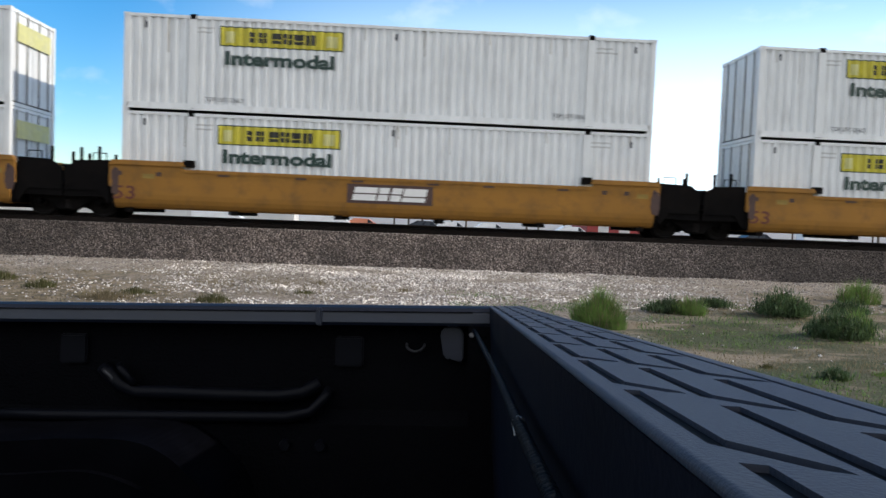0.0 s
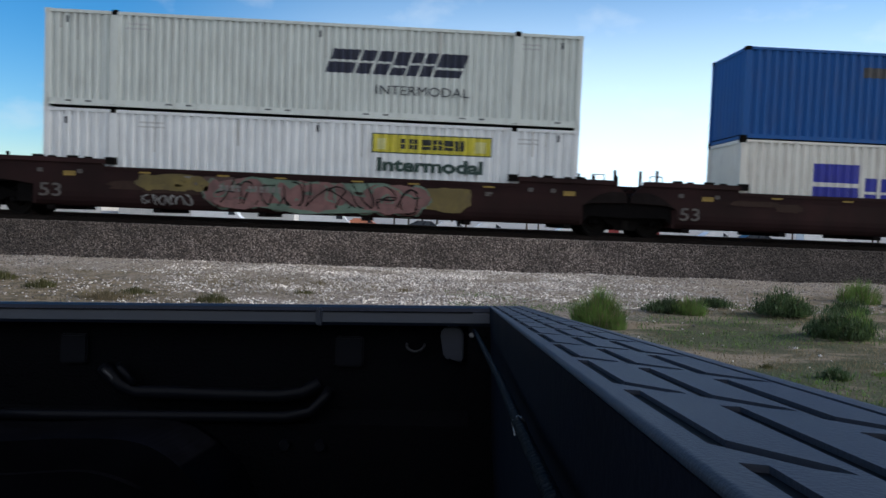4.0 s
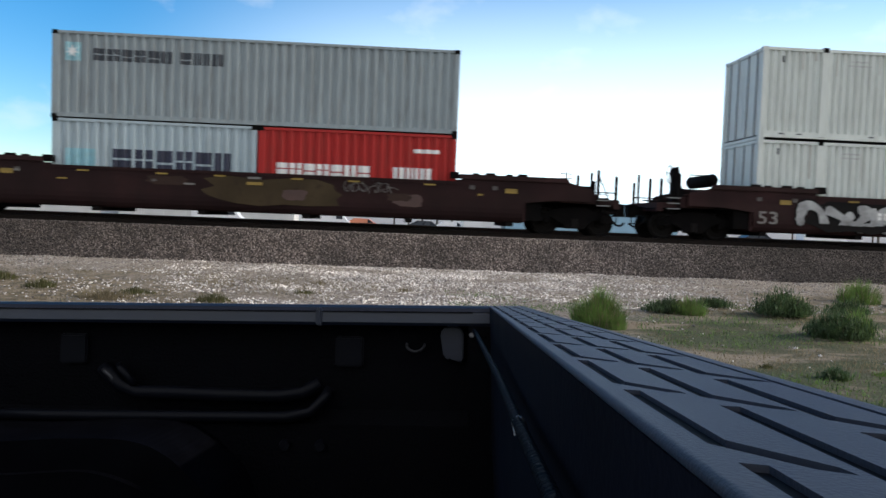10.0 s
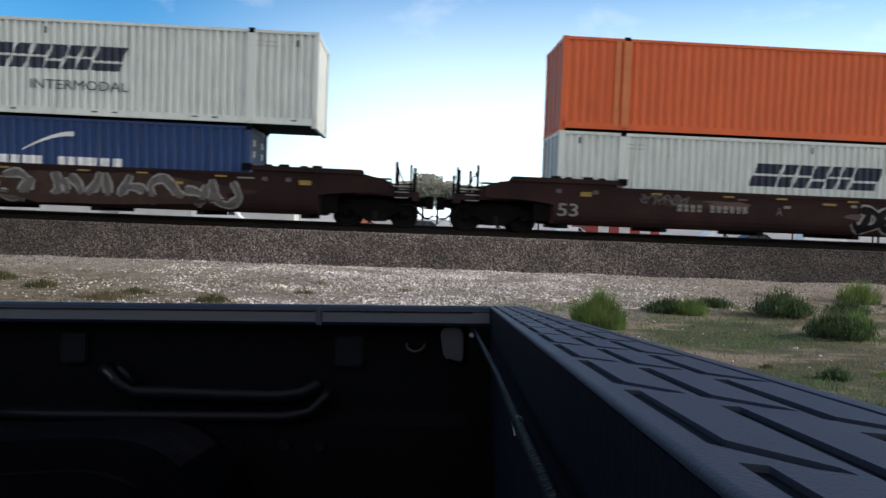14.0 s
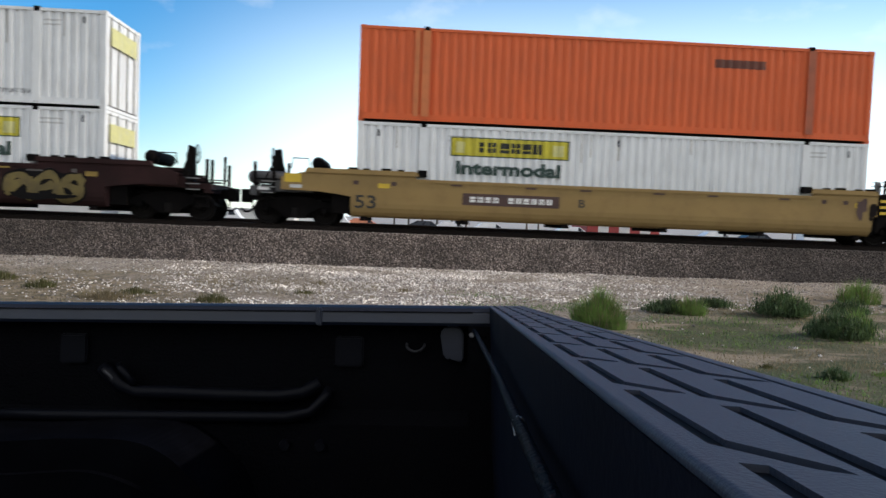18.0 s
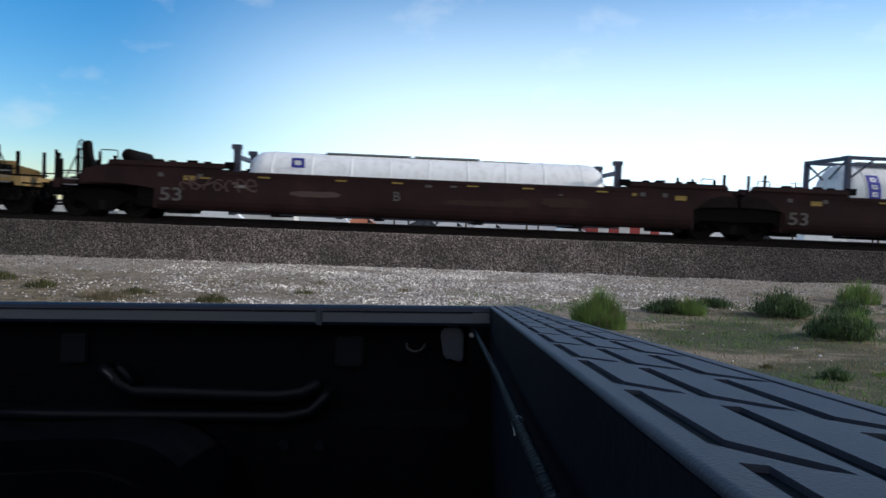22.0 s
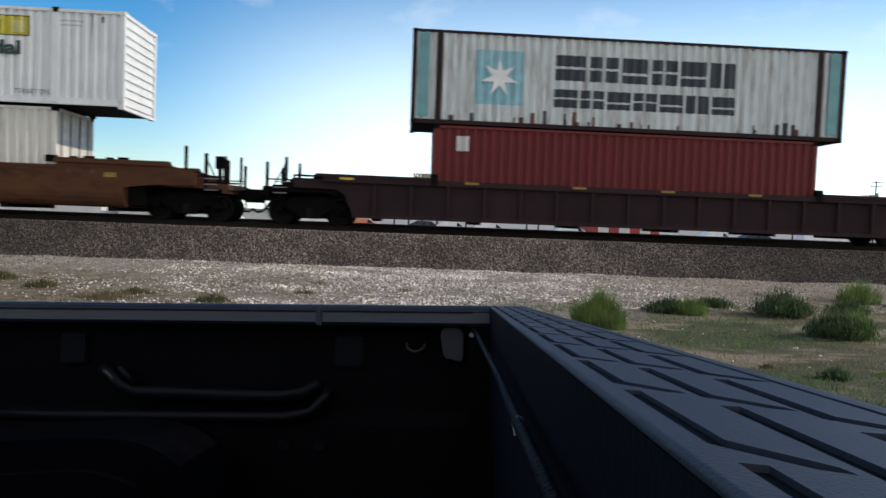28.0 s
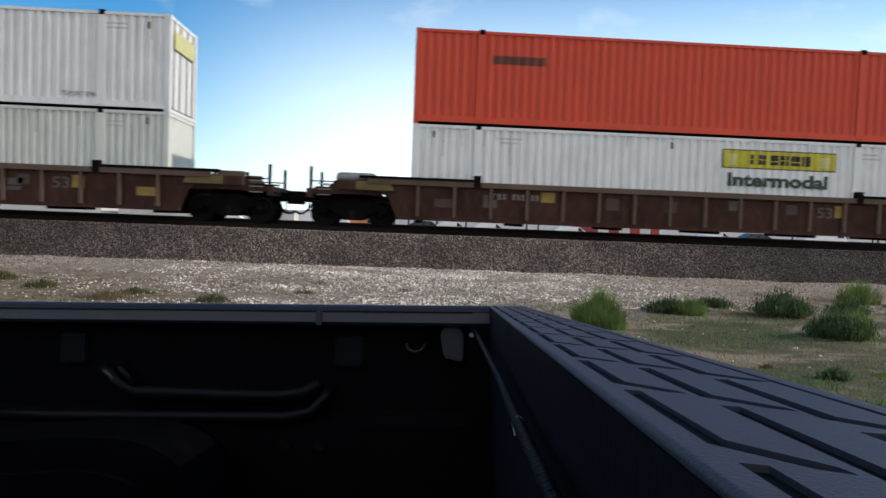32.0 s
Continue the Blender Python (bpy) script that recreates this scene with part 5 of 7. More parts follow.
def ribbed_car(color, left, right, label, ribs=15, gusset=True, edge=None, marks=9, d=0.0):
    """A single well car with a top chord, a bottom sill and upright ribs on its sides."""
    car = thing("well_car", label, "rail car", "cars of the train")
    mat = P[color]
    top = edge or mat

    def web(bm):
        prism(bm, [(-8.5, 0.34), (8.5, 0.34), (8.75, 0.95), (9.0, 1.12 + d / 2), (10.3, 1.14 + d / 2), (10.3, 1.40 + d), (-10.3, 1.40 + d), (-10.3, 1.14 + d / 2), (-9.0, 1.12 + d / 2), (-8.75, 0.95)], -0.02, 0.02)
    for sy in (-1, 1):
        t = (0, 0, 0 if sy < 0 else 180)
        part("side_panel", ("ribbed_web", d), web, mat, car, at=(0, sy * 1.40, 0), turn=t)
        part("top_chord", ("ribbed_top_chord", d), lambda bm: box(bm, -9.4, 9.4, -0.12, 0.05, 1.34 + d, 1.50 + d), top, car, at=(0, sy * 1.42, 0), turn=t)
        part("bottom_sill", "ribbed_sill", lambda bm: box(bm, -8.5, 8.5, -0.10, 0.05, 0.28, 0.40), mat, car, at=(0, sy * 1.42, 0), turn=t)
        for k in range(ribs):
            part("rib", ("car_rib", d), lambda bm: box(bm, -0.045, 0.045, -0.115, 0.02, 0.40, 1.34 + d), top, car, at=(-7.85 + k * 15.7 / (ribs - 1), sy * 1.42, 0), turn=t)
        for sx in (-1, 1):
            part("end_chord", ("ribbed_end_chord", d), lambda bm: box(bm, -1.75, 1.75, -0.14, 0.06, 1.50 + d, 1.58 + d * 1.15), BLACK if gusset else mat, car, at=(sx * 7.9, sy * 1.42, 0), turn=t)
            part("guide_block", ("ribbed_guide", d), lambda bm: box(bm, -0.11, 0.11, -0.13, 0.05, 1.34 + d, 1.70 + d * 1.3), BLACK, car, at=(sx * 6.05, sy * 1.42, 0), turn=t)
            if gusset:
                part("gusset", ("gusset", sx * sy), lambda bm: prism(bm, [(-0.62, 1.14), (0.55, 1.14), (0.55, 1.40), (-0.50, 1.40)], -0.03, 0.03), INK["lemon"], car, "dirty yellow gusset plate",
                     at=(sx * 9.2, sy * 1.47, 0), turn=(0, 0, 0 if sx > 0 else 180))
    for sx, kind in ((-1, left), (1, right)):
        part("bulkhead", ("ribbed_bulkhead", sx, d), lambda bm: box(bm, min(sx * 8.2, sx * 8.28), max(sx * 8.2, sx * 8.28), -1.37, 1.37, 0.35, 1.45 + d), mat, car)
        coupler_end(car, sx, kind, mat if gusset else BLACK, 1.43 + d, ((11.12, 1.80),) if gusset and not d else ((10.55, 2.05), (11.12, 1.88)))
        bogie(car, sx * 9.85)
        if gusset:
            for yy in (-1.22, 1.22):
                if sx > 0:
                    part("equipment_box", ("equipment_box",), lambda bm: box(bm, -0.42, 0.42, -0.14, 0.14, 1.12, 1.56), top, car, at=(9.95, yy, 0), bevel=0.02)
                else:
                    part("air_tank", ("air_tank",), lambda bm: lathe(bm, [(-0.62, 0.05), (-0.58, 0.13), (-0.5, 0.165), (0.5, 0.165), (0.58, 0.13), (0.62, 0.05)], (0, 0, 0), "x", 16), STEEL, car, at=(-9.75, yy, 1.50), smooth=True)
                    for x in (-10.15, -9.35):
                        part("tank_saddle", ("tank_saddle",), lambda bm: box(bm, -0.05, 0.05, -0.1, 0.1, 1.1, 1.36), BLACK, car, at=(x, yy, 0))
    well_floor(car)
    y = -1.425
    rnd = random.Random(label)
    for k in range(marks):
        panel(-7.3 + k * 1.85 + rnd.uniform(-0.3, 0.3), y, rnd.uniform(0.8, 1.15) + d * 0.6, rnd.uniform(0.35, 0.6), rnd.uniform(0.15, 0.4) * (1 + d), rnd.choice(("amber", "dull", "shade", "amber")), car, "placard")
    return car, y


# ---- the pickup bed from which the view is taken ----
BED_LINER = surface("black_bed_liner", (0.0010, 0.0012, 0.0024), 0.6, vary=0.3, scale=5, grime=(0.004, 0.004, 0.004), grime_amount=0.5, bump=0.3, bump_scale=160, spec=0.05)
BED_PAINT = surface("dark_blue_black_paint", (0.003, 0.0035, 0.006), 0.45, vary=0.2, scale=4, grime=(0.008, 0.008, 0.008), grime_amount=0.4, spec=0.10)
CAP = surface("charcoal_moulded_plastic", (0.0215, 0.027, 0.043), 0.6, vary=0.16, scale=9, grime=(0.04, 0.042, 0.045), grime_amount=0.45, bump=0.10, bump_scale=700, spec=0.35)
# near-black groove floors: the shade inside the cap grooves is put into the colour
GROOVE = surface("groove_shade_plastic", (0.003, 0.003, 0.004), 0.8, vary=0.2, scale=12, spec=0.1)
CAP_DARK = surface("dark_navy_plastic", (0.007, 0.009, 0.017), 0.5, vary=0.3, scale=6, spec=0.2)
LIP = surface("rail_lip_paint", (0.009, 0.0135, 0.027), 0.34, vary=0.3, scale=2.5, grime=(0.022, 0.028, 0.044), grime_amount=0.5)
HOUSING = surface("moulded_black_plastic", (0.0014, 0.0016, 0.0028), 0.45, vary=0.35, scale=14, spec=0.05)
SCUFF = surface("scuffed_dark_steel", (0.032, 0.032, 0.036), 0.5, metal=0.3, vary=0.4, scale=40, grime=(0.01, 0.01, 0.012), grime_amount=0.9)
COVER = surface("dull_grey_plastic", (0.013, 0.016, 0.027), 0.5, vary=0.3, scale=20)
GATE = surface("dark_gate_liner", (0.0058, 0.0062, 0.0100), 0.6, vary=0.3, scale=5, bump=0.05, bump_scale=160, spec=0.05)
TYRE = surface("tyre_rubber", (0.02, 0.02, 0.02), 0.85, vary=0.2, scale=9)


CAP_SECTION = [(0.0295 - 0.0022 * math.cos(k * math.pi / 14), -0.0022 + 0.0022 * math.sin(k * math.pi / 14)) for k in range(8)] + \
              [(0.105 + 0.013 * math.sin(k * math.pi / 12), -0.013 + 0.013 * math.cos(k * math.pi / 12)) for k in range(7)] + [(0.119, -0.040), (0.0345, -0.040), (0.0345, -0.0029), (0.0273, -0.0027)]


def carve(cap, cuts):
    """Sinks the moulded grooves into the top of the cap."""
    bm = bmesh.new()
    for x, v, outline in cuts:
        prism(bm, [(x + a, v + b) for a, b in outline], -0.0020, 0.004, "z")
    bmesh.ops.recalc_face_normals(bm, faces=bm.faces[:])
    me = bpy.data.meshes.new("cutter")
    bm.to_mesh(me)
    bm.free()
    cutter, body = new("cutter", me), new("body", cap.data)
    mod = body.modifiers.new("carve", "BOOLEAN")
    mod.operation, mod.object, mod.solver = "DIFFERENCE", cutter, "EXACT"
    done = bpy.data.meshes.new_from_object(body.evaluated_get(bpy.context.evaluated_depsgraph_get()))
    bpy.data.objects.remove(body)
    bpy.data.objects.remove(cutter)
    cap.data = done


def build_pickup():
    t = thing("pickup_truck", "dark pickup bed with a closed tailgate, parked beside the track", "pickup truck", at=pose(0.15879, -19.7849, 0.14595, -5.831, -1.956, -5.163))
    # u = +X towards the tailgate, v = +Y away, w = +Z
    for far in (True, False):
        y = 0.0 if far else -1.53
        turn = (0, 0, 0) if far else (0, 0, 180)
        x = 0.0 if far else -1.72
        side = part("bedside", ("bedside", 1), lambda bm: prism(bm, [(0.062, -0.046), (0.062, -0.235), (0.030, -0.262), (0.030, -0.54), (0.13, -0.54), (0.17, -0.30), (0.15, -0.02), (0.09, -0.012)], -1.74, 0.016, "x"), BED_LINER, t,
                    "black lined inner side of the bed", at=(x, y, 0), turn=turn)
        part("rail_cap", "rail_cap", lambda bm: prism(bm, [(0.004, -0.0125), (0.010, -0.004), (0.022, 0.0), (0.085, 0.0), (0.10, -0.006), (0.10, -0.0125)], -1.75, 0.0270, "x"), CAP_DARK, side, "charcoal plastic rail cap")
        part("rail_lip", "rail_lip", lambda bm: prism(bm, [(0.0, -0.014), (0.06, -0.014), (0.06, -0.043), (0.004, -0.043), (-0.002, -0.036)], -1.74, 0.0270, "x"), LIP, side, "dusty dark painted lip of the bed rail")
        if far:
            part("rail_clip", "rail_clip", lambda bm: box(bm, -0.352, -0.338, -0.008, 0.02, -0.044, -0.006), LIP, side, bevel=0.003)
            part("rail_edge", "rail_edge", lambda bm: box(bm, -1.7, -0.01, -0.004, 0.0, -0.0145, -0.0115), BED_PAINT, side)
    part("bed_floor", "bed_floor", lambda bm: box(bm, -1.74, 0.03, -1.56, 0.03, -0.56, -0.52), BED_LINER, t)
    for k in range(12):
        part("floor_rib", "floor_rib", lambda bm: box(bm, -1.70, 0.0, -0.03, 0.03, -0.52, -0.505), BED_LINER, t, at=(0, -1.45 + k * 0.125, 0))
    part("front_wall", "bed_front_wall", lambda bm: box(bm, -1.80, -1.745, -1.66, 0.13, -0.56, -0.01), BED_LINER, t)
    # wheel housings
    arch = [(-1.42, -0.52), (-1.40, -0.38), (-1.33, -0.31), (-1.20, -0.268), (-0.92, -0.262), (-0.784, -0.254), (-0.663, -0.257), (-0.596, -0.282), (-0.551, -0.318), (-0.5065, -0.362), (-0.485, -0.43), (-0.48, -0.52)]
    step = [(-1.35, -0.52), (-1.33, -0.40), (-1.20, -0.335), (-0.91, -0.322), (-0.80, -0.314), (-0.737, -0.313), (-0.67, -0.3285), (-0.604, -0.363), (-0.56, -0.42), (-0.55, -0.52)]
    part("wheel_housing", "wheel_housing", lambda bm: prism(bm, rounded(arch), -0.19, 0.03), HOUSING, t, "moulded black wheel housing", bevel=0.006)
    part("housing_step", "housing_step", lambda bm: prism(bm, rounded(step), -0.206, -0.18), HOUSING, t, bevel=0.005)
    part("wheel_housing", "wheel_housing", lambda bm: prism(bm, rounded(arch), -0.19, 0.03), HOUSING, t, at=(0, -1.37, 0), bevel=0.006)
    # pressed ribs and fittings on the far inner side
    part("pressed_rib", "pressed_rib_a", lambda bm: bar(bm, [(-0.845, 0.048, -0.145), (-0.828, 0.042, -0.160), (-0.80, 0.040, -0.185), (-0.76, 0.040, -0.200), (-0.66, 0.040, -0.2), (-0.57, 0.040, -0.203), (-0.44, 0.040, -0.204), (-0.385, 0.040, -0.196), (-0.35, 0.046, -0.172)], 0.016, 10), BED_PAINT, t, smooth=True)
    part("pressed_rib", "pressed_rib_b", lambda bm: bar(bm, [(-1.15, 0.03, -0.25), (-0.95, 0.022, -0.250), (-0.6, 0.022, -0.248), (-0.42, 0.022, -0.247), (-0.365, 0.022, -0.236), (-0.335, 0.03, -0.205), (-0.33, 0.045, -0.188)], 0.013, 10), BED_PAINT, t, smooth=True)
    part("rib_bracket", "rib_bracket", lambda bm: bar(bm, [(-0.838, 0.034, -0.150), (-0.830, 0.028, -0.154), (-0.820, 0.028, -0.163), (-0.808, 0.032, -0.184)], 0.0055, 8), SCUFF, t, "scuffed steel bracket", smooth=True)
    part("rib_bracket", "rib_bracket_b", lambda bm: bar(bm, [(-0.806, 0.040, -0.140), (-0.798, 0.032, -0.147), (-0.785, 0.031, -0.160), (-0.768, 0.034, -0.182)], 0.0085, 8), BED_PAINT, t, smooth=True)
    for x in (-0.421, -0.342):
        part("bolt_head", "bolt_head", lambda bm: lathe(bm, [(-0.008, 0.011), (0.004, 0.014)], (0, 0, 0), "y", 10), BED_PAINT, t, at=(x, 0.026, -0.308))
    for x in (-0.92, -0.287):
        part("pocket_cover", "pocket_cover", lambda bm: box(bm, -0.032, 0.032, -0.006, 0.006, -0.034, 0.034), BED_PAINT, t, at=(x, 0.056, -0.105), bevel=0.004)
    part("tie_down_hook", "tie_down_hook", lambda bm: bar(bm, [(-0.157, 0.052, -0.086), (-0.156, 0.040, -0.0915), (-0.149, 0.037, -0.0985), (-0.137, 0.036, -0.1022), (-0.125, 0.037, -0.0985), (-0.118, 0.040, -0.0915), (-0.117, 0.052, -0.087)], 0.0030, 8), SCUFF, t, "worn steel tie-down hook", smooth=True)
    part("lamp_cover", "lamp_cover", lambda bm: prism(bm, [(-0.082, -0.060), (-0.070, -0.046), (-0.040, -0.046), (-0.030, -0.058), (-0.030, -0.120), (-0.048, -0.124), (-0.054, -0.108), (-0.060, -0.120), (-0.074, -0.112)], 0.03, 0.064), COVER, t, "grey tail lamp cover", bevel=0.005)
    part("jamb", "jamb", lambda bm: box(bm, -0.020, 0.046, 0.004, 0.13, -0.54, -0.044), BED_LINER, t)
    # tailgate
    g = part("tailgate", "tailgate", lambda bm: prism(bm, [(0.0274, -0.0033), (0.034, -0.0033), (0.034, -0.041), (0.112, -0.041), (0.118, -0.10), (0.112, -0.54), (0.045, -0.54), (0.032, -0.30)], -1.60, 0.09, "y"), GATE, t, "closed dark tailgate with a moulded top")
    cuts = []

    def groove_outline(lead, h):
        return [(-h, 0.112), (h, 0.110), (h, 0.030), (lead + h, 0.006), (lead * 1.25, 0.0), (lead - h, 0.004), (-h, 0.026)]
    for row, (x, off) in enumerate(((0.0385, 0.0185), (0.0605, -0.0135), (0.0810, 0.0520))):
        for k in range(-1, 17):
            v0 = -1.57 + 0.1035 * k + off
            if v0 < -1.56 or v0 > 0.02:
                continue
            lead = 0.0134

            def groove(bm):
                prism(bm, groove_outline(lead, 0.0027), -0.0022, -0.0016, "z")
            part("cap_groove", ("cap_groove", row), groove, GROOVE, g, at=(x, v0 - 0.02, 0.0))
            cuts.append((x, v0 - 0.02, groove_outline(lead, 0.0027)))
    part("cap_groove", "cap_seam", lambda bm: box(bm, 0.0984, 0.1006, -1.60, 0.08, -0.0022, -0.0016), GROOVE, g)
    cuts.append((0.0995, -1.60, [(-0.0012, 0.0), (0.0012, 0.0), (0.0012, 1.68), (-0.0012, 1.68)]))
    cap = part("tailgate_cap", "tailgate_cap", lambda bm: prism(bm, CAP_SECTION, -1.62, 0.098, "y"), CAP, g, "charcoal tailgate cap moulded with angled grooves")
    carve(cap, cuts)
    part("edge_cable", "edge_cable", lambda bm: bar(bm, [(-0.008, -0.02, -0.050), (-0.004, -0.06, -0.054), (0.004, -0.4, -0.054), (0.012, -0.8, -0.053), (0.014, -1.04, -0.052), (0.014, -1.25, -0.045), (0.016, -1.5, -0.05)], 0.0042, 8), BED_LINER, g, "dark tailgate cable", smooth=True)
    part("cable_clip", "cable_clip", lambda bm: lathe(bm, [(-0.004, 0.0042), (-0.003, 0.0052), (0.003, 0.0052), (0.004, 0.0042)], (0.0148, -1.04, -0.053), "y", 10), SCUFF, g)
    part("cable_clip", "cable_clip_b", lambda bm: bar(bm, [(0.0145, -1.036, -0.0485), (0.0120, -1.043, -0.0495), (0.0110, -1.048, -0.053), (0.0115, -1.051, -0.058)], 0.0009, 6), STEEL, g)
    part("latch_stud", "latch_stud", lambda bm: lathe(bm, [(-0.006, 0.004), (0.004, 0.006)], (-0.012, 0.0, -0.062), "y", 8), STEEL, g)
    # running gear below the bed, so that it stands on the ground
    part("chassis", "chassis", lambda bm: (box(bm, -1.8, -0.1, -1.25, -1.15, -0.85, -0.56), box(bm, -1.8, -0.1, -0.35, -0.25, -0.85, -0.56), box(bm, -1.02, -0.90, -1.6, 0.1, -1.12, -0.98)), BLACK, t)
    for v, w in ((0.02, -1.44), (-1.55, -1.59)):
        wh = part("wheel", ("pickup_wheel",), lambda bm: lathe(bm, [(-0.11, 0.22), (-0.12, 0.34), (-0.08, 0.38), (0.08, 0.38), (0.12, 0.34), (0.11, 0.22)], (0, 0, 0), "y", 28), TYRE, t, at=(-0.96, v, w + 0.38), smooth=True)
        part("rim", "rim", lambda bm: lathe(bm, [(-0.10, 0.22), (-0.06, 0.18), (0.06, 0.18), (0.10, 0.22)], (0, 0, 0), "y", 20), STEEL, wh)


# ---- plants beside the track ----
def leaf(name, color, vary, scale):
    """Thin leaves: they let part of the light through."""
    m = surface(name, color, 0.7, vary=vary, scale=scale, per_object=0.08)
    n, l = m.node_tree.nodes, m.node_tree.links
    b, out = n["Principled BSDF"], n["Material Output"]
    thin, mix = n.new("ShaderNodeBsdfTranslucent"), n.new("ShaderNodeMixShader")
    l.new(b.inputs["Base Color"].links[0].from_socket, thin.inputs["Color"])
    mix.inputs["Fac"].default_value = 0.4
    l.new(b.outputs["BSDF"], mix.inputs[1])
    l.new(thin.outputs["BSDF"], mix.inputs[2])
    l.new(mix.outputs["Shader"], out.inputs["Surface"])
    return m


BLADES = {
    "green": leaf("fresh_grass", (0.140, 0.225, 0.058), 0.5, 6),
    "dull": leaf("dull_weed", (0.052, 0.088, 0.032), 0.5, 6),
    "olive": leaf("olive_weed", (0.085, 0.088, 0.030), 0.4, 5),
    "dry": leaf("dry_grass", (0.20, 0.165, 0.10), 0.35, 4),
}


def blade_mesh(name, blades, material):
    """blades: rows of x, y, z, height, width, heading, lean."""
    b = np.array(blades)
    n = len(b)
    x, y, z, h, w, a, lean = b.T
    cx, sx = np.cos(a), np.sin(a)
    v = np.empty((n, 5, 3))
    for k, (up, wide, out) in enumerate(((0, -1, 0), (0, 1, 0), (0.6, 0.8, 0.35), (0.6, -0.8, 0.35), (1, 0, 1))):
        v[:, k, 0] = x + cx * lean * out - sx * w * wide / 2
        v[:, k, 1] = y + sx * lean * out + cx * w * wide / 2
        v[:, k, 2] = z + h * up - 0.01 * (up == 0)
    f = []
    for i in range(n):
        o = 5 * i
        f += [(o, o + 1, o + 2, o + 3), (o + 3, o + 2, o + 4)]
    me = bpy.data.meshes.new(name)
    me.from_pydata(v.reshape(-1, 3).tolist(), [], f)
    me.materials.append(material)
    return me


def tuft(x, y, wide, high, count, seed, kind="green", name="grass_tuft", label="bushy green grass tuft growing on the gravel"):
    rnd = random.Random(seed)
    rows, leaves = [], []
    z0 = ground_height(x, y)
    for _ in range(count):
        k = rnd.random() ** 0.75
        r, a = wide * 0.42 * k, rnd.uniform(0, 2 * math.pi)
        px, py = r * math.cos(a), r * math.sin(a) * 0.8
        lobe = 0.5 + 0.5 * noise.noise((px * 3.2 / wide, py * 3.2 / wide, seed * 1.7))
        px, py = px * (0.72 + 0.6 * lobe), py * (0.72 + 0.6 * lobe)
        h = high * rnd.uniform(0.45, 1.0) * (1 - 0.62 * k * k) * (0.6 + 0.75 * lobe)
        if kind == "dull":
            # leafy weeds: small leaves up a stem
            if rnd.random() < 0.25:
                h *= 1.35
            for j in range(3):
                f = rnd.uniform(0.15, 1.0)
                leaves.append((px * (1 + 0.45 * f) + rnd.gauss(0, 0.04), py * (1 + 0.45 * f) + rnd.gauss(0, 0.04), h * f * 0.9, rnd.uniform(0.03, 0.10), rnd.uniform(0.009, 0.018), rnd.uniform(0, 6.28), rnd.uniform(0.02, 0.09)))
            if rnd.random() < 0.4:
                rows.append((px, py, 0, h, 0.006, a, 0.2 * h))
        else:
            rows.append((px, py, 0, h, rnd.uniform(0.006, 0.013), a + rnd.gauss(0, 0.7), h * (0.12 + 0.55 * k) * rnd.uniform(0.5, 1.3)))
    plant = thing(name, label, "grass" if name == "grass_tuft" else "weed", "plants on the shoulder", pose(x, y, z0))
    cut = int(len(rows) * 0.86)
    for nm, mat, sel in (("foliage", BLADES[kind], rows[:cut] + leaves), ("dry_foliage", BLADES["dry"], rows[cut:])):
        if sel:
            ob = new(nm, blade_mesh(nm, sel, mat))
            ob.parent = plant
    return plant


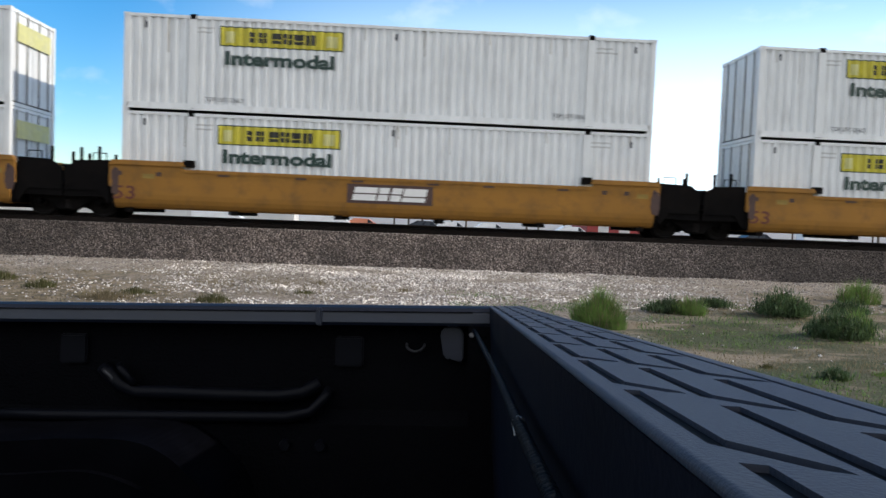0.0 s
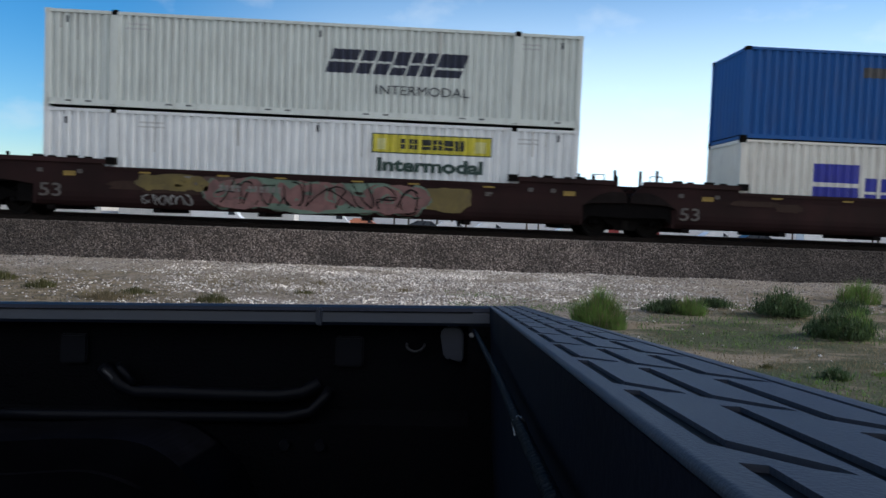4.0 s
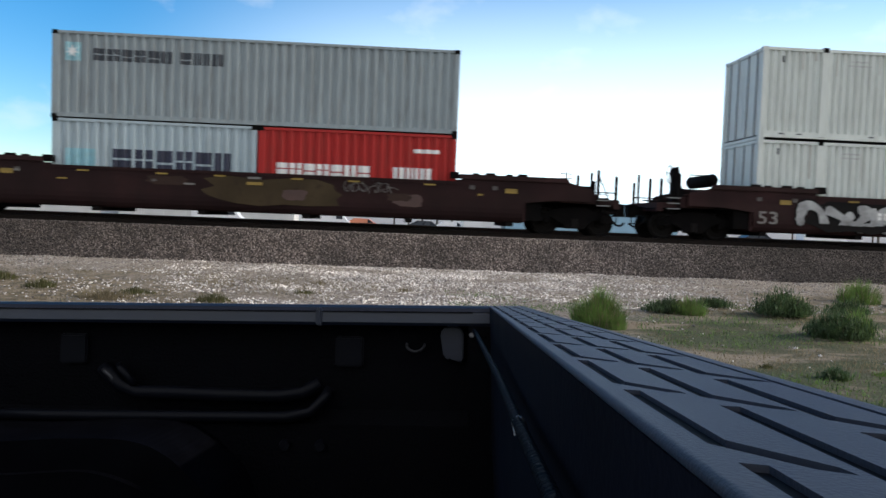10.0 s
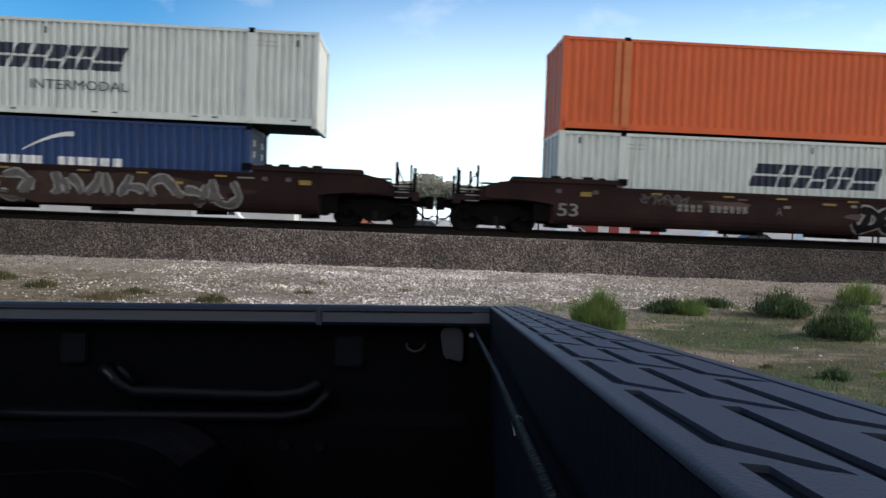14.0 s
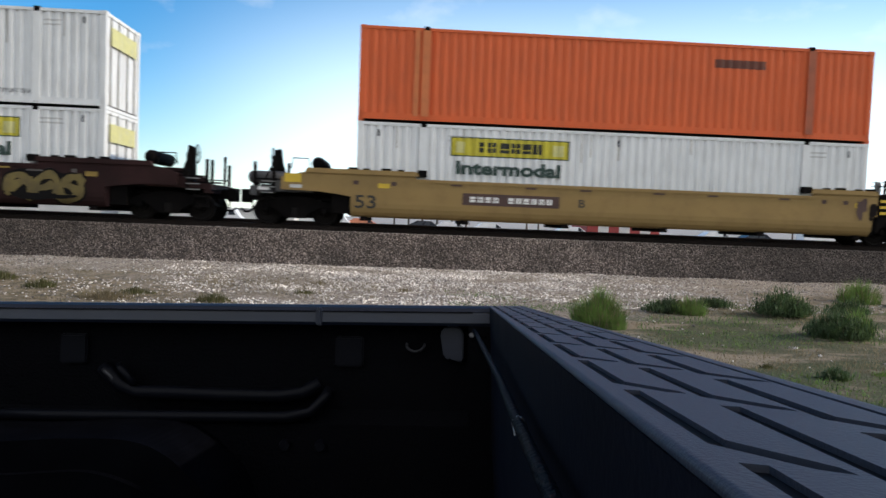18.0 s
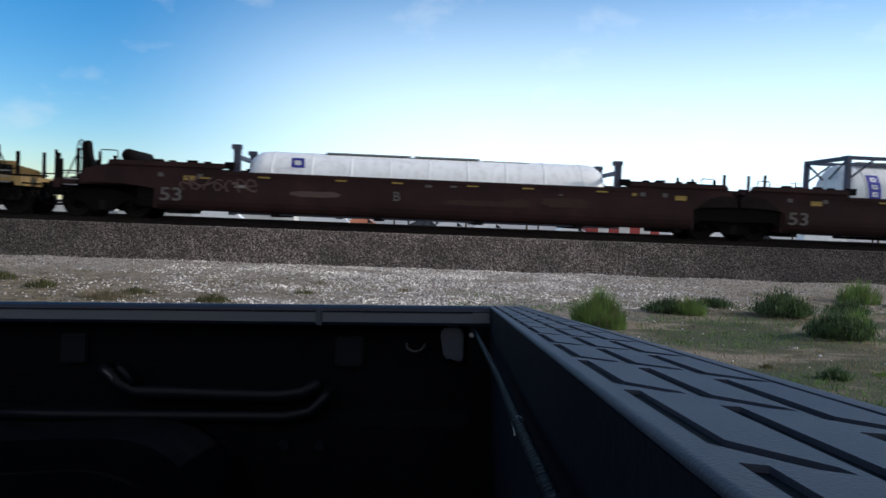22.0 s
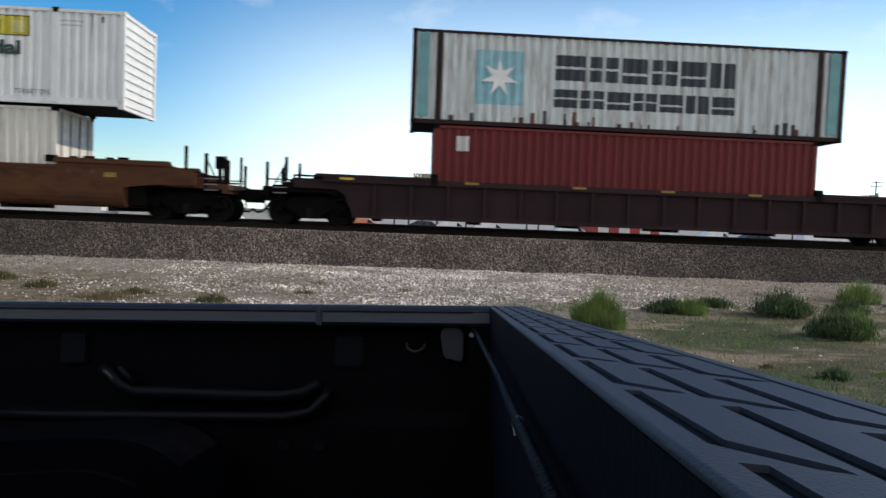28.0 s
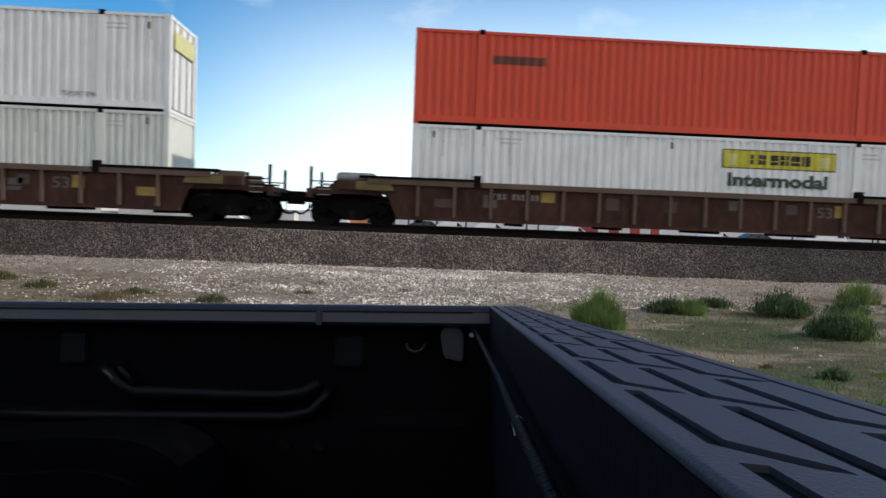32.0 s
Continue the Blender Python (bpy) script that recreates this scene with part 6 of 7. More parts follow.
def build_plants():
    spots = ((3.10, -10.45, 0.92, 0.74, 2900, "green"), (3.30, -10.75, 0.4, 0.34, 400, "green"),
             (5.20, -8.95, 0.75, 0.42, 1000, "green"), (4.85, -8.8, 0.7, 0.26, 600, "dull"), (6.10, -8.0, 0.6, 0.18, 350, "dull"), (7.0, -8.95, 0.95, 0.48, 1200, "dull"), (7.2, -8.85, 0.6, 0.46, 500, "green"),
             (6.72, -11.0, 0.85, 0.50, 1100, "dull"), (7.05, -10.9, 0.6, 0.58, 700, "green"), (10.0, -6.6, 0.95, 0.66, 1100, "green"), (8.6, -8.4, 0.7, 0.28, 500, "dull"), (10.9, -7.2, 0.9, 0.45, 700, "dull"),
             (4.89, -13.8, 0.22, 0.10, 160, "dull"), (4.35, -13.3, 0.2, 0.08, 120, "olive"), (5.6, -13.6, 0.3, 0.08, 160, "green"),
             (-6.7, -8.2, 0.75, 0.22, 420, "olive"), (-4.9, -8.5, 0.8, 0.17, 420, "olive"), (-3.25, -9.4, 0.75, 0.22, 460, "olive"), (-7.9, -7.4, 0.8, 0.2, 350, "olive"), (-1.9, -8.0, 0.5, 0.12, 200, "olive"),
             (-7.4, -9.6, 1.4, 0.36, 900, "dry"), (-5.1, -9.2, 1.1, 0.26, 600, "dry"), (11.5, -7.5, 1.2, 0.4, 700, "dull"), (0.0, -7.2, 0.5, 0.12, 120, "dry"), (-1.8, -6.6, 0.6, 0.12, 140, "dry"))
    for k, (x, y, wide, high, n, kind) in enumerate(spots):
        tuft(x, y, wide, high, n, 40 + k, kind, "grass_tuft" if kind in ("green", "dry") else "weed",
             {"green": "fresh green grass tuft on the gravel", "dull": "low dark green weed on dry ground", "dry": "low yellowed grass on the gravel", "olive": "low olive weed on the gravel"}[kind])
    rng = np.random.default_rng(8)

    def lush(y):
        # a dry strip lies between two greener ones
        return 0.3 if y < -13.5 else -0.3 if y < -12.0 else 0.12

    # short growth in patches: green where the patch noise is high, straw where it is low
    def cover(nm, label, count, kind, lo, hi, xs, ys, sign, level):
        rows = []
        while len(rows) < count:
            x, y = rng.uniform(*xs), rng.uniform(*ys)
            dense = sign * (noise.noise((x * 0.45, y * 0.95, 3)) + lush(y)) + 0.35 * noise.noise((x * 2.2, y * 3.1, 7))
            if dense < level + rng.uniform(-0.1, 0.1) or (x > 0 and y > -8.0 - 0.22 * x + 1.8):
                continue
            rows.append((x, y, ground_height(x, y), rng.uniform(lo, hi), rng.uniform(0.006, 0.013), rng.uniform(0, 6.28), rng.uniform(0.01, 0.06)))
        tagged(new(nm, blade_mesh(nm, rows, BLADES[kind])), label, "grass", kind="stuff")
    cover("ground_grass", "short green ground cover in patches over soil", 20000, "green", 0.015, 0.05, (0.8, 13), (-19.3, -7), 1, 0.16)
    cover("weed_cover", "low dark weeds spread over soil", 7000, "dull", 0.02, 0.08, (0.8, 13), (-19.3, -7), 1, 0.22)
    cover("dry_ground_grass", "short straw-coloured grass over soil", 16000, "dry", 0.015, 0.05, (0.8, 13), (-19.3, -7), -1, -0.05)
    cover("straw", "thin straw on the gravel", 9000, "dry", 0.015, 0.05, (-11, -0.5), (-10.5, -5.5), -1, -0.02)


# ---- beyond the track ----
def tree(x, y, high, wide, seed, bare=False):
    rnd = random.Random(seed)
    t = thing("tree", "bare branching tree in the distance" if bare else "round grey-green tree in the distance", "tree", "distant trees", pose(x, y, ground_height(x, y)))
    limbs = []

    def grow(p, d, length, r, depth):
        q = p + d * length
        limbs.append((p, q, r, r * 0.6))
        if depth:
            for _ in range(3):
                e = (d + Vector((rnd.uniform(-0.8, 0.8), rnd.uniform(-0.8, 0.8), rnd.uniform(-0.1, 0.6)))).normalized()
                grow(q, e, length * rnd.uniform(0.55, 0.8), r * 0.55, depth - 1)
    grow(Vector((0, 0, -0.2)), Vector((0, 0, 1)), high * 0.3, high * 0.022, 3)

    def wood(bm):
        for p, q, a, b in limbs:
            rod(bm, p, q, a, 6, b)
    part("trunk", ("trunk", seed), wood, BARK, t)

    def leaves(bm):
        for _ in range(1800 if bare else 6500):
            p, q, _, _ = limbs[rnd.randrange(len(limbs) // 3, len(limbs))]
            c = q + Vector([max(-1.5, min(1.5, rnd.gauss(0, 1))) * k for k in (1, 1, 0.7)]) * high * (0.05 if bare else 0.105)
            s = high * rnd.uniform(0.010, 0.020)
            a = Vector((rnd.uniform(-1, 1), rnd.uniform(-1, 1), rnd.uniform(-1, 1))).normalized()
            b = a.orthogonal().normalized()
            v = [bm.verts.new(c + s * (i * a + j * b)) for i, j in ((-1, -0.6), (1, -0.6), (0.8, 0.7), (-0.8, 0.7))]
            bm.faces.new(v)
    part("crown", ("crown", seed), leaves, LEAF, t)


BARK = surface("grey_bark", (0.13, 0.115, 0.10), 0.9, vary=0.3, scale=1)
# leaf colour is paled to stand in for haze over the distance
LEAF = surface("hazed_green_leaves", (0.22, 0.225, 0.18), 0.9, vary=0.3, scale=0.6)
POLE = surface("weathered_pole", (0.11, 0.085, 0.065), 0.9, vary=0.3, scale=1)
WALL_PALE = surface("pale_plaster_wall", (0.62, 0.61, 0.58), 0.8, vary=0.12, scale=0.5)
WALL_RED = surface("red_wall", (0.34, 0.05, 0.045), 0.7, vary=0.15, scale=0.6)
ROOF_GREY = surface("grey_roof", (0.25, 0.25, 0.26), 0.7, vary=0.15, scale=0.4)
GLASS = surface("dark_window", (0.03, 0.035, 0.045), 0.15, vary=0.1, scale=2)
CAR_WHITE = surface("white_car_paint", (0.75, 0.75, 0.75), 0.3, vary=0.05, scale=1)
CAR_ORANGE = surface("orange_car_paint", (0.60, 0.22, 0.12), 0.35, vary=0.06, scale=1)
CAR_DARK = surface("dark_car_paint", (0.03, 0.035, 0.045), 0.3, vary=0.05, scale=1)
TRAILER_BLUE = surface("light_blue_trailer_paint", (0.27, 0.44, 0.56), 0.45, vary=0.08, scale=0.6)
ROAD = surface("worn_asphalt", (0.16, 0.155, 0.15), 0.9, vary=0.2, scale=0.6, bump=0.3)


def utility_pole(x, y, high, arms):
    p = thing("utility_pole", "weathered wooden utility pole with crossarms in the distance", "utility pole", "distant poles", pose(x, y, ground_height(x, y)))
    part("pole", ("pole", high), lambda bm: rod(bm, (0, 0, -0.3), (0, 0, high), 0.17, 8, 0.11), POLE, p)
    for k in range(arms):
        a = part("crossarm", "crossarm", lambda bm: box(bm, -1.25, 1.25, -0.06, 0.06, -0.07, 0.07), POLE, p, at=(0, -0.15, high - 0.35 - 0.9 * k))
        for q in (-1.1, -0.5, 0.5, 1.1):
            part("insulator", "insulator", lambda bm: rod(bm, (0, 0, 0.07), (0, 0, 0.26), 0.05, 6), STEEL, a, at=(q, 0, 0))
    part("transformer", "transformer", lambda bm: rod(bm, (0.3, -0.1, high - 2.4), (0.3, -0.1, high - 1.6), 0.24, 10), STEEL, p)


def parked_car(x, y, color, seed, van=False):
    g = -0.02 + ground_height(x, y)
    c = thing("parked_van" if van else "parked_car", ("white van" if van else ("white car" if color is CAR_WHITE else "orange car" if color is CAR_ORANGE else "dark car")) + " parked beyond the track", "van" if van else "car", "vehicles beyond the track", pose(x, y, g))
    if van:
        prof = [(-2.6, 0.4), (2.5, 0.4), (2.6, 1.0), (2.2, 1.2), (1.7, 2.0), (-2.5, 2.1), (-2.6, 1.9)]
    else:
        prof = [(-2.2, 0.35), (2.2, 0.35), (2.25, 0.75), (1.2, 0.92), (0.6, 1.42), (-1.0, 1.45), (-1.7, 0.95), (-2.25, 0.88)]
    part("body", ("car_body", van), lambda bm: prism(bm, prof, -0.85, 0.85), color, c, bevel=0.06)
    win = [(0.45, 1.0), (1.05, 1.0), (0.55, 1.36), (0.45, 1.38)] if not van else [(1.2, 1.3), (1.95, 1.3), (1.62, 1.85), (1.2, 1.87)]
    part("window", ("car_window", van), lambda bm: prism(bm, win, -0.87, 0.87), GLASS, c)
    for wx in (-1.4, 1.4):
        for wy in (-0.75, 0.75):
            part("wheel", "car_wheel", lambda bm: lathe(bm, [(-0.1, 0.18), (-0.1, 0.32), (0.1, 0.32), (0.1, 0.18)], (0, 0, 0), "y", 16), TYRE, c, at=(wx, wy, 0.32))


def low_building(x0, x1, y, high, mat, label, doors):
    b = thing("low_building", label, "building", "buildings beyond the track", pose((x0 + x1) / 2, y, -1.36))
    w = (x1 - x0) / 2
    part("wall", ("building_wall", round(w, 2), high), lambda bm: box(bm, -w, w, -4, 4, -0.3, high), mat, b)
    part("roof", ("building_roof", round(w, 2), high), lambda bm: box(bm, -w - 0.3, w + 0.3, -4.3, 4.3, high, high + 0.22), ROOF_GREY, b)
    if not doors:
        for k in range(3):
            part("door", "shed_door", lambda bm: box(bm, -0.65, 0.65, -4.06, -3.95, 0.1, high - 0.25), WALL_PALE, b, at=(-w + 2 + k * 2.6, 0, 0))
    for k in range(doors):
        q = -w + (k + 0.5) * 2 * w / doors
        part("window", "building_window", lambda bm: box(bm, -0.7, 0.7, -4.05, -3.9, high - 1.4, high - 0.5), GLASS, b, at=(q, 0, 0))


MOVERS = []


def build_beyond():
    def road(bm):
        box(bm, -400, 400, 25.5, 35.0, -1.7, -1.262)
    tagged(part("road", "road", road, ROAD, None), "grey asphalt road running beside the railway", "road", kind="structure")
    for x, y, h, w, s, bare in ((-2.6, 119, 10.4, 9, 11, False), (0.3, 121, 11.5, 9, 1, False), (3.2, 124, 12.5, 9, 2, False), (6.2, 122, 12.2, 9, 9, False), (9.2, 120, 11.7, 9, 8, False), (12.2, 121, 10.9, 9, 12, False), (25.0, 122, 11.0, 6, 3, True), (29.0, 130, 10.8, 6, 7, True), (93.0, 120, 12.5, 8, 4, True), (98.5, 118, 13.5, 9, 5, True), (104, 120, 13, 9, 6, True)):
        tree(x, y, h, w, s, bare)
    for x, y, h, a in ((32.0, 118, 12.2, 2), (80.0, 118, 12.2, 2), (97.3, 118, 13.2, 2)):
        utility_pole(x, y, h, a)
    # low buildings, sheds and parked vehicles in the strip below the cars
    low_building(-62, -36, 66, 2.1, WALL_PALE, "long low pale shed beyond the road", 0)
    low_building(-34, -13.5, 66, 1.9, WALL_PALE, "low pale building with plain doors beyond the road", 0)
    low_building(22, 31, 66, 1.75, WALL_RED, "low red shed with pale doors beyond the road", 0)
    for x, c, van in ((-19.8, CAR_WHITE, True), (-8.5, CAR_WHITE, True), (-4.6, CAR_ORANGE, False), (2.0, CAR_DARK, False), (4.8, CAR_WHITE, False), (9.0, CAR_WHITE, False), (17.3, CAR_WHITE, False), (33.0, CAR_WHITE, False), (37.5, CAR_DARK, False), (46.0, CAR_WHITE, True)):
        parked_car(x, 50 + (x * 7.3) % 3, c, 0, van)
    # a light blue trailer rig that drives by beyond the train
    r = thing("trailer_truck", "light blue box trailer and tractor driving beyond the train", "truck", at=pose(60, 29, -1.262))
    part("trailer_box", "trailer_box", lambda bm: box(bm, -4.0, 8.6, -1.25, 1.25, 1.1, 3.2), TRAILER_BLUE, r, bevel=0.04)
    part("skirt", "skirt", lambda bm: box(bm, -2.5, 5.8, -1.22, 1.22, 0.35, 1.1), TRAILER_BLUE, r)
    part("cab", "cab", lambda bm: prism(bm, [(-7.0, 0.5), (-4.3, 0.5), (-4.3, 2.9), (-5.9, 2.9), (-6.3, 1.8), (-7.0, 1.6)], -1.15, 1.15), CAR_WHITE, r, bevel=0.05)
    part("windscreen", "windscreen", lambda bm: prism(bm, [(-6.32, 1.85), (-5.4, 1.85), (-5.4, 2.5), (-6.05, 2.5)], -1.17, 1.17), GLASS, r)
    for wx in (-6.2, -4.6, 6.3, 7.6):
        for wy in (-1.0, 1.0):
            part("wheel", "truck_wheel", lambda bm: lathe(bm, [(-0.15, 0.25), (-0.15, 0.5), (0.15, 0.5), (0.15, 0.25)], (0, 0, 0), "y", 18), TYRE, r, at=(wx, wy, 0.5))
    MOVERS.append((r, "rig", 0, 0))


# ---- the train ----
BASE = 0.35
HC, STD = 2.896, 2.591


def load(c, x, z):
    MOVERS.append((c, "train", x, z))
    c.matrix_basis = pose(x, 1.3, z)


def build_train():
    def hauler(cx, z, mark_x, seed, height=HC, ends=("door", "door"), word=True, ink="yellow", lift=False, mark_z=2.33, dx=0.0):
        c, y = container("white", 16.154, height, "white corrugated container with a yellow name panel on its side", "containers on the train", ends)
        if mark_x is not None:
            freight_mark(c, y, 8.077, mark_x, mark_z, ink, word)
        small_marks(c, y, 8.077, height, seed, lift)
        for s, e in zip((-1, 1), ends):
            if e == "door" and s > 0:
                part("end_panel", "end_panel", lambda bm: box(bm, -0.008, 0.008, -0.95, 0.95, 1.95, 2.5), INK["faded"], c, at=(s * 8.09, 0, 0))
        load(c, cx + dx, z)

    def slanted(cx, z, seed, word=True, mark_x=10.45, ends=("door", "wall")):
        c, y = container("cream", 16.154, HC, "cream corrugated container with a dark slanted emblem", "containers on the train", ends, slots=True)
        slant_mark(c, y, 8.077, mark_x, 1.78, "navy", word)
        small_marks(c, y, 8.077, HC, seed)
        load(c, cx, z)

    def tall_orange(cx, z, color="orange", bar_x=11.85):
        c, y = container(color, 16.154, HC, "orange container with paler lift posts" if color == "orange" else "vermilion container with a dark name strip", "containers on the train", ("door", "door"), trim=None)
        panel(-8.077 + bar_x, y, 2.28 if color == "orange" else 2.04, 1.65, 0.26, "brownred", c, "name_strip")
        if color == "orange":
            panel(-6.05, y - 0.05, 1.5, 0.24, 2.6, "apricot", c, "post_patch")
            panel(-6.33, y - 0.004, 1.5, 0.16, 2.6, "apricot", c, "post_patch")
            panel(6.05, y - 0.05, 1.5, 0.24, 2.6, "rusted", c, "post_patch")
        load(c, cx, z)

    def iso(color, length, height, cx, z, label, ends=("wall", "door"), trim=None):
        c, y = container(color, length, height, label, "containers on the train", ends, trim=trim)
        load(c, cx, z)
        return c, y

    up = BASE + HC + 0.004
    # ochre articulated set
    for cx, l, r in ((-19.97, "joint", "joint"), (-0.55, "joint", "joint"), (18.91, "joint", "stand")):
        car, y = smooth_car("ochre", l, r, "ochre well car with dark ends, its sides dusty and faded", "black", own_left=cx < -10)
        load(car, cx, 0)
        if cx > -10:
            hauler(cx, BASE, 4.66, 11, lift=False, mark_z=2.28)
            hauler(cx, up, 4.66, 12, lift=True, mark_z=2.33)
        else:
            hauler(cx, BASE, 4.66, 13)
            hauler(cx, up, 4.66, 14)
        if -5 < cx < 5:
            panel(0.0, y, 1.02, 2.6, 0.58, "shade", car, "name_board")
            emblem(0.0, y - 0.004, 1.02, 2.25, 0.40, (1, 1, 1), "white", car, lean=0.1)
        elif cx > 5:
            blotch(-0.9, y, 0.98, 3.0, 0.55, "brownred", car, 501)
            panel(4.3, y, 0.92, 3.0, 0.32, "shade", car, "number_board")
            emblem(4.3, y - 0.004, 0.92, 2.6, 0.16, (1, 1, 1, 1, -1, 1, 1, 1, 1, 1, 1), "number", car, gap=0.3)
    # tan single car with two tanks
    car, y = ribbed_car("tan", "coupler", "coupler", "tan ribbed well car carrying two tank containers", ribs=8, gusset=False, d=-0.30)
    load(car, 42.40, 0)
    for dx, col in ((-3.05, "white"), (3.05, "white")):
        load(tank_container(col, "white tank in a dark frame, red and yellow mark", "tank containers", "red", low=0.26), 42.40 + dx, 0.28)
    # first brown articulated set
    car, y = smooth_car("brown", "coupler", "joint", "brown well car with pink, green and yellow graffiti")
    load(car, 65.88, 0)
    blotch(0.2, y - 0.002, 0.86, 7.2, 1.12, "mint", car, 511, "sprayed_patch")
    for k, (bx, bw) in enumerate(((-2.2, 2.0), (0.0, 1.6), (2.4, 2.2))):
        blotch(bx, y - 0.003 - 0.0003 * k, 0.88, bw, 1.0, "pink", car, 512 + k, "sprayed_patch")
    graffiti(car, 101, -3.2, 3.4, y, 0.38, 1.40, "pink", "mint", weight=1.5)
    graffiti(car, 104, -3.0, 3.2, y - 0.014, 0.42, 1.36, "outline", None, "thin", weight=0.9)
    blotch(-4.25, y - 0.0045, 1.12, 2.2, 0.55, "lemon", car, 516, "sprayed_patch")
    graffiti(car, 102, -5.2, -3.2, y, 0.85, 1.40, "lemon", None, weight=1.6)
    blotch(4.05, y - 0.0045, 0.95, 1.5, 0.85, "lemon", car, 517, "sprayed_patch")
    graffiti(car, 103, -5.1, -3.6, y - 0.004, 0.42, 0.80, "chalk", None, "thin")
    emblem(-1.9, y - 0.030, 1.02, 1.9, 0.18, (1, 1, 1, 1, -1, 1, 1, 1, 1, 1, 1), "number", car, gap=0.3)
    slanted(65.88, up, 21)
    hauler(65.88, BASE, 11.6, 22, mark_z=2.25)
    car, y = smooth_car("brown", "joint", "joint", "brown well car with faint pale graffiti")
    load(car, 85.25, 0)
    graffiti(car, 105, 1.4, 4.3, y, 0.70, 1.38, "lemon", "dull", "thin")
    c, yy = iso("blue", 12.192, HC, 85.25, up, "bright blue container with a white globe emblem")
    def globe(bm):
        for k in range(20):
            a, b = k * math.pi / 10, (k + 1) * math.pi / 10
            for r in (0.55, 0.98):
                rod(bm, (r * math.cos(a), 0, 0.62 * math.sin(a)), (r * math.cos(b), 0, 0.62 * math.sin(b)), 0.018, 4)
    part("globe_emblem", "globe_emblem", globe, INK["white"], c, at=(-0.15, yy - 0.01, 1.62))
    emblem(-0.15, yy - 0.02, 1.72, 2.05, 0.30, (1, 1, 1, 1, 1), "white", c)
    emblem(-0.15, yy - 0.02, 1.38, 1.85, 0.20, (1, 1, 0.5, 1, 1, 0.5, 1, 1), "white", c)
    panel(-1.75, yy, 2.25, 1.0, 0.32, "dull", c, "scuffed_patch")
    c, yy = iso("ivory", 12.192, HC, 85.25, BASE, "ivory container with large royal blue blocks")
    emblem(-0.3, yy, 1.55, 7.0, 1.35, (1.6, 1, 0.7, 1, 1.1, 1), "royal", c, tall=(1, 0.7, 0.93, 0.7, 0.7, 0.7))
    car, y = smooth_car("brown", "joint", "stand", "brown well car with silver, yellow and green graffiti")
    load(car, 104.62, 0)
    graffiti(car, 106, -5.1, -1.0, y, 0.36, 1.42, "outline", "chalk", weight=1.15)
    emblem(-2.8, y - 0.030, 0.97, 2.1, 0.18, (1, 1, 1, 1, -1, 1, 1, 1, 1, 1, 1), "number", car, gap=0.3)
    blotch(1.9, y - 0.0035, 0.92, 3.1, 1.0, "sprayed", car, 521, "sprayed_patch")
    blotch(0.1, y - 0.0030, 0.95, 2.2, 0.8, "shade", car, 522, "sprayed_patch")
    graffiti(car, 128, 0.5, 3.0, y, 0.50, 1.35, "sprayed", None, weight=1.2)
    graffiti(car, 107, 2.9, 5.5, y, 0.48, 1.36, "moss", "outline", weight=0.9)
    blotch(7.0, y - 0.0035, 1.0, 1.9, 0.40, "dull", car, 523)
    load(tank_container("white", "white tank in a dark frame with a blue panel", "tank containers", "blue"), 101.58, 0.28)
    load(tank_container("beige", "cream tank in a dark frame, red and yellow mark", "tank containers", "red"), 107.68, 0.28)
    # second brown articulated set
    car, y = smooth_car("brown", "stand", "joint", "brown well car with white sprayed blocks")
    load(car, 128.20, 0)
    emblem(-2.0, y - 0.008, 1.18, 2.4, 0.46, (1.3, 1, 1.1, 1), "white", car, gap=0.08)
    emblem(0.1, y - 0.008, 0.94, 2.1, 0.10, (1, 1, 1, 1, -1, 1, 1, 1, 1, 1, 1), "dull", car)
    graffiti(car, 109, 4.0, 5.4, y, 0.62, 1.38, "dull", None, "thin", weight=1.6)
    graffiti(car, 108, -5.6, -4.2, y, 0.90, 1.38, "dull", None, "thin")
    iso("green", 6.058, STD, 125.17, BASE, "green short container with a small white name")
    c = MOVERS[-1][0]
    emblem(-0.07, -1.222, 1.95, 1.62, 0.28, (1, 1, 1, 0.6, 1, 1, 1), "white", c)
    iso("maroon", 6.058, STD, 131.28, BASE, "maroon short container with plain ribbed sides")
    c, yy = iso("ivory", 13.716, HC, 128.21, BASE + STD + 0.004, "long ivory container with rusty posts and royal blue blocks", trim="copper")
    emblem(-0.05, yy, 1.48, 7.25, 1.50, (1.7, 1, 0.7, 1, 1.1, 1), "royal", c, tall=(1, 0.7, 0.93, 0.7, 0.7, 0.7))
    lettering("45", 6.42, yy - 0.03, 2.02, 0.44, 0.42, "slate", c)
    car, y = smooth_car("brown", "joint", "joint", "brown well car with pale faded graffiti")
    load(car, 147.60, 0)
    graffiti(car, 110, -2.0, 0.4, y, 0.42, 1.42, "dull", None, weight=1.5)
    graffiti(car, 111, 0.5, 3.6, y, 0.58, 1.38, "lemon", "dull", weight=1.2)
    graffiti(car, 129, -4.9, -2.5, y, 0.88, 1.36, "lemon", "dull", "thin")
    c, yy = iso("grey", 12.192, HC, 147.60, BASE + STD + 0.004, "grey container with a white star on a light blue square")
    panel(-3.98, yy, 1.50, 1.52, 1.66, "sky", c, "blue_square")
    star(-3.98, yy - 0.004, 1.50, 0.62, "white", c)
    emblem(0.52, yy, 1.46, 5.9, 1.0, (1.15, 1.1, 1, 1, 1), "navy", c)
    panel(4.5, yy, 1.50, 1.45, 1.15, "patch", c, "scuffed_patch")
    iso("ivory", 6.058, STD, 144.55, BASE, "ivory short container with royal blue blocks")
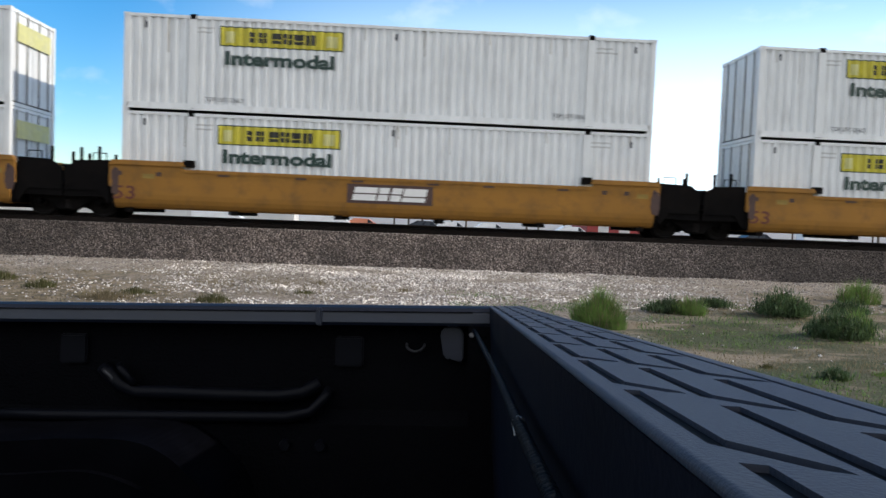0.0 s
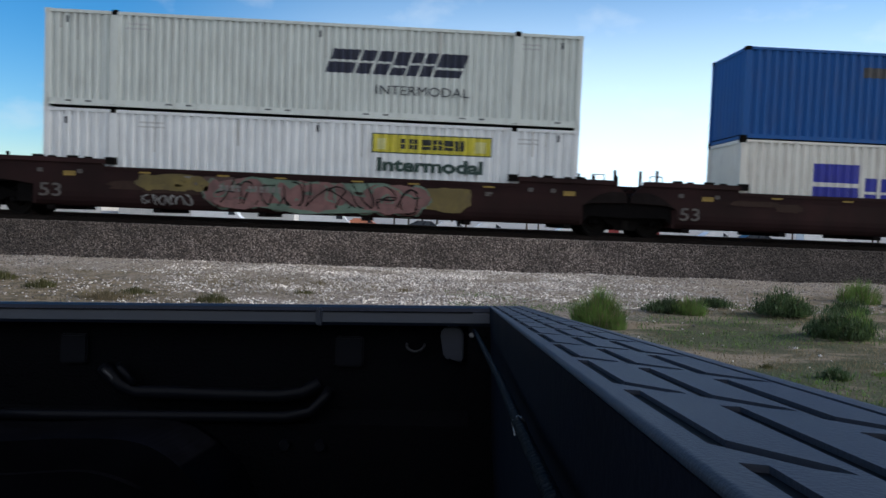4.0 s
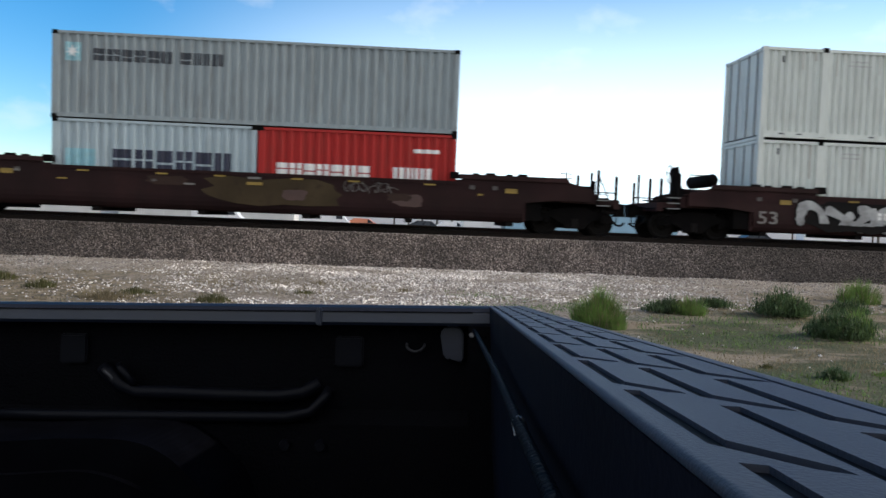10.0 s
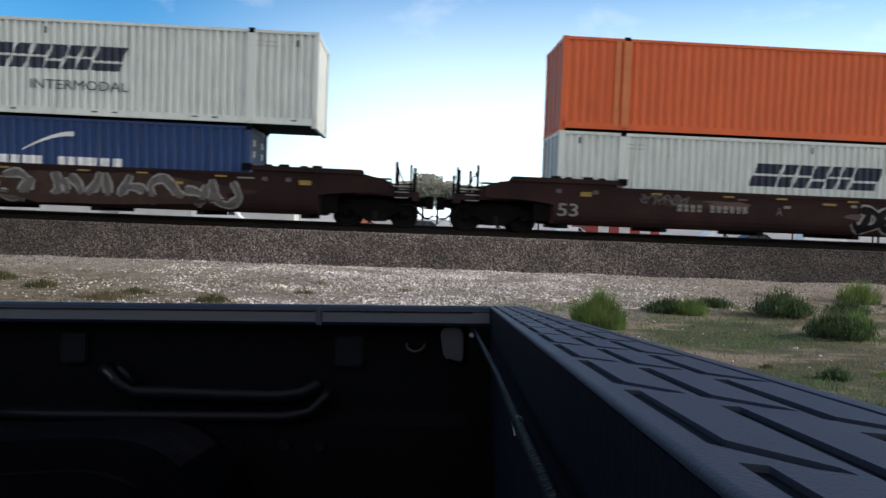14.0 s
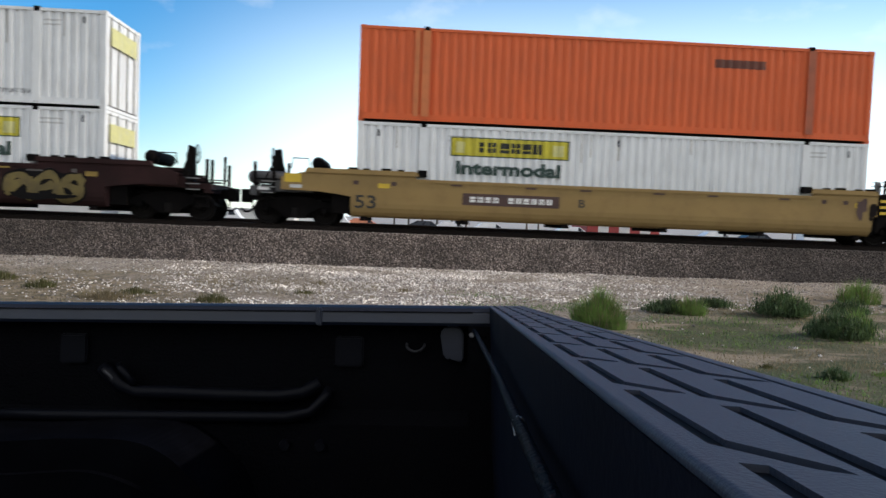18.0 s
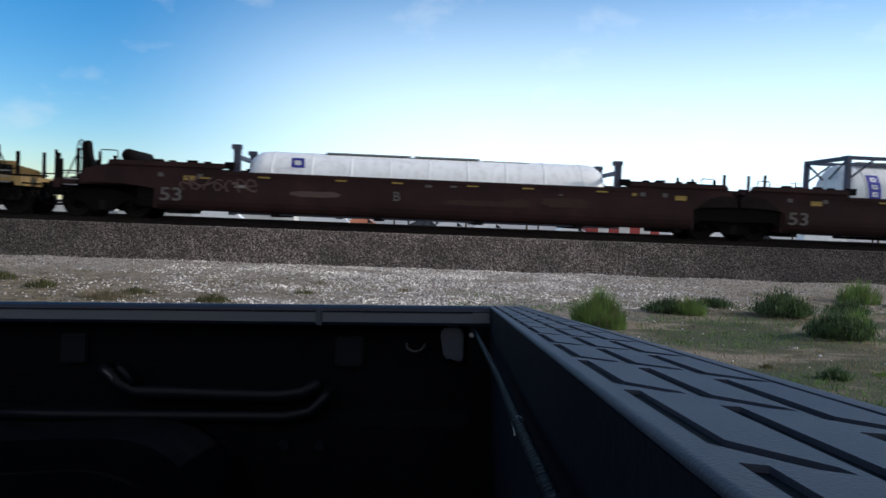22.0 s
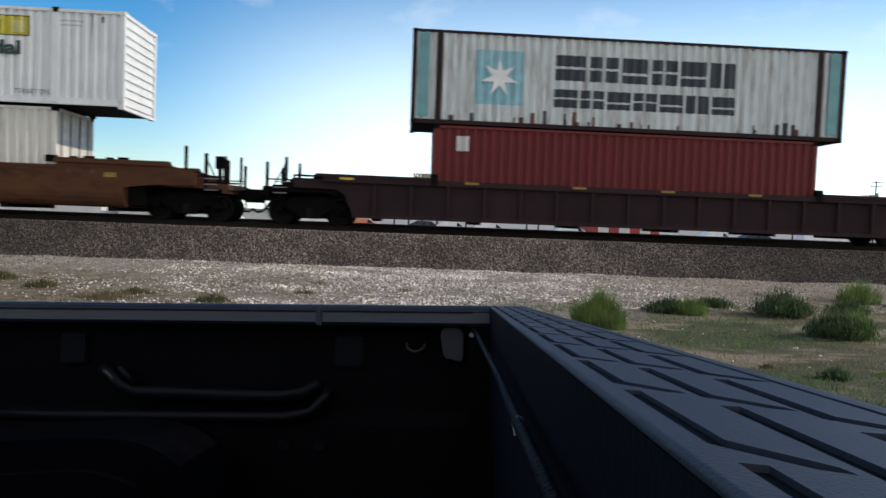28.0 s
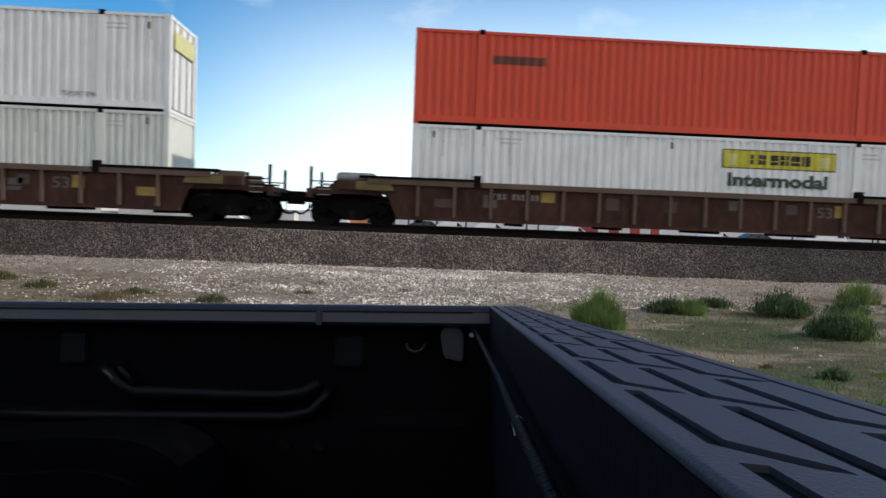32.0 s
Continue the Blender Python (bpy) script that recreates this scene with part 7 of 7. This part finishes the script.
    emblem(0.0, -1.222, 1.35, 5.0, 0.95, (1.6, 1, 0.7, 1, 1.1, 1), "royal", MOVERS[-1][0], tall=(1, 0.7, 0.93, 0.7, 0.7, 0.7))
    iso("maroon", 6.058, STD, 150.65, BASE, "maroon short container with a small white square")
    panel(-2.1, -1.222, 2.0, 0.42, 0.5, "dull", MOVERS[-1][0], "white_square")
    car, y = smooth_car("brown", "joint", "coupler", "brown well car with a faded ochre patch")
    load(car, 167.00, 0)
    graffiti(car, 112, 2.7, 4.3, y, 1.05, 1.40, "dull", None, "thin", weight=0.7)
    blotch(0.6, y - 0.0035, 0.95, 4.8, 0.95, "olive", car, 502)
    c, yy = iso("grey", 12.192, STD, 167.00, BASE + STD + 0.004, "weathered grey container with a small dark name")
    panel(-5.5, yy, 1.98, 0.45, 0.55, "sky", c, "blue_square")
    star(-5.5, yy - 0.004, 1.98, 0.2, "white", c)
    emblem(-3.0, yy, 1.92, 3.9, 0.36, (1.1, 1.1, 1, 1, 1, 1, -0.5, 1, 0.4, 1, 1), "slate", c)
    iso("pale", 6.058, STD, 163.97, BASE, "pale blue-grey short container with dark blocks")
    c = MOVERS[-1][0]
    panel(-2.2, -1.222, 1.35, 0.9, 0.7, "sky", c, "blue_square")
    emblem(0.5, -1.222, 1.42, 3.6, 0.62, (1.15, 1.1, 1, 1, 1, 1), "navy", c)
    iso("red", 6.058, STD, 170.07, BASE, "bright red short container with a white sail emblem")
    c = MOVERS[-1][0]
    emblem(-0.1, -1.222, 1.35, 4.8, 0.36, (1, 1, 1, 1, 1, 1, 1, -1.6, 1, 1, 1), "white", c)
    panel(2.1, -1.222, 2.05, 0.8, 0.12, "white", c, "code_bar")
    # third brown articulated set, heavily painted
    car, y = smooth_car("brown", "stand", "joint", "brown well car covered in silver and teal graffiti", num="number")
    load(car, 190.67, 0)
    blotch(-4.7, y - 0.0030, 0.88, 4.4, 1.1, "outline", car, 531, "sprayed_patch")
    graffiti(car, 113, -6.8, -2.5, y, 0.36, 1.42, "silver", "outline", weight=1.45)
    blotch(-0.2, y - 0.0030, 0.88, 3.6, 1.1, "teal", car, 532, "sprayed_patch")
    graffiti(car, 114, -2.0, 1.6, y, 0.38, 1.42, "sky", "outline", weight=0.9)
    blotch(3.3, y - 0.0035, 0.88, 3.3, 1.1, "outline", car, 533, "sprayed_patch")
    graffiti(car, 115, 1.7, 4.9, y, 0.36, 1.42, "silver", "outline", weight=1.35)
    graffiti(car, 130, 5.2, 6.6, y, 0.6, 1.2, "lemon", None, "thin")
    panel(-0.2, y - 0.028, 1.22, 1.4, 0.36, "brownred", car, "stencil_panel")
    emblem(-3.1, y - 0.030, 0.95, 2.3, 0.22, (1, 1, 1, 1, -1, 1, 1, 1, 1, 1, 1), "white", car, gap=0.3)
    slanted(190.67, up, 23, mark_x=8.2)
    slanted(190.67, BASE, 24, False, mark_x=8.2)
    car, y = smooth_car("brown", "joint", "joint", "brown well car covered in silver and teal graffiti", num="number")
    load(car, 210.05, 0)
    blotch(-4.1, y - 0.0030, 0.88, 3.8, 1.0, "outline", car, 534, "sprayed_patch")
    graffiti(car, 116, -5.9, -2.4, y, 0.36, 1.42, "silver", "outline", weight=1.3)
    blotch(-1.1, y - 0.0035, 0.86, 2.5, 1.1, "outline", car, 535, "sprayed_patch")
    graffiti(car, 117, -2.3, -0.1, y, 0.36, 1.42, "teal", "outline", weight=1.2)
    blotch(2.8, y - 0.0030, 0.88, 4.5, 1.1, "outline", car, 536, "sprayed_patch")
    graffiti(car, 118, 0.6, 5.0, y, 0.36, 1.42, "silver", "outline", weight=1.5)
    graffiti(car, 131, -0.2, 0.5, y, 0.85, 1.1, "sky", None, "thin")
    emblem(-3.1, y - 0.030, 0.95, 2.2, 0.22, (1, 1, 1, 1, -1, 1, 1, 1, 1, 1, 1), "white", car, gap=0.3)
    hauler(210.05, BASE, 4.75, 25, mark_z=2.25)
    hauler(210.05, up, 4.75, 26, lift=True, ends=("door", "door"))
    car, y = smooth_car("brown", "joint", "coupler", "brown well car with grey and white graffiti", num="number")
    load(car, 229.50, 0)
    blotch(1.9, y - 0.0030, 0.86, 7.8, 1.1, "stain", car, 537, "sprayed_patch")
    graffiti(car, 119, -2.0, 5.8, y, 0.36, 1.38, "dull", "chalk", weight=0.95)
    blotch(-5.2, y - 0.0035, 0.88, 2.9, 1.1, "primer", car, 503)
    blotch(-3.3, y - 0.0032, 0.90, 2.6, 1.0, "primer", car, 538)
    graffiti(car, 132, -2.9, -1.6, y, 1.16, 1.40, "chalk", None, "thin")
    emblem(-3.25, y - 0.030, 0.95, 2.2, 0.22, (1, 1, 1, 1, -1, 1, 1, 1, 1, 1, 1), "number", car, gap=0.3)
    c, yy = iso("navy", 12.192, STD, 229.50, BASE, "navy container with white blocks and an arc")
    emblem(0.15, yy, 1.12, 4.3, 0.62, (1, 1.2, 1.1, -0.6, 1, 1.1, 1.2), "white", c)
    def arc(bm):
        low = [bm.verts.new((-0.75 + k * 0.15, 0, 0.46 * math.sin(k / 9 * 1.5))) for k in range(11)]
        top = [bm.verts.new((-0.75 + k * 0.15, 0, 0.46 * math.sin(k / 9 * 1.5) + 0.03 + 0.012 * k)) for k in range(11)]
        for k in range(10):
            bm.faces.new((low[k], low[k + 1], top[k + 1], top[k]))
    part("arc_emblem", "arc_emblem", arc, INK["white"], c, at=(0.1, yy, 1.58))
    slanted(229.50, BASE + STD + 0.004, 27, mark_x=8.3)
    # fourth brown articulated set
    car, y = smooth_car("brown", "coupler", "joint", "brown well car with small silver graffiti", num="number")
    load(car, 253.10, 0)
    graffiti(car, 120, 1.3, 3.9, y, 0.36, 1.40, "outline", "chalk", weight=1.2)
    graffiti(car, 121, -5.5, -4.0, y, 1.05, 1.40, "dull", None, "thin", weight=0.8)
    emblem(-3.2, y - 0.01, 0.98, 2.3, 0.22, (1, 1, 1, 1, -1, 1, 1, 1, 1, 1, 1), "number", car, gap=0.3)
    lettering("A", -1.05, y - 0.01, 0.98, 0.2, 0.26, "dull", car)
    slanted(253.10, BASE, 28, False, mark_x=8.3)
    tall_orange(253.10, up)
    car, y = smooth_car("brown", "joint", "joint", "brown well car with a dark patch on its side", num="number")
    load(car, 272.44, 0)
    blotch(1.8, y - 0.0035, 0.85, 3.0, 0.9, "stain", car, 504)
    lettering("C", -1.4, y - 0.01, 0.98, 0.2, 0.26, "dull", car)
    hauler(272.44, BASE, 11.2, 29, ends=("door", "ribs"), mark_z=2.25)
    hauler(272.44, up, 11.2, 30, ends=("door", "ribs"), ink="faded", lift=True)
    car, y = smooth_car("brown", "joint", "stand", "brown well car with a pale winged name and yellow graffiti", num="number")
    load(car, 291.85, 0)
    emblem(-3.2, y - 0.01, 0.90, 2.3, 0.22, (1, 1, 1, 1, -1, 1, 1, 1, 1, 1, 1), "number", car, gap=0.3)
    lettering("B", -1.0, y - 0.01, 0.90, 0.2, 0.26, "dull", car)
    emblem(3.0, y - 0.01, 0.98, 2.8, 0.36, (1.2, 1.2, 1.1, 1), "amber", car, lean=0.12)
    blotch(6.45, y - 0.0035, 0.90, 2.4, 1.0, "outline", car, 601, "sprayed_patch")
    graffiti(car, 138, 5.3, 7.6, y, 0.36, 1.40, "lemon", "outline", weight=1.25)
    graffiti(car, 123, -5.4, -4.4, y, 0.62, 1.40, "chalk", None, "thin", weight=0.7)
    graffiti(car, 133, -4.5, -3.5, y, 1.15, 1.40, "dull", None, "thin", weight=0.7)
    graffiti(car, 134, -2.9, -1.5, y, 1.15, 1.40, "dull", None, "thin", weight=0.7)
    graffiti(car, 135, 0.3, 1.3, y, 0.95, 1.32, "chalk", None, "thin", weight=0.7)
    graffiti(car, 136, 4.5, 5.1, y, 0.90, 1.40, "dull", None, "thin", weight=0.7)
    panel(2.9, y - 0.01, 0.75, 2.6, 0.05, "sprayed", car, "name_stripe")
    hauler(291.85, BASE, 11.85, 31, mark_z=2.25)
    hauler(291.85, up, 4.75, 32, lift=True)
    # yellow articulated set
    car, y = smooth_car("yellow", "stand", "joint", "yellow well car with black ends and a number board", "black")
    load(car, 315.52, 0)
    panel(-3.3, y, 0.98, 3.0, 0.36, "shade", car, "number_board")
    emblem(-3.3, y - 0.004, 0.98, 2.6, 0.17, (1, 1, 1, 1, -1, 1, 1, 1, 1, 1, 1), "white", car, gap=0.3)
    lettering("B", -1.1, y, 0.98, 0.2, 0.24, "black", car)
    hauler(315.52, BASE, 4.72, 33, mark_z=2.25)
    tall_orange(315.52, up)
    car, y = smooth_car("yellow", "joint", "joint", "yellow well car with black ends and a red-brown emblem", "black")
    load(car, 334.97, 0)
    emblem(1.6, y, 0.92, 1.85, 0.58, (1, 1, 1), "brownred", car)
    lettering("C", -1.15, y, 0.98, 0.2, 0.24, "black", car)
    hauler(334.97, BASE, 11.65, 34, ends=("door", "ribs"), mark_z=2.25)
    hauler(334.97, up, 11.65, 35, ends=("door", "ribs"), lift=True)
    car, y = smooth_car("yellow", "joint", "coupler", "yellow well car with black ends and a number board", "black")
    load(car, 354.40, 0)
    panel(3.2, y, 0.98, 3.0, 0.36, "shade", car, "number_board")
    emblem(3.2, y - 0.004, 0.98, 2.6, 0.17, (1, 1, 1, 1, -1, 1, 1, 1, 1, 1, 1), "white", car, gap=0.3)
    lettering("A", 1.15, y, 0.98, 0.2, 0.24, "black", car)
    hauler(354.40, BASE, 4.72, 36, word=False, mark_z=2.25, ends=("ribs", "door"))
    hauler(354.40, up, 4.72, 37, lift=True, ends=("ribs", "door"))
    # fifth brown articulated set with tanks
    car, y = smooth_car("brown", "stand", "joint", "brown well car carrying a long low tank")
    load(car, 377.82, 0)
    lettering("B", -1.0, y - 0.01, 0.98, 0.2, 0.28, "dull", car)
    graffiti(car, 124, -7.5, -5.2, y, 0.90, 1.35, "shade", None, "thin")
    load(low_tank("long low white tank with a grey walkway"), 377.82, 0.25)
    car, y = smooth_car("brown", "joint", "joint", "brown well car with thin pale graffiti")
    load(car, 397.17, 0)
    graffiti(car, 125, -4.2, -2.6, y, 0.45, 1.35, "dull", None, "thin", weight=0.7)
    graffiti(car, 126, -0.6, 1.4, y, 0.80, 1.38, "dull", None, "thin", weight=0.8)
    lettering("C", -2.1, y - 0.01, 1.0, 0.2, 0.26, "dull", car)
    load(tank_container("white", "white tank in a dark frame with a blue panel", "tank containers", "blue"), 394.13, 0.28)
    load(tank_container("white", "white tank in a dark frame, red and yellow mark", "tank containers", "red", low=0.33), 400.23, 0.28)
    car, y = smooth_car("brown", "joint", "coupler", "brown well car with pale numbers and faint graffiti")
    load(car, 416.65, 0)
    graffiti(car, 127, 3.7, 5.5, y, 1.05, 1.40, "dull", None, "thin", weight=1.2)
    graffiti(car, 137, -4.9, -2.4, y, 0.65, 1.40, "shade", "dull", "thin")
    emblem(3.36, y - 0.01, 0.90, 2.1, 0.18, (1, 1, 1, 1, -1, 1, 1, 1, 1, 1, 1), "number", car, gap=0.3)
    lettering("A", 1.5, y - 0.01, 0.98, 0.2, 0.26, "number", car)
    for dx in (-3.04, 3.06):
        load(tank_container("white", "white tank in a dark frame with a blue panel", "tank containers", "blue"), 416.65 + dx, 0.28)
    # single cars at the rear
    car, y = ribbed_car("rib", "coupler", "coupler", "rusty brown ribbed well car with a pale emblem", ribs=9, gusset=False)
    load(car, 440.18, 0)
    emblem(3.2, y, 0.90, 1.4, 0.36, (1, 1, 1), "dull", car, lean=0.1)
    emblem(-5.0, y, 1.15, 1.3, 0.18, (1, 1, 1, 1, -1, 1, 1, 1, 1, 1, 1), "number", car, gap=0.3)
    hauler(440.18, BASE, 4.72, 38, mark_z=2.25)
    hauler(440.18, up, 11.65, 39, lift=True)
    car, y = smooth_car("copper", "coupler", "wheel", "orange-brown well car with a pale emblem and number")
    load(car, 463.60, 0)
    emblem(1.5, y - 0.01, 0.92, 2.1, 0.44, (1, 1, 1), "white", car, lean=0.1)
    emblem(-4.6, y - 0.01, 0.98, 2.6, 0.24, (1, 1, 1, 1, -1, 1, 1, 1, 1, 1, 1), "number", car, gap=0.3)
    c, yy = iso("ivory", 12.192, HC, 463.60, BASE, "ivory container with large royal blue blocks")
    emblem(-0.35, yy, 1.55, 7.0, 1.35, (1.6, 1, 0.7, 1, 1.1, 1), "royal", c, tall=(1, 0.7, 0.93, 0.7, 0.7, 0.7))
    hauler(463.60, up, 11.55, 40, ends=("door", "ribs"), lift=True)
    car, y = ribbed_car("umber", "coupler", "coupler", "dark brown ribbed well car with yellow markers", ribs=15, gusset=False, marks=0)
    load(car, 487.10, 0)
    for k, x in enumerate((-8.7, -4.9, -1.58, 1.2, 3.98, 8.64)):
        panel(x, -1.55, 1.455, 0.42, 0.07, "amber" if 0 < k < 5 else "gold", car, "reflector_strip")
    iso("maroon", 12.192, HC, 487.10, BASE, "maroon container with a small white square")
    panel(-5.2, -1.222, 2.35, 0.40, 0.46, "code", MOVERS[-1][0], "white_square")
    c, yy = iso("worn", 13.716, HC, 487.10, up, "rust-streaked white container with light blue ends and a star", trim="umber")
    for s in (-1, 1):
        panel(s * 6.50, yy - 0.004, 1.5, 0.34, 2.55, "aqua", c, "blue_end_panel")
    panel(-4.15, yy, 1.52, 1.5, 1.66, "sky", c, "blue_square")
    star(-4.15, yy - 0.004, 1.52, 0.6, "white", c)
    emblem(0.45, yy, 1.92, 5.85, 0.78, (1.15, 1.1, 1, 1, 1, 1), "slate", c)
    emblem(0.45, yy, 0.98, 5.85, 0.56, (1, 1, 1, 1, 1, 1, 1), "slate", c)
    rnd = random.Random(77)
    for k in range(26):
        h = rnd.uniform(0.10, 0.42)
        panel(rnd.uniform(-5.9, 5.9), yy - 0.002 - 0.0002 * k, 0.16 + h / 2, rnd.uniform(0.05, 0.16), h, rnd.choice(("shade", "brownred", "slate")), c, "rust_stain")
    for cx, label in ((510.60, "a"), (534.02, "b"), (557.50, "c")):
        car, y = ribbed_car("rib", "coupler", "coupler", "weathered brown ribbed well car with yellow gussets and patched paint", ribs=15, edge=P["taupe"])
        load(car, cx, 0)
        emblem(-4.9, y, 1.10, 1.6, 0.18, (1, 1, 1, 1, -1, 1, 1, 1, 1, 1, 1), "number", car, gap=0.3)
        if label == "b":
            emblem(3.2, y, 0.90, 1.4, 0.36, (1, 1, 1), "dull", car, lean=0.1)
        lettering("53", 5.0, y, 1.0, 0.5, 0.34, "dull", car)
    slanted(510.60, up, 41, mark_x=8.3)
    hauler(510.60, BASE, 4.58, 42, ends=("ribs", "door"), mark_z=2.25)
    slanted(534.02, BASE, 43, False, mark_x=8.3)
    hauler(534.02, up, 4.72, 44, ends=("ribs", "door"), lift=True)
    tall_orange(557.50, up, "vermilion", 3.2)
    hauler(557.50, BASE, 11.6, 45, mark_z=2.25)


build_ground()
build_beyond()
build_plants()
build_pickup()
build_train()
build_track()

# how far the train has gone, in metres, by seconds
RUN = [(0.0, 0.0), (1.0, 17.2), (2.0, 34.42), (2.6, 44.73), (3.0, 51.55), (3.5, 60.14), (5.5, 94.41), (6.0, 103.0), (7.0, 120.2),
       (8.0, 137.28), (8.5, 145.88), (9.0, 154.45), (10.0, 171.65), (11.0, 188.88), (12.0, 206.08), (13.0, 223.23), (14.0, 240.42),
       (14.5, 248.97), (16.5, 283.31), (17.0, 291.93), (18.0, 309.06), (19.0, 326.33), (19.5, 334.94), (20.0, 343.59), (20.5, 351.53),
       (21.0, 360.2), (22.0, 377.16), (23.0, 394.25), (24.0, 411.48), (25.0, 428.7), (25.5, 437.24), (27.5, 471.65), (28.0, 480.27),
       (29.0, 497.6), (29.5, 506.14), (30.0, 514.80), (31.0, 532.03), (32.0, 549.35)]


def motions():
    for ob, kind, x, z in MOVERS:
        if kind == "train":
            walk(ob, [(t, pose(x - s, 1.3, z)) for t, s in RUN])
        else:
            # the rig drives towards -X at an even speed
            walk(ob, [(t, pose(-8.6 - 19.6 * (t - 11.0), 29, -1.262)) for t in (0.0, 11.0, 32.0)])
    # wheels roll without slip: 0.42 m radius at the train's mean speed
    turn = math.degrees(17.167 / 0.42 / FPS)
    for ob, dx in SPIN:
        walk(ob, [(k / FPS, pose(dx, 0, 0.42, 0, -(turn * k) % 360, 0)) for k in range(32 * FPS + 1)])


motions()
